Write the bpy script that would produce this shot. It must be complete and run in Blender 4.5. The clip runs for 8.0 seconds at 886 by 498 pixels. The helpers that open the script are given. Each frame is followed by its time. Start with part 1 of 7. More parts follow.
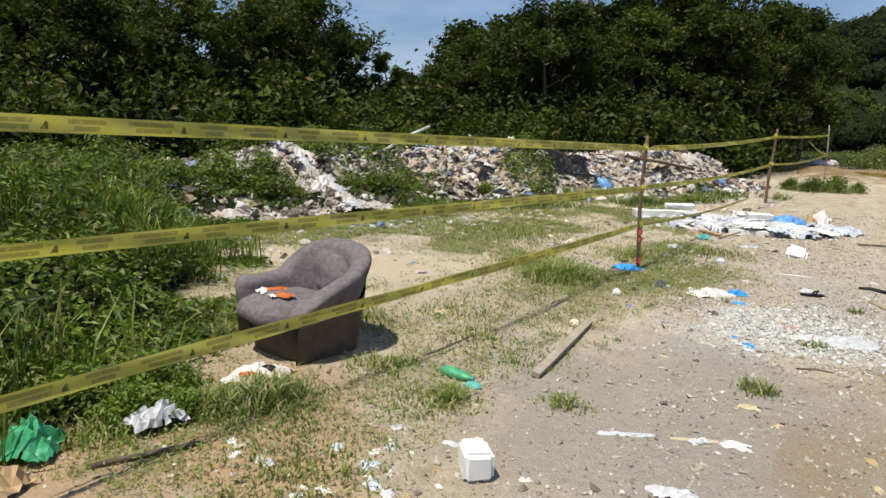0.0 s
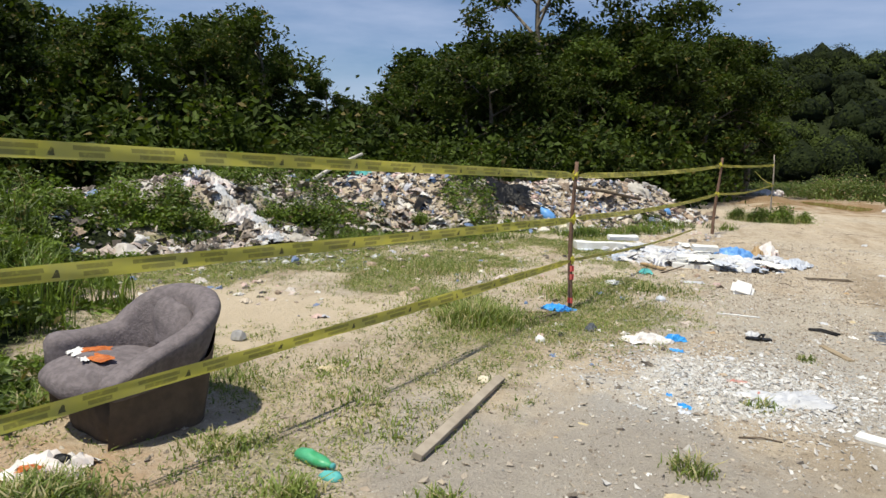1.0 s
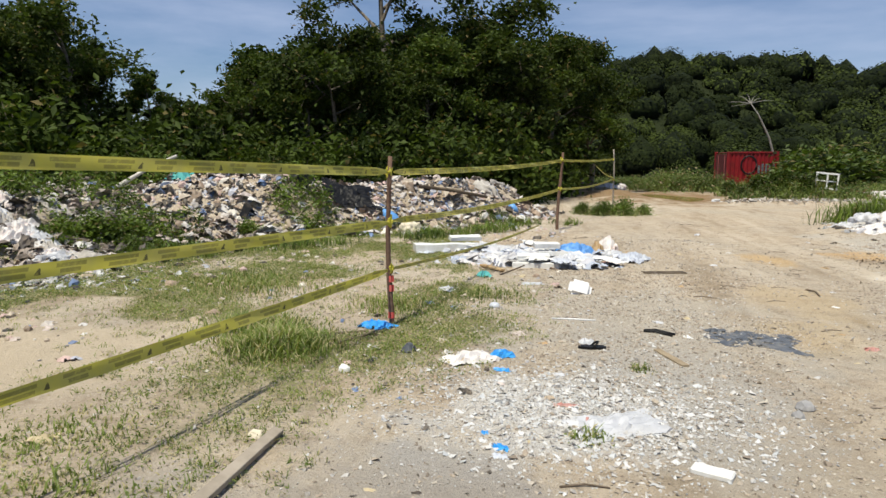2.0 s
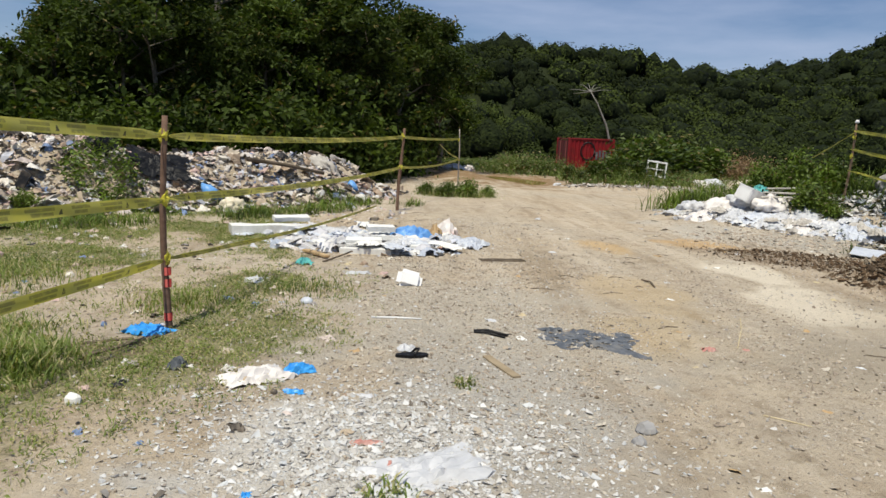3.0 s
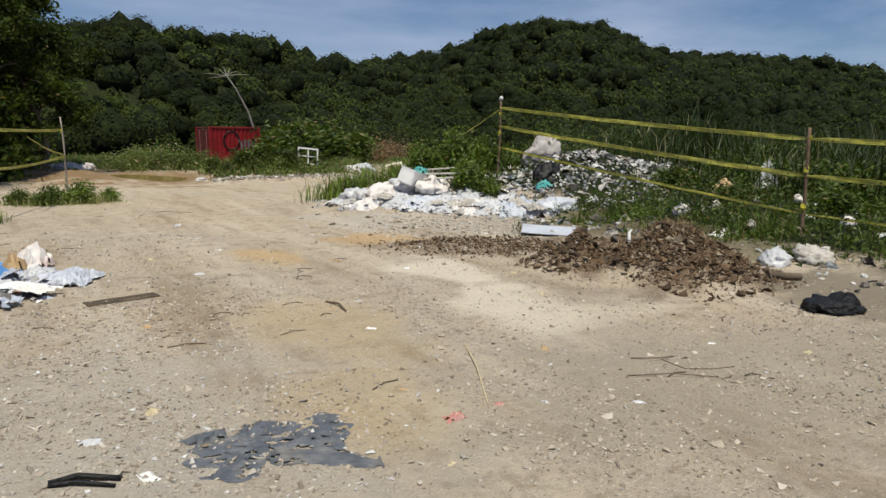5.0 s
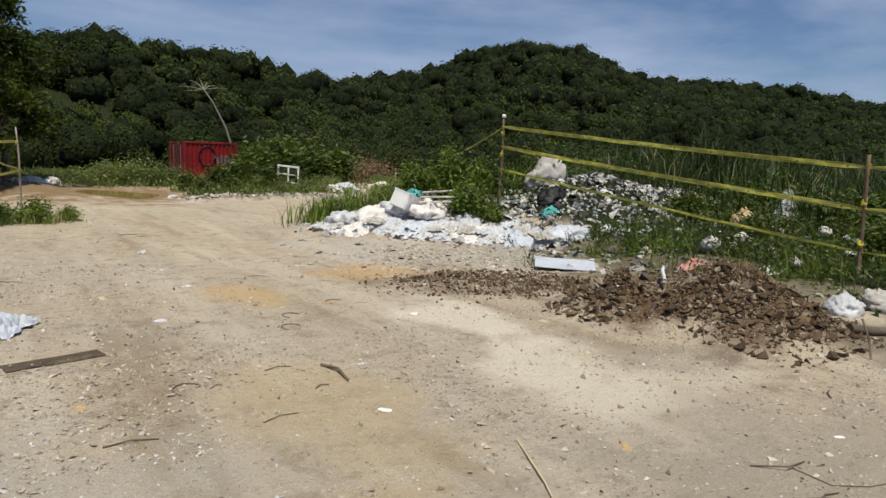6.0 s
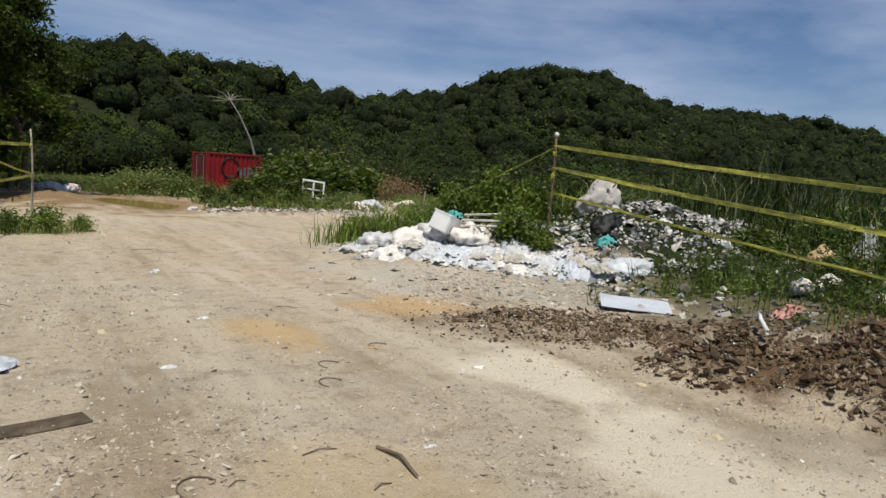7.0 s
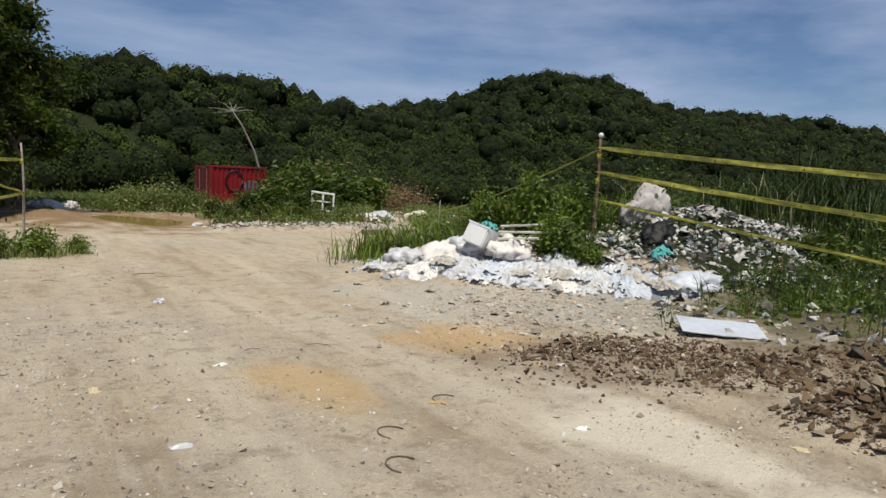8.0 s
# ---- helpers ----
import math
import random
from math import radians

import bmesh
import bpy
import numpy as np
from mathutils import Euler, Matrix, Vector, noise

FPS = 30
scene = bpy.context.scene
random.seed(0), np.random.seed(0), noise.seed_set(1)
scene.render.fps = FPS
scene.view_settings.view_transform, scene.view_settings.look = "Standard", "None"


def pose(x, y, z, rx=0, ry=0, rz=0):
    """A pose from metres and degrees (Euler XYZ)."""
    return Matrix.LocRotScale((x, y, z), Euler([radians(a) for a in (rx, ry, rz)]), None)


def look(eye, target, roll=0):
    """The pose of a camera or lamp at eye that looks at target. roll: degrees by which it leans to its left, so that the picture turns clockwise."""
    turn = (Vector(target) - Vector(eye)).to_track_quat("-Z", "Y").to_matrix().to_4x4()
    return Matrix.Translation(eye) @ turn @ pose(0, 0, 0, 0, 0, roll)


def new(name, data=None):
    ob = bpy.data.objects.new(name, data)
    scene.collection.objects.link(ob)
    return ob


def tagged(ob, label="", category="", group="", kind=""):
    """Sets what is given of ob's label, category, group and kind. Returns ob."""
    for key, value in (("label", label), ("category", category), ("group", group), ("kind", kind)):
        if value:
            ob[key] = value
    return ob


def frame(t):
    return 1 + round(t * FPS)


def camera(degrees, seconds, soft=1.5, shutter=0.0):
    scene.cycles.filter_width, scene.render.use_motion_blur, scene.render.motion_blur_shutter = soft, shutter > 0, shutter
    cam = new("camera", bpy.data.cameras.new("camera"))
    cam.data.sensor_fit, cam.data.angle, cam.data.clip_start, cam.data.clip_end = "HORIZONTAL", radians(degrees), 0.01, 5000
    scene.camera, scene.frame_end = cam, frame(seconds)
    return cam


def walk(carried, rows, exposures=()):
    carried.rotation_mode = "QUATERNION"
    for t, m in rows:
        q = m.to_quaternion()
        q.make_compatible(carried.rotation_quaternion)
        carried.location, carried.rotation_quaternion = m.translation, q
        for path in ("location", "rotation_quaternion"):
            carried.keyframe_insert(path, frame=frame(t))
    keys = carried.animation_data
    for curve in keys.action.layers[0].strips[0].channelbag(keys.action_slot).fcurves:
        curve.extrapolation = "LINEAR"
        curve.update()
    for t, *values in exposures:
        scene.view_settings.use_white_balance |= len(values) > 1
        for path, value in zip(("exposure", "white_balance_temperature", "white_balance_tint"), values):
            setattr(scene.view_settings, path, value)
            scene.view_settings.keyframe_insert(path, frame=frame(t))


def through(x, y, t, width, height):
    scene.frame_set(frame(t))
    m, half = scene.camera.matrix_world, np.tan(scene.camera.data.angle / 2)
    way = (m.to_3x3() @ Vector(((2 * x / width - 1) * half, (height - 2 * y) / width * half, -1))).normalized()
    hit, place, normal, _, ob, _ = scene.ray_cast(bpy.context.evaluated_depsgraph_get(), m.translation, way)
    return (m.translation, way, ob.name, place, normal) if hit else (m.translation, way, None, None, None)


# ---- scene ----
cam = camera(66.2, 8.0)
PATH = [
    (0, (0.063, -0.313, 1.699), (-0.758, 1.473, 1.328), 1.8),
    (0.5, (0.135, 0.236, 1.675), (-0.686, 2.031, 1.35), 3.2),
    (1, (0.183, 0.76, 1.644), (-0.539, 2.603, 1.364), 2.0),
    (1.5, (0.297, 1.366, 1.594), (-0.272, 3.271, 1.38), 2.7),
    (1.7, (0.362, 1.59, 1.594), (-0.121, 3.516, 1.354), 1.6),
    (2.8, (0.617, 2.714, 1.543), (0.61, 4.692, 1.251), 2.7),
    (3, (0.683, 2.966, 1.531), (0.765, 4.939, 1.218), 3.3),
    (3.5, (0.767, 3.539, 1.489), (1.091, 5.487, 1.169), 3.6),
    (4, (0.916, 4.091, 1.477), (1.422, 5.998, 1.151), 3.1),
    (4.5, (1.048, 4.67, 1.439), (1.84, 6.478, 1.118), 2.1),
    (5, (1.23, 5.237, 1.444), (2.25, 6.931, 1.139), 1.0),
    (5.2, (1.327, 5.448, 1.486), (2.418, 7.095, 1.175), 2.3),
    (6.3, (1.66, 6.981, 1.444), (2.723, 8.66, 1.22), 2.4),
    (6.5, (1.711, 7.219, 1.46), (2.744, 8.917, 1.235), 2.7),
    (7, (1.853, 7.842, 1.422), (2.894, 9.538, 1.231), 4.1),
    (7.5, (2.007, 8.545, 1.439), (3.025, 10.258, 1.26), 3.7),
    (8, (2.03, 9.147, 1.395), (3.066, 10.85, 1.229), 2.8),
]
EXPOSURES = [(0, 0.23), (1.7, 0.20), (3.0, 0.05), (3.5, -0.01), (5.2, -0.08), (8, -0.05)]
walk(cam, [(t, look(eye, target, roll)) for t, eye, target, roll in PATH], EXPOSURES)

# ---- light ----
SUN_AZ, SUN_EL = 200.0, 68.0            # compass degrees of the sun, clockwise from +y
world = bpy.data.worlds.new("world")
scene.world = world
world.use_nodes = True
wt = world.node_tree
wt.nodes.clear()
w_out = wt.nodes.new("ShaderNodeOutputWorld")
w_bg = wt.nodes.new("ShaderNodeBackground")
w_sky = wt.nodes.new("ShaderNodeTexSky")
w_sky.sky_type, w_sky.sun_disc = "NISHITA", False
w_sky.sun_elevation, w_sky.sun_rotation = radians(SUN_EL), radians(SUN_AZ)
w_sky.air_density, w_sky.dust_density, w_sky.ozone_density = 1.0, 0.3, 2.5
w_bg.inputs["Strength"].default_value = 0.064
# thin high cloud over the blue
w_co = wt.nodes.new("ShaderNodeTexCoord")
w_map = wt.nodes.new("ShaderNodeMapping")
w_map.inputs["Scale"].default_value = (1.2, 2.4, 7.0)
w_map.inputs["Rotation"].default_value = (0.0, 0.12, 0.5)
w_noise = wt.nodes.new("ShaderNodeTexNoise")
w_noise.inputs["Scale"].default_value, w_noise.inputs["Detail"].default_value = 1.7, 6.0
w_noise.inputs["Roughness"].default_value = 0.55
w_ramp = wt.nodes.new("ShaderNodeMapRange")
w_ramp.inputs["From Min"].default_value, w_ramp.inputs["From Max"].default_value = 0.38, 0.72
w_ramp.inputs["To Max"].default_value = 0.75
w_mix = wt.nodes.new("ShaderNodeMix")
w_mix.data_type = "RGBA"
w_mix.inputs[7].default_value = (7.0, 7.6, 8.8, 1)
w_tint = wt.nodes.new("ShaderNodeMix")          # deep blue of clear tropical air
w_tint.data_type, w_tint.blend_type = "RGBA", "MULTIPLY"
w_tint.inputs[0].default_value, w_tint.inputs[7].default_value = 1.0, (0.97, 1.06, 1.24, 1)
for a, b in ((w_co.outputs["Generated"], w_map.inputs["Vector"]), (w_map.outputs[0], w_noise.inputs["Vector"]),
             (w_noise.outputs["Fac"], w_ramp.inputs["Value"]), (w_ramp.outputs[0], w_mix.inputs[0]),
             (w_sky.outputs[0], w_mix.inputs[6]), (w_mix.outputs[2], w_tint.inputs[6]), (w_tint.outputs[2], w_bg.inputs["Color"]), (w_bg.outputs[0], w_out.inputs[0])):
    wt.links.new(a, b)

sun = new("sun", bpy.data.lights.new("sun", "SUN"))
sun.data.energy, sun.data.angle, sun.data.color = 4.7, radians(0.55), (1.0, 0.94, 0.775)
_a, _e = radians(SUN_AZ), radians(SUN_EL)
sun.matrix_world = look((0, 0, 40), (-math.sin(_a) * math.cos(_e), -math.cos(_a) * math.cos(_e), 40 - math.sin(_e)))


# ---- materials ----
def nodes_of(name, rough=0.8):
    m = bpy.data.materials.new(name)
    m.use_nodes = True
    t = m.node_tree
    p = t.nodes["Principled BSDF"]
    p.inputs["Roughness"].default_value = rough
    p.inputs["Specular IOR Level"].default_value = 0.3
    return m, t, p


def noise_node(t, scale, detail=5.0, vec=None, rough=0.55):
    n = t.nodes.new("ShaderNodeTexNoise")
    n.inputs["Scale"].default_value, n.inputs["Detail"].default_value, n.inputs["Roughness"].default_value = scale, detail, rough
    if vec is not None:
        t.links.new(vec, n.inputs["Vector"])
    return n.outputs["Fac"]


def mix_node(t, fac, a, b, mode="MIX"):
    n = t.nodes.new("ShaderNodeMix")
    n.data_type, n.blend_type = "RGBA", mode
    for sock, v in ((n.inputs[0], fac), (n.inputs[6], a), (n.inputs[7], b)):
        if isinstance(v, bpy.types.NodeSocket):
            t.links.new(v, sock)
        elif isinstance(v, (int, float)):
            sock.default_value = v
        else:
            sock.default_value = (*v, 1)
    return n.outputs[2]


def math_node(t, op, a, b=0.0, clamp=False):
    n = t.nodes.new("ShaderNodeMath")
    n.operation, n.use_clamp = op, clamp
    for sock, v in zip(n.inputs, (a, b)):
        if isinstance(v, bpy.types.NodeSocket):
            t.links.new(v, sock)
        else:
            sock.default_value = v
    return n.outputs[0]


def step_node(t, v, lo, hi):
    n = t.nodes.new("ShaderNodeMapRange")
    n.interpolation_type = "SMOOTHSTEP"
    n.inputs["From Min"].default_value, n.inputs["From Max"].default_value = lo, hi
    t.links.new(v, n.inputs["Value"])
    return n.outputs[0]


def bump_node(t, p, height, strength=0.4, dist=0.02):
    b = t.nodes.new("ShaderNodeBump")
    b.inputs["Strength"].default_value, b.inputs["Distance"].default_value = strength, dist
    t.links.new(height, b.inputs["Height"])
    t.links.new(b.outputs[0], p.inputs["Normal"])


def position(t):
    return t.nodes.new("ShaderNodeNewGeometry").outputs["Position"]


def plain(name, a, b, scale=12.0, rough=0.75, bump=0.3, dist=0.01, metal=0.0, dirt=None):
    """Two-tone surface with grain, a coarser stain and relief."""
    m, t, p = nodes_of(name, rough)
    co = t.nodes.new("ShaderNodeTexCoord").outputs["Object"]
    n1, n2 = noise_node(t, scale, 6.0, co), noise_node(t, scale * 0.23, 3.0, co)
    c = mix_node(t, step_node(t, n1, 0.3, 0.7), a, b)
    c = mix_node(t, math_node(t, "MULTIPLY", step_node(t, n2, 0.5, 0.75), 0.5), c, dirt or tuple(0.55 * v for v in a))
    t.links.new(c, p.inputs["Base Color"])
    p.inputs["Metallic"].default_value = metal
    bump_node(t, p, noise_node(t, scale * 3, 6.0, co), bump, dist)
    return m


def pieces(name, colours, rough=0.55, by_object=True, soil=0.35, through=0.0):
    """Loose refuse: each piece takes one of the colours, soiled unevenly."""
    m, t, p = nodes_of(name, rough)
    if by_object:
        rnd = t.nodes.new("ShaderNodeObjectInfo").outputs["Random"]
    else:
        rnd = t.nodes.new("ShaderNodeNewGeometry").outputs["Random Per Island"]
    r = t.nodes.new("ShaderNodeValToRGB")
    r.color_ramp.interpolation = "CONSTANT"
    while len(r.color_ramp.elements) < len(colours):
        r.color_ramp.elements.new(0.5)
    for i, c in enumerate(colours):
        r.color_ramp.elements[i].position, r.color_ramp.elements[i].color = i / len(colours), (*c, 1)
    t.links.new(rnd, r.inputs["Fac"])
    po = position(t)
    d = math_node(t, "MULTIPLY", step_node(t, noise_node(t, 9.0, 5.0, po), 0.42, 0.72), soil)
    c = mix_node(t, d, r.outputs["Color"], (0.23, 0.18, 0.13))
    t.links.new(c, p.inputs["Base Color"])
    bump_node(t, p, noise_node(t, 30.0, 4.0, po), 0.35, 0.02)
    if through:
        tr = t.nodes.new("ShaderNodeBsdfTranslucent")
        t.links.new(c, tr.inputs["Color"])
        mx = t.nodes.new("ShaderNodeMixShader")
        mx.inputs[0].default_value = through
        t.links.new(p.outputs[0], mx.inputs[1])
        t.links.new(tr.outputs[0], mx.inputs[2])
        t.links.new(mx.outputs[0], t.nodes["Material Output"].inputs["Surface"])
    return m


def foliage(name, dark, light, dry=(0.16, 0.13, 0.05), dry_share=0.06, through=0.3, rough=0.5, gloss=0.35, patch=0.35, own=0.55, relief=0.0):
    m, t, p = nodes_of(name, rough)
    rnd = t.nodes.new("ShaderNodeNewGeometry").outputs["Random Per Island"]
    po = position(t)
    if relief:
        bump_node(t, p, noise_node(t, 1.6, 5, po, 0.7), 1.0, relief)
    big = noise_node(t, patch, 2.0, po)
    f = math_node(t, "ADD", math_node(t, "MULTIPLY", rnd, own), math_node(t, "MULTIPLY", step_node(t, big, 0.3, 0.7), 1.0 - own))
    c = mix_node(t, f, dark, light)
    c = mix_node(t, math_node(t, "GREATER_THAN", rnd, 1.0 - dry_share), c, dry)
    t.links.new(c, p.inputs["Base Color"])
    p.inputs["Specular IOR Level"].default_value = gloss
    tr = t.nodes.new("ShaderNodeBsdfTranslucent")
    t.links.new(mix_node(t, 1.0, c, (1.3, 1.35, 0.6), "MULTIPLY"), tr.inputs["Color"])
    mx = t.nodes.new("ShaderNodeMixShader")
    mx.inputs[0].default_value = through
    t.links.new(p.outputs[0], mx.inputs[1])
    t.links.new(tr.outputs[0], mx.inputs[2])
    t.links.new(mx.outputs[0], t.nodes["Material Output"].inputs["Surface"])
    return m


def ellipse_mask(t, xyz, cx, cy, rx, ry, turn, wob):
    """1 inside a ragged ellipse on the plan."""
    s = t.nodes.new("ShaderNodeSeparateXYZ")
    t.links.new(xyz, s.inputs[0])
    c, n = math.cos(radians(turn)), math.sin(radians(turn))
    dx, dy = math_node(t, "SUBTRACT", s.outputs[0], cx), math_node(t, "SUBTRACT", s.outputs[1], cy)
    u = math_node(t, "DIVIDE", math_node(t, "ADD", math_node(t, "MULTIPLY", dx, c), math_node(t, "MULTIPLY", dy, n)), rx)
    v = math_node(t, "DIVIDE", math_node(t, "SUBTRACT", math_node(t, "MULTIPLY", dy, c), math_node(t, "MULTIPLY", dx, n)), ry)
    d = math_node(t, "SQRT", math_node(t, "ADD", math_node(t, "MULTIPLY", u, u), math_node(t, "MULTIPLY", v, v)))
    d = math_node(t, "ADD", d, math_node(t, "MULTIPLY", math_node(t, "SUBTRACT", wob, 0.5), 2.7))
    return math_node(t, "SUBTRACT", 1.0, step_node(t, d, 0.5, 1.2))


def ground_material():
    m, t, p = nodes_of("trampled_earth", 0.95)
    p.inputs["Specular IOR Level"].default_value = 0.12
    po = position(t)
    big, mid, fine, grit = noise_node(t, 0.35, 4, po), noise_node(t, 1.7, 6, po), noise_node(t, 14, 6, po, 0.65), noise_node(t, 75, 4, po, 0.7)
    c = mix_node(t, step_node(t, big, 0.35, 0.65), (0.46, 0.375, 0.28), (0.44, 0.38, 0.305))
    c = mix_node(t, math_node(t, "MULTIPLY", step_node(t, mid, 0.42, 0.7), 0.6), c, (0.52, 0.435, 0.325))
    c = mix_node(t, math_node(t, "MULTIPLY", step_node(t, fine, 0.5, 0.72), 0.5), c, (0.25, 0.2, 0.14))
    speck = noise_node(t, 33, 5, po, 0.7)
    c = mix_node(t, math_node(t, "MULTIPLY", step_node(t, speck, 0.57, 0.66), 0.6), c, (0.62, 0.57, 0.49))
    c = mix_node(t, math_node(t, "MULTIPLY", step_node(t, speck, 0.41, 0.33), 0.5), c, (0.15, 0.12, 0.09))
    mp = t.nodes.new("ShaderNodeMapping")
    mp.inputs["Rotation"].default_value, mp.inputs["Scale"].default_value = (0, 0, 0.35), (1.5, 0.22, 1.0)
    t.links.new(po, mp.inputs["Vector"])
    worn = noise_node(t, 1.0, 6, mp.outputs[0], 0.62)
    c = mix_node(t, math_node(t, "MULTIPLY", step_node(t, worn, 0.52, 0.64), 0.7), c, (0.56, 0.485, 0.385))
    c = mix_node(t, math_node(t, "MULTIPLY", step_node(t, worn, 0.48, 0.34), 0.7), c, (0.30, 0.235, 0.16))
    blot = noise_node(t, 4.2, 6, po, 0.65)
    c = mix_node(t, math_node(t, "MULTIPLY", step_node(t, blot, 0.52, 0.66), 0.6), c, (0.27, 0.215, 0.15))
    c = mix_node(t, math_node(t, "MULTIPLY", step_node(t, blot, 0.46, 0.34), 0.4), c, (0.56, 0.475, 0.36))
    wob = noise_node(t, 1.1, 5, po, 0.6)
    for cx, cy, rx, ry, turn, col, amount in (
            (-3.9, 6.3, 1.9, 1.3, 30, (0.56, 0.47, 0.35), 0.75),      # bare pale sand beside the grass
            (-2.7, 2.1, 1.3, 1.5, 70, (0.46, 0.29, 0.16), 0.75),      # orange clay along the weeds
            (0.6, 6.15, 1.3, 0.8, 20, (0.60, 0.59, 0.57), 0.8),      # crushed white rubble
            (1.2, 8.6, 1.6, 2.4, 0, (0.45, 0.42, 0.365), 0.55),        # grey gravel
            (-0.1, 3.6, 1.7, 2.0, 20, (0.33, 0.305, 0.275), 0.75),
            (0.75, 3.5, 0.5, 0.9, -10, (0.33, 0.235, 0.15), 0.7),     # brown trodden earth
            (1.3, 6.9, 1.0, 1.6, 0, (0.41, 0.385, 0.35), 0.6),
            (5.25, 11.9, 0.5, 1.2, -3, (0.68, 0.61, 0.50), 0.85),      # pale streak of crushed rock
            (4.95, 10.1, 0.55, 1.15, -18, (0.68, 0.61, 0.50), 0.8),
            (5.5, 9.55, 1.0, 0.42, 5, (0.64, 0.57, 0.46), 0.6),
            (5.9, 10.0, 0.55, 0.4, 0, (0.36, 0.31, 0.245), 0.6),      # grey grit beside it
            (3.75, 13.6, 0.38, 0.75, 10, (0.54, 0.37, 0.18), 0.65),   # orange soil patches
            (5.7, 14.5, 0.75, 0.75, 10, (0.54, 0.35, 0.16), 0.65),
            (3.2, 10.1, 0.6, 1.1, 12, (0.50, 0.38, 0.22), 0.45),
            (2.7, 8.6, 0.5, 0.7, 0, (0.48, 0.36, 0.2), 0.45),
            (7.0, 16.2, 1.2, 2.0, 40, (0.46, 0.43, 0.38), 0.7),
            (3.9, 34.5, 5.0, 6.5, 0, (0.22, 0.14, 0.07), 0.9),       # damp earth round the puddle
            (6.65, 11.2, 0.65, 0.62, 0, (0.15, 0.10, 0.062), 0.95),    # tipped brown soil
            (7.4, 10.2, 1.05, 1.0, 0, (0.13, 0.08, 0.046), 0.95),
            (6.6, 13.3, 1.5, 1.0, -15, (0.24, 0.18, 0.125), 0.75),
            (8.2, 12.2, 1.2, 0.9, 0, (0.2, 0.15, 0.1), 0.8),
            (5.4, 7.9, 2.3, 1.3, 0, (0.36, 0.315, 0.25), 0.65),      # grey trodden grit
            (1.7, 4.6, 1.1, 1.7, 0, (0.38, 0.335, 0.27), 0.5),
            (9.6, 10.7, 1.5, 1.4, 0, (0.14, 0.125, 0.07), 0.8),
            (8.6, 15.2, 1.3, 1.5, 0, (0.37, 0.345, 0.30), 0.85),      # grey grit before the far heap
            (10.2, 13.9, 1.7, 1.5, 0, (0.12, 0.115, 0.06), 0.85),     # weedy dark soil
            (8.4, 8.7, 1.3, 1.3, 0, (0.21, 0.18, 0.135), 0.85),
            (9.3, 13.2, 1.1, 1.8, 0, (0.13, 0.11, 0.065), 0.85),
            (-6.5, 8.8, 1.4, 0.9, 20, (0.16, 0.14, 0.12), 0.7)):      # burnt ground
        c = mix_node(t, math_node(t, "MULTIPLY", ellipse_mask(t, po, cx, cy, rx, ry, turn, wob), amount), c, col)
    c = mix_node(t, math_node(t, "MULTIPLY", step_node(t, grit, 0.58, 0.7), 0.55), c, (0.60, 0.56, 0.49))
    c = mix_node(t, math_node(t, "MULTIPLY", step_node(t, grit, 0.42, 0.3), 0.45), c, (0.16, 0.135, 0.105))
    # low turf matted over the trodden ground
    tf = t.nodes.new("ShaderNodeAttribute")
    tf.attribute_name = "turf"
    mat = math_node(t, "ADD", tf.outputs["Fac"], math_node(t, "MULTIPLY", math_node(t, "SUBTRACT", noise_node(t, 5.5, 6, po, 0.7), 0.5), 1.1))
    moss = mix_node(t, step_node(t, noise_node(t, 28, 4, po, 0.7), 0.4, 0.6), (0.12, 0.135, 0.045), (0.28, 0.26, 0.13))
    moss = mix_node(t, math_node(t, "MULTIPLY", step_node(t, noise_node(t, 1.3, 5, po, 0.65), 0.5, 0.64), 0.8), moss, (0.19, 0.135, 0.075))
    c = mix_node(t, math_node(t, "MULTIPLY", step_node(t, mat, 0.42, 0.8), 0.75), c, moss)
    # leaf litter and weeds on the slopes, with the shade under plants painted in near black, by the ground's own colour
    # layer
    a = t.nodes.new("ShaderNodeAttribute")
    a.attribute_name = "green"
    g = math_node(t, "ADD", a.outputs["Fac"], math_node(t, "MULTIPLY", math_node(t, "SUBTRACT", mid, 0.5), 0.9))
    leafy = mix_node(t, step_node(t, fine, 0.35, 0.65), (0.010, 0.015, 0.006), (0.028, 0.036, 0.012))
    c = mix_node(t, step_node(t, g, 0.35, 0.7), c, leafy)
    t.links.new(c, p.inputs["Base Color"])
    h = math_node(t, "ADD", math_node(t, "MULTIPLY", fine, 0.7), math_node(t, "MULTIPLY", grit, 0.5))
    bump_node(t, p, h, 0.85, 0.05)
    return m


M_GROUND = ground_material()
# noise paints shaded gaps (near-black end) and sunlit patches into the leaf colours
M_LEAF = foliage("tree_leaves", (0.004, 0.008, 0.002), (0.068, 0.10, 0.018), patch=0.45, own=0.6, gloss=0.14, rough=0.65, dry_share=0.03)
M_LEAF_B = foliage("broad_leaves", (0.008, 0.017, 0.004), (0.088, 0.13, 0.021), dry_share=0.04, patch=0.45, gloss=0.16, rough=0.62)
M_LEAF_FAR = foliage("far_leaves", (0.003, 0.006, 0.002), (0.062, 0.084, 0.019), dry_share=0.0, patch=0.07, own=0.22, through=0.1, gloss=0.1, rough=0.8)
# shade between the hill leaves, put into a near-black green of the crown bodies
M_CROWN_SHADE = foliage("crown_shade", (0.006, 0.010, 0.004), (0.020, 0.029, 0.009), dry_share=0.0, patch=0.4, own=0.1, through=0.05, gloss=0.1, rough=0.8, relief=0.5)
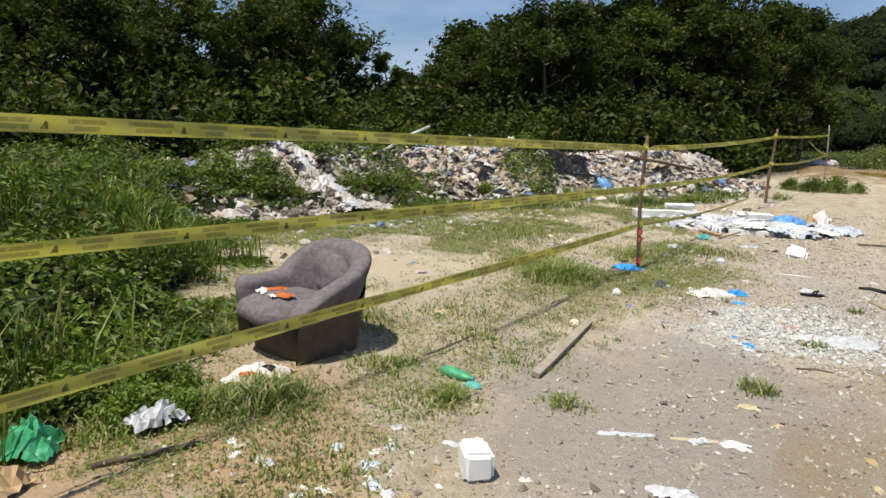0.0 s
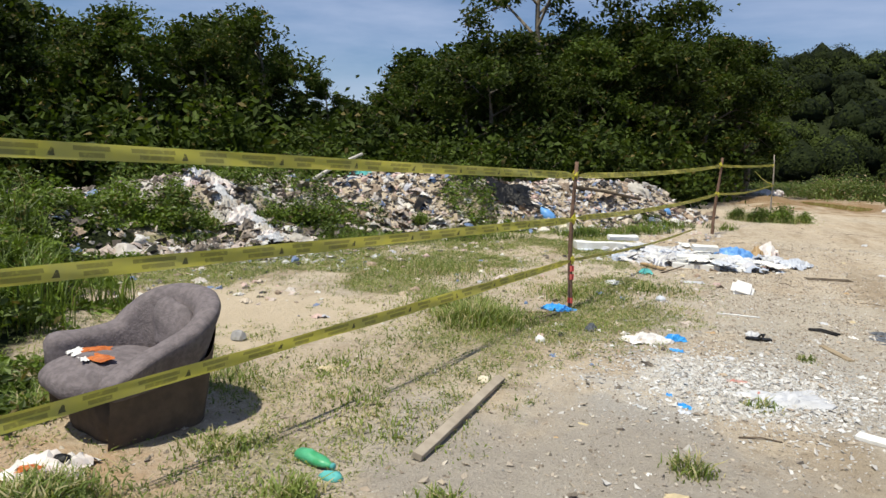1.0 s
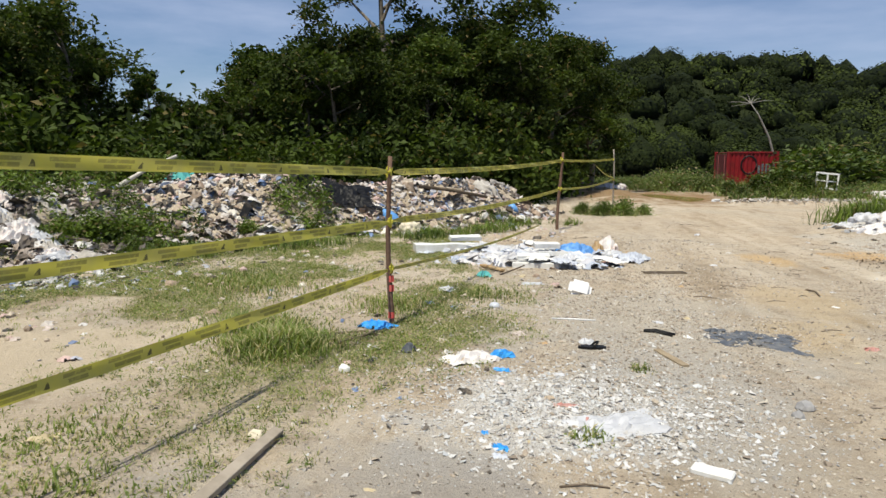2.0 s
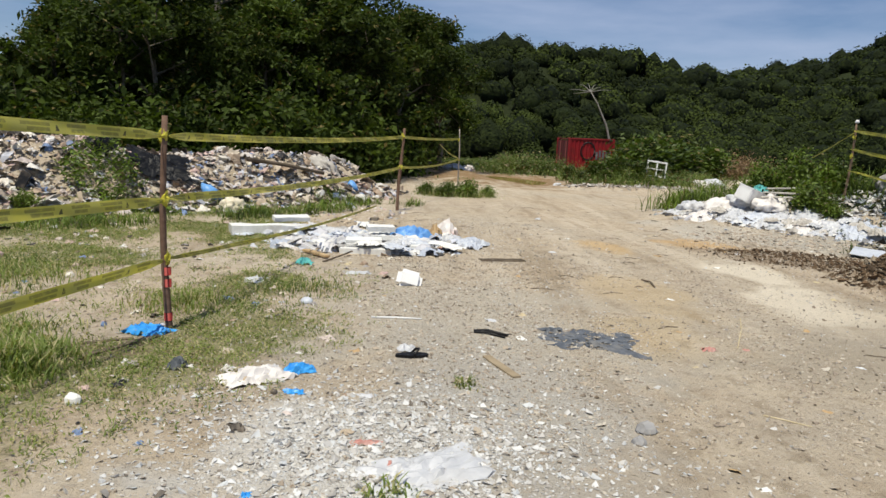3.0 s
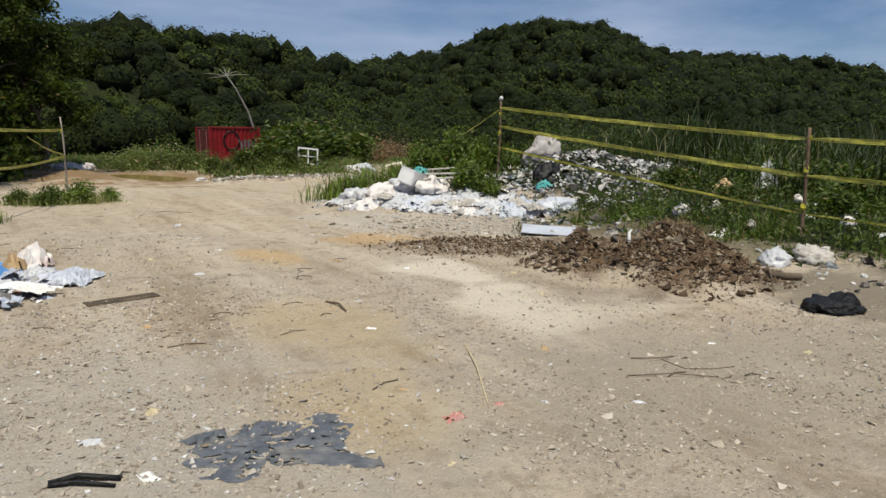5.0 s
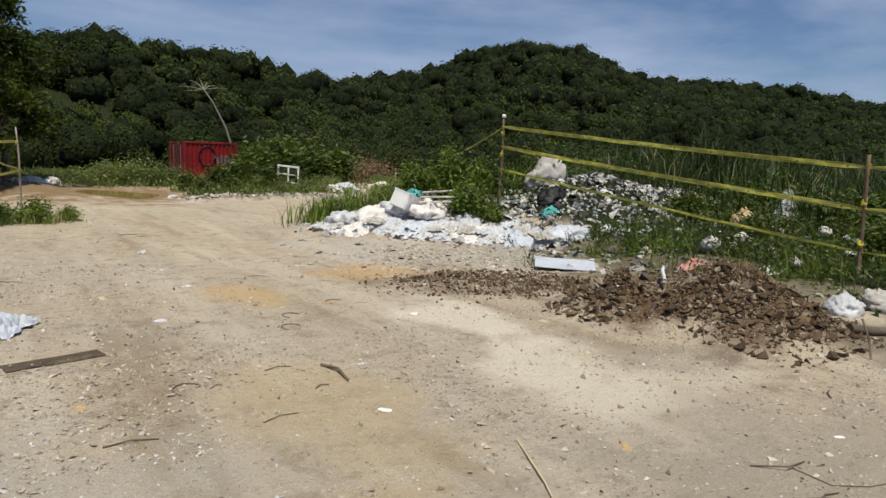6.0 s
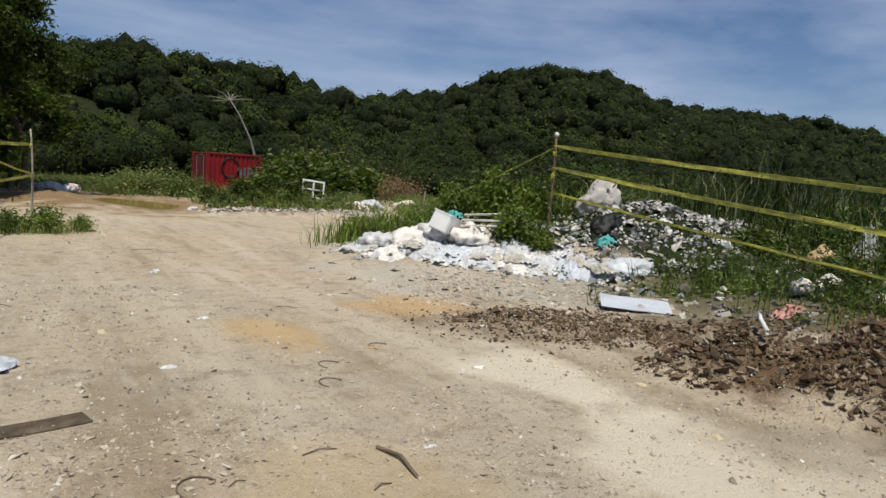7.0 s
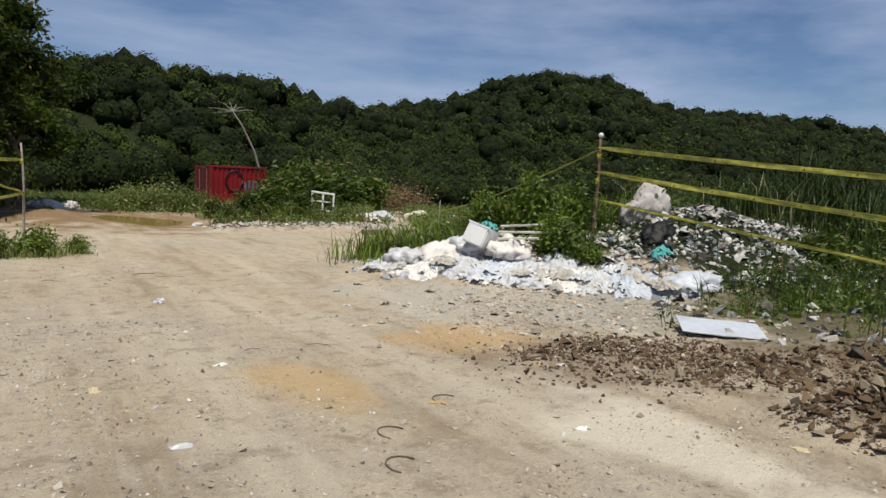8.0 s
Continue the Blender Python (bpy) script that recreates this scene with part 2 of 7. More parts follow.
# dark end paints the gaps in shade, light end the sunlit weed tops
M_WEED = foliage("weed_leaves", (0.006, 0.017, 0.003), (0.20, 0.29, 0.04), dry_share=0.06, patch=1.6, through=0.26)
M_GRASS = foliage("grass_blades", (0.09, 0.135, 0.03), (0.28, 0.34, 0.09), dry=(0.44, 0.39, 0.23), dry_share=0.28, patch=0.9, through=0.35)
M_DRY = foliage("dry_stalks", (0.15, 0.09, 0.045), (0.30, 0.20, 0.11), dry_share=0.1, through=0.1)
M_BARK = plain("bark", (0.10, 0.08, 0.06), (0.19, 0.165, 0.13), 9.0, 0.9, 0.7, 0.02)
M_DEADWOOD = plain("bleached_wood", (0.45, 0.42, 0.37), (0.62, 0.59, 0.53), 9.0, 0.85, 0.5, 0.02)
REFUSE = ((0.52, 0.48, 0.45), (0.26, 0.20, 0.15), (0.62, 0.60, 0.58), (0.36, 0.27, 0.20), (0.10, 0.085, 0.07), (0.55, 0.40, 0.37), (0.50, 0.43, 0.35), (0.022, 0.022, 0.025), (0.33, 0.31, 0.30), (0.66, 0.62, 0.55), (0.15, 0.22, 0.38), (0.44, 0.36, 0.27), (0.07, 0.06, 0.05), (0.58, 0.50, 0.47), (0.45, 0.46, 0.52))
M_RUBBISH = pieces("mixed_refuse", REFUSE, soil=0.4)
M_RUBBISH_S = pieces("mixed_refuse_loose", REFUSE, by_object=False, soil=0.4)
M_WHITE_S = pieces("white_refuse_loose", ((0.60, 0.59, 0.60), (0.50, 0.50, 0.54), (0.54, 0.56, 0.64), (0.36, 0.35, 0.34), (0.66, 0.66, 0.65), (0.42, 0.47, 0.57)), by_object=False, soil=0.25, rough=0.45)
M_GREY_S = pieces("grey_refuse_loose", ((0.48, 0.48, 0.48), (0.32, 0.32, 0.33), (0.60, 0.60, 0.59), (0.03, 0.03, 0.032), (0.42, 0.39, 0.36), (0.22, 0.25, 0.27), (0.12, 0.105, 0.09), (0.52, 0.50, 0.47)), by_object=False, soil=0.3)
M_STONE_S = pieces("loose_stones", ((0.44, 0.38, 0.31), (0.33, 0.275, 0.22), (0.52, 0.47, 0.40), (0.24, 0.20, 0.16), (0.40, 0.34, 0.27), (0.36, 0.31, 0.255)), by_object=False, rough=0.9)
M_CHIP_S = pieces("white_chips", ((0.55, 0.54, 0.53), (0.46, 0.445, 0.43), (0.62, 0.62, 0.62), (0.38, 0.36, 0.335), (0.52, 0.535, 0.55)), by_object=False, soil=0.25)
M_CLOD_S = pieces("earth_clods", ((0.08, 0.050, 0.029), (0.105, 0.067, 0.039), (0.050, 0.034, 0.021), (0.14, 0.092, 0.054), (0.092, 0.06, 0.035), (0.26, 0.215, 0.16)), by_object=False, rough=0.95, soil=0.2)
M_FOAM = plain("white_foam", (0.72, 0.72, 0.71), (0.65, 0.65, 0.63), 20.0, 0.7, 0.25, 0.006, dirt=(0.55, 0.5, 0.43))
M_POST = plain("weathered_stake", (0.13, 0.085, 0.055), (0.22, 0.15, 0.10), 14.0, 0.9, 0.5, 0.01)
M_RUST = plain("rusty_pipe", (0.12, 0.07, 0.048), (0.20, 0.125, 0.09), 16.0, 0.8, 0.4, 0.008)
M_PALE_POLE = plain("pale_pole", (0.27, 0.235, 0.195), (0.36, 0.32, 0.28), 14.0, 0.8, 0.4, 0.01)
M_RED_BAND = plain("red_band", (0.34, 0.035, 0.03), (0.24, 0.035, 0.03), 18.0, 0.6, 0.2)
M_EARTH_BANK = plain("orange_earth", (0.36, 0.22, 0.12), (0.46, 0.33, 0.21), 2.0, 0.95, 0.8, 0.1)


# ---- mesh helpers ----
def mesh_np(name, verts, faces, smooth=False):
    """A mesh from arrays; all faces have as many corners as faces has columns."""
    verts, faces = np.asarray(verts, np.float32), np.asarray(faces, np.int32)
    me = bpy.data.meshes.new(name)
    me.vertices.add(len(verts))
    me.vertices.foreach_set("co", verts.ravel())
    k = faces.shape[1]
    me.loops.add(faces.size)
    me.loops.foreach_set("vertex_index", faces.ravel())
    me.polygons.add(len(faces))
    me.polygons.foreach_set("loop_start", np.arange(0, faces.size, k, dtype=np.int32))
    me.polygons.foreach_set("use_smooth", np.full(len(faces), smooth))
    me.update(calc_edges=True)
    return me


def put(name, me, material, parent=None, label=""):
    ob = new(name, me)
    if not me.materials:
        me.materials.append(material)
    if parent is not None:
        ob.parent = parent
    if label:
        ob["label"] = label
    return ob


def part(name, bm, material, parent=None, label="", smooth=False):
    """Links a bmesh as one mesh object under its thing."""
    me = bpy.data.meshes.new(name)
    for f in bm.faces:
        f.smooth = smooth
    bm.to_mesh(me)
    bm.free()
    return put(name, me, material, parent, label)


def empty(name, m, label, category, group="", kind=""):
    ob = new(name)
    ob.matrix_basis = m
    ob.empty_display_size = 0.1
    return tagged(ob, label, category, group, kind)


def smooth01(v, lo, hi):
    s = np.clip((np.asarray(v, float) - lo) / (hi - lo), 0, 1)
    return s * s * (3 - 2 * s)


_rs = np.random.RandomState(5)
_LAT = _rs.rand(256, 256)


def vnoise(x, y, scale):
    """Smooth value noise in 0..1 over the plan, repeating far away."""
    x, y = np.asarray(x, float) / scale + 1000, np.asarray(y, float) / scale + 1000
    i, j = np.floor(x).astype(int), np.floor(y).astype(int)
    u, v = x - i, y - j
    u, v = u * u * (3 - 2 * u), v * v * (3 - 2 * v)
    g = lambda a, b: _LAT[a % 256, b % 256]
    return (g(i, j) * (1 - u) + g(i + 1, j) * u) * (1 - v) + (g(i, j + 1) * (1 - u) + g(i + 1, j + 1) * u) * v


def box_bm(sx, sy, sz, bevel=0.0, segs=1):
    bm = bmesh.new()
    bmesh.ops.create_cube(bm, size=1.0)
    bmesh.ops.scale(bm, vec=(sx, sy, sz), verts=bm.verts)
    if bevel:
        bmesh.ops.bevel(bm, geom=bm.edges[:], offset=bevel, segments=segs, affect="EDGES")
    return bm


def tube_np(points, radii, sides=8):
    """A closed tube along points, as vertex and quad arrays."""
    pts = [Vector(p) for p in points]
    vs, fs = [], []
    up = Vector((0.31, 0.17, 0.93)).normalized()
    for k, p in enumerate(pts):
        d = (pts[min(k + 1, len(pts) - 1)] - pts[max(k - 1, 0)]).normalized()
        a = d.cross(up if abs(d.dot(up)) < 0.95 else Vector((1, 0, 0))).normalized()
        b = d.cross(a)
        for s in range(sides):
            ang = 2 * math.pi * s / sides
            vs.append(p + radii[k] * (math.cos(ang) * a + math.sin(ang) * b))
    for k in range(len(pts) - 1):
        for s in range(sides):
            q = (s + 1) % sides
            fs.append((k * sides + s, k * sides + q, (k + 1) * sides + q, (k + 1) * sides + s))
    for base in (0, (len(pts) - 1) * sides):
        c = len(vs)
        vs.append(pts[0] if base == 0 else pts[-1])
        for s in range(0, sides, 2):
            fs.append((c, base + s, base + (s + 1) % sides, base + (s + 2) % sides))
    return np.array([tuple(v) for v in vs]), np.array(fs)


def join_np(items):
    """Joins (verts, faces) pairs."""
    vs, fs, n = [], [], 0
    for v, f in items:
        vs.append(np.asarray(v, float))
        fs.append(np.asarray(f) + n)
        n += len(v)
    return np.concatenate(vs), np.concatenate(fs)


# ---- lie of the land ----
FOOT_L = ((-2.6, -3.0), (-3.1, 1.2), (-3.75, 3.6), (-5.2, 5.6), (-7.2, 7.6), (-7.4, 9.6), (-6.1, 12.4), (-3.2, 15.4), (-0.4, 19.3), (0.2, 22.5), (-2.0, 26.0))
FOOT_R = ((34.0, 44.0), (12.5, 26.0), (8.6, 22.3), (6.5, 19.5), (8.2, 17.2), (9.4, 15.5), (8.8, 14.2), (8.9, 12.6), (8.6, 10.6), (9.0, 7.0), (8.5, 2.0))


def beyond(line, x, y, side):
    """Signed distance past a polyline on the plan; positive on the given side."""
    x, y = np.asarray(x, float), np.asarray(y, float)
    best, sign = np.full(x.shape, 1e9), np.zeros(x.shape)
    for (ax, ay), (bx, by) in zip(line, line[1:]):
        dx, dy = bx - ax, by - ay
        s = np.clip(((x - ax) * dx + (y - ay) * dy) / (dx * dx + dy * dy), 0, 1)
        d = np.hypot(x - ax - s * dx, y - ay - s * dy)
        near = d < best - 1e-9
        best = np.where(near, d, best)
        sign = np.where(near, np.sign((y - ay) * dx - (x - ax) * dy), sign)
    return best * sign * side


AZ = (-180, -90, -50, -20, 0, 6, 10, 14.5, 17.6, 20, 23, 26.3, 28, 31, 33.7, 36.5, 39.5, 44.3, 49.2, 53.3, 56.8, 61.3, 64, 75, 120, 180)
EL = (2.0, 3.0, 3.4, 3.6, 7.0, 7.9, 7.6, 7.4, 6.5, 5.9, 5.4, 5.9, 5.7, 6.5, 7.8, 8.6, 9.1, 8.5, 6.5, 5.8, 6.1, 5.3, 4.6, 4.0, 2.5, 2.0)
RR = (150, 120, 90, 90, 100, 112, 122, 140, 152, 162, 175, 195, 205, 222, 232, 240, 245, 250, 262, 325, 380, 380, 380, 330, 200, 150)


def hills(x, y):
    dx, dy = np.asarray(x, float) - 1.5, np.asarray(y, float) - 7.0
    r = np.hypot(dx, dy)
    az = np.degrees(np.arctan2(dx, dy))
    el, rr = np.interp(az, AZ, EL), np.interp(az, AZ, RR)
    z = rr * np.tan(np.radians(el)) * smooth01(r, 52, rr) ** 1.15
    z = z * (1 - 0.75 * smooth01(r, rr * 1.05, rr * 2.2))
    return z + smooth01(r, 70, 140) * 3.0 * (vnoise(x, y, 17) - 0.5)


def blob(x, y, cx, cy, rx, ry, h):
    return h * np.exp(-(((x - cx) / rx) ** 2 + ((y - cy) / ry) ** 2))


def land(x, y):
    x, y = np.asarray(x, float), np.asarray(y, float)
    z = 0.05 * (vnoise(x, y, 2.3) - 0.5) + 0.02 * (vnoise(x, y, 0.5) - 0.5)
    dl = beyond(FOOT_L, x, y, 1)
    top = np.interp(y, (-3, 3, 6, 9, 12, 16, 20, 24), (0.35, 0.48, 0.58, 0.8, 0.95, 1.0, 1.0, 0.45))
    bank = top * (0.78 + 0.45 * vnoise(x, y, 1.7)) * smooth01(dl, -0.1, np.interp(y, (0, 6, 9, 20), (2.6, 2.4, 2.0, 1.9)))
    bank = bank * (1 - 0.75 * smooth01(dl, 2.5, 4.4))
    z = z + bank + 0.22 * smooth01(dl, 0.1, 1.0) * (vnoise(x, y, 0.6) - 0.5)
    dr = beyond(FOOT_R, x, y, 1)
    z = z + 0.30 * smooth01(dr, -1.5, 2.5) + 0.14 * smooth01(dr, 0, 1.0) * (vnoise(x, y, 0.7) - 0.5)
    z = z + blob(x, y, 9.2, 18.9, 1.5, 1.5, 0.5) + blob(x, y, 12.0, 17.3, 2.0, 1.6, 0.9) + blob(x, y, 15.5, 18.0, 2.4, 2.0, 0.75)
    z = z + blob(x, y, 6.65, 11.2, 0.42, 0.40, 0.34) + blob(x, y, 7.3, 10.25, 0.62, 0.62, 0.62) + blob(x, y, 6.4, 13.4, 1.1, 0.5, 0.08)
    z = z - 0.34 * np.exp(-((x - 5.35 + 0.2 * (y - 34.4)) / 1.5) ** 2 - ((y - 34.4) / 3.4) ** 2) + blob(x, y, 2.6, 33.5, 1.1, 2.6, 0.3) + blob(x, y, 3.8, 30.2, 1.2, 0.7, 0.12) + blob(x, y, 9.4, 32.6, 3.2, 1.8, 0.4)
    z = z + 0.26 * (vnoise(x, y, 0.3) - 0.5) * (blob(x, y, 6.65, 11.2, 0.5, 0.45, 1.0) + blob(x, y, 7.3, 10.25, 0.7, 0.7, 1.0))
    # worn bund along the far edge of the clearing
    z = z + 0.12 * np.exp(-((y - 29.6 - 0.1 * (x - 6)) / 0.6) ** 2) * smooth01(x, 5.5, 7.0) * (1 - smooth01(x, 10.5, 12.0))
    return z + hills(x, y)


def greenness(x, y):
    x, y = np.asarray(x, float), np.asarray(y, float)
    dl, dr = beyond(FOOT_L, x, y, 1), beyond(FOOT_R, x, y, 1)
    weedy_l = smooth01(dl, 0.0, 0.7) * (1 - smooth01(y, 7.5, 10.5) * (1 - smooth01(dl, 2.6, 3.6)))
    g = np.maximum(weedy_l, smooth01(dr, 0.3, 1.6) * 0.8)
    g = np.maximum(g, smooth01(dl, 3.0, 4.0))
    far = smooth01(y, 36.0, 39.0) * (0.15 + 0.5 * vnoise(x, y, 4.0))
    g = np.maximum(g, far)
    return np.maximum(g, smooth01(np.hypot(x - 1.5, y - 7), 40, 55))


def grass_density(x, y):
    """How green the trampled ground between the tape and the bank is, 0..1."""
    east = np.interp(y, (2, 4.5, 6, 8, 10.5, 12, 16), (-1.5, -0.9, -0.5, 0.25, 0.3, -1.0, -1.2))
    g = smooth01(east - x, -0.25, 0.9) * (0.16 + 0.95 * smooth01(vnoise(x, y, 0.9) * 0.6 + vnoise(x + 40, y, 2.4) * 0.5, 0.45, 0.72))
    g = g * np.interp(y, (0, 3, 5.5, 7.5, 16, 18), (0.6, 0.55, 0.5, 1.0, 1.0, 0.5))
    sand = np.exp(-(((x + 3.9) / 1.5) ** 2 + ((y - 6.3) / 0.95) ** 2))
    return np.clip(g * (1 - 1.1 * sand), 0, 1)


def axis(lo, hi, step, far):
    a = list(np.arange(lo, hi + 1e-6, step))
    s, left, right = step, [], []
    p, q = lo, hi
    while p > -far:
        s *= 1.14
        p, q = p - s, q + s
        left.append(p)
        right.append(q)
    return np.array(left[::-1] + a + right)


def build_ground():
    gx, gy = axis(-11, 17, 0.13, 2600), axis(-3, 38.5, 0.14, 2600)
    X, Y = np.meshgrid(gx, gy)
    Z = land(X, Y)
    nx, ny = len(gx), len(gy)
    v = np.stack([X.ravel(), Y.ravel(), Z.ravel()], 1)
    i = np.arange(nx * ny).reshape(ny, nx)
    f = np.stack([i[:-1, :-1].ravel(), i[:-1, 1:].ravel(), i[1:, 1:].ravel(), i[1:, :-1].ravel()], 1)
    me = mesh_np("ground", v, f, True)
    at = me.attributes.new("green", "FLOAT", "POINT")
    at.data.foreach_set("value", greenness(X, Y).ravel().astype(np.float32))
    at = me.attributes.new("turf", "FLOAT", "POINT")
    at.data.foreach_set("value", (grass_density(X, Y) * (beyond(FOOT_L, X, Y, 1) < 0.6)).ravel().astype(np.float32))
    g = put("ground", me, M_GROUND)
    tagged(g, "pale sandy trampled earth with grit, rising into green slopes", "ground", kind="structure")


build_ground()


def ground_z(x, y):
    return float(land(np.array([x]), np.array([y]))[0])


# ---- plants ----
def leaves_np(rng, centres, size, flat=0.45, aspect=0.5):
    """One kite-shaped leaf at each centre, tilted at random."""
    n = len(centres)
    d = rng.normal(size=(n, 3))
    d[:, 2] = d[:, 2] * flat - 0.15
    d /= np.linalg.norm(d, axis=1)[:, None] + 1e-9
    s = np.cross(d, rng.normal(size=(n, 3)) * (1, 1, 0.4) + (0, 0, 0.9))
    s /= np.linalg.norm(s, axis=1)[:, None] + 1e-9
    L = size * rng.uniform(0.6, 1.35, (n, 1))
    w = L * aspect * rng.uniform(0.7, 1.2, (n, 1))
    droop = np.stack([np.zeros(n), np.zeros(n), -0.18 * L[:, 0]], 1)
    a, b, c, e = centres - d * L * 0.5, centres + s * w * 0.5, centres + d * L * 0.5 + droop, centres - s * w * 0.5
    v = np.stack([a, b, c, e], 1).reshape(-1, 3)
    return v, np.arange(4 * n).reshape(n, 4)


def crown_points(rng, tips, per, radius, clumps=5):
    pts = []
    for tip, r in tips:
        for _ in range(clumps):
            o = rng.normal(size=3)
            o = o / np.linalg.norm(o) * r * radius * rng.uniform(0.3, 1.0)
            k = max(3, int(per * rng.uniform(0.5, 1.3)))
            q = rng.normal(size=(k, 3)) * (0.33, 0.33, 0.2) * r * radius
            pts.append(np.array(tip) + o * (1, 1, 0.75) + q)
    return np.concatenate(pts)


def tree_kind(seed, height, spread, first=0.3, leaf=0.2, per=34, limbs=11, openness=0.55, material=None, bark=None, trunk=0.11, clumps=5):
    """A tapered, slightly bent trunk with limbs and twigs, and a leafy crown; returns trunk and crown meshes."""
    rng = np.random.RandomState(seed)
    n, wood, tips = 9, [], []
    bend = rng.normal(size=2) * 0.06 * height
    spine = [Vector((bend[0] * (k / n) ** 1.6 + 0.03 * height * math.sin(k + seed), bend[1] * (k / n) ** 1.6, height * 0.88 * k / n - (0.3 if k == 0 else 0))) for k in range(n + 1)]
    wood.append(tube_np(spine, [trunk * height / 6 * (1 - 0.85 * k / n) + 0.012 for k in range(n + 1)], 8))
    for b in range(limbs):
        f = first + (1 - first) * (b + 0.4) / limbs
        k = min(int(f * n), n - 1)
        s = spine[k].lerp(spine[k + 1], f * n - k)
        ang = b * 2.4 + rng.uniform(-0.5, 0.5)
        reach = spread * (1.05 - 0.62 * max(0.0, (f - 0.45) / 0.55)) * rng.uniform(0.65, 1.1) * (0.75 if f < 0.4 else 1)
        rise = reach * rng.uniform(0.25, 0.75)
        e = s + Vector((math.cos(ang) * reach, math.sin(ang) * reach, rise))
        mid = s.lerp(e, 0.5) + Vector((0, 0, 0.12 * reach))
        r0 = 0.042 * height / 6 * (1.25 - f) + 0.012
        wood.append(tube_np([s, mid, e], [r0, r0 * 0.65, r0 * 0.25], 5))
        tips.append((tuple(e), 1.0))
        tips.append((tuple(mid.lerp(e, 0.4)), 0.8))
        for _ in range(2):
            t2 = mid.lerp(e, rng.uniform(0.2, 0.8)) + Vector(rng.normal(size=3) * 0.3 * reach)
            wood.append(tube_np([mid, t2], [r0 * 0.5, r0 * 0.15], 4))
            tips.append((tuple(t2), 0.8))
    tips.append((tuple(spine[-1] + Vector((0, 0, 0.04 * height))), 0.9))
    wv, wf = join_np(wood)
    lv, lf = leaves_np(rng, crown_points(rng, tips, per, openness * spread * 0.5, clumps), leaf)
    tm, cm = mesh_np("trunk", wv, wf, True), mesh_np("crown", lv, lf)
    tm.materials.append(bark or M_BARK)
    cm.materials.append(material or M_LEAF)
    return tm, cm


def plant_tree(kind, x, y, turn, scale, label, category="tree", name="tree", group="trees round the clearing", sink=0.05):
    ob = empty(name, pose(x, y, ground_z(x, y) - sink, 0, 0, turn) @ Matrix.Diagonal((scale, scale, scale, 1)), label, category, group)
    for n, me in zip(("trunk", "crown"), kind):
        put(n, me, None, ob)
    return ob


def shrub_kind(seed, height, width, leaf=0.14, count=1500, material=None):
    """Many thin stems from the ground with leaves along their upper parts."""
    rng = np.random.RandomState(seed)
    wood, pts = [], []
    stems = 13
    for s in range(stems):
        ang, out = rng.uniform(0, 6.28), width * 0.5 * rng.uniform(0.15, 1.0)
        h = height * rng.uniform(0.55, 1.0) * (1 - 0.35 * out / (0.5 * width))
        e = Vector((math.cos(ang) * out, math.sin(ang) * out, h))
        m = Vector((e.x * 0.4, e.y * 0.4, h * 0.6))
        wood.append(tube_np([(0.2 * e.x, 0.2 * e.y, -0.15), m, e], [0.016, 0.012, 0.004], 4))
        k = count // stems
        f = rng.uniform(0.12, 1.05, k) ** 0.8
        base = np.outer(1 - f, np.array((0.2 * e.x, 0.2 * e.y, 0))) + np.outer(f, np.array(e))
        r = 0.16 * width * (0.5 + rng.uniform(0, 1, (k, 1)))
        pts.append(base + rng.normal(size=(k, 3)) * (1, 1, 0.8) * r)
    pts = np.concatenate(pts)
    pts[:, 2] = np.abs(pts[:, 2]) + 0.03
    lv, lf = leaves_np(rng, pts, leaf)
    wv, wf = join_np(wood)
    tm, cm = mesh_np("stems", wv, wf, True), mesh_np("foliage", lv, lf)
    tm.materials.append(M_BARK)
    cm.materials.append(material or M_LEAF_B)
    return tm, cm


def plant_shrub(kind, x, y, turn, scale, label, group="shrubs round the clearing", squash=1.0):
    ob = empty("shrub", pose(x, y, ground_z(x, y) - 0.03, 0, 0, turn) @ Matrix.Diagonal((scale, scale, scale * squash, 1)), label, "shrub", group)
    for n, me in zip(("stems", "foliage"), kind):
        put(n, me, None, ob)
    return ob


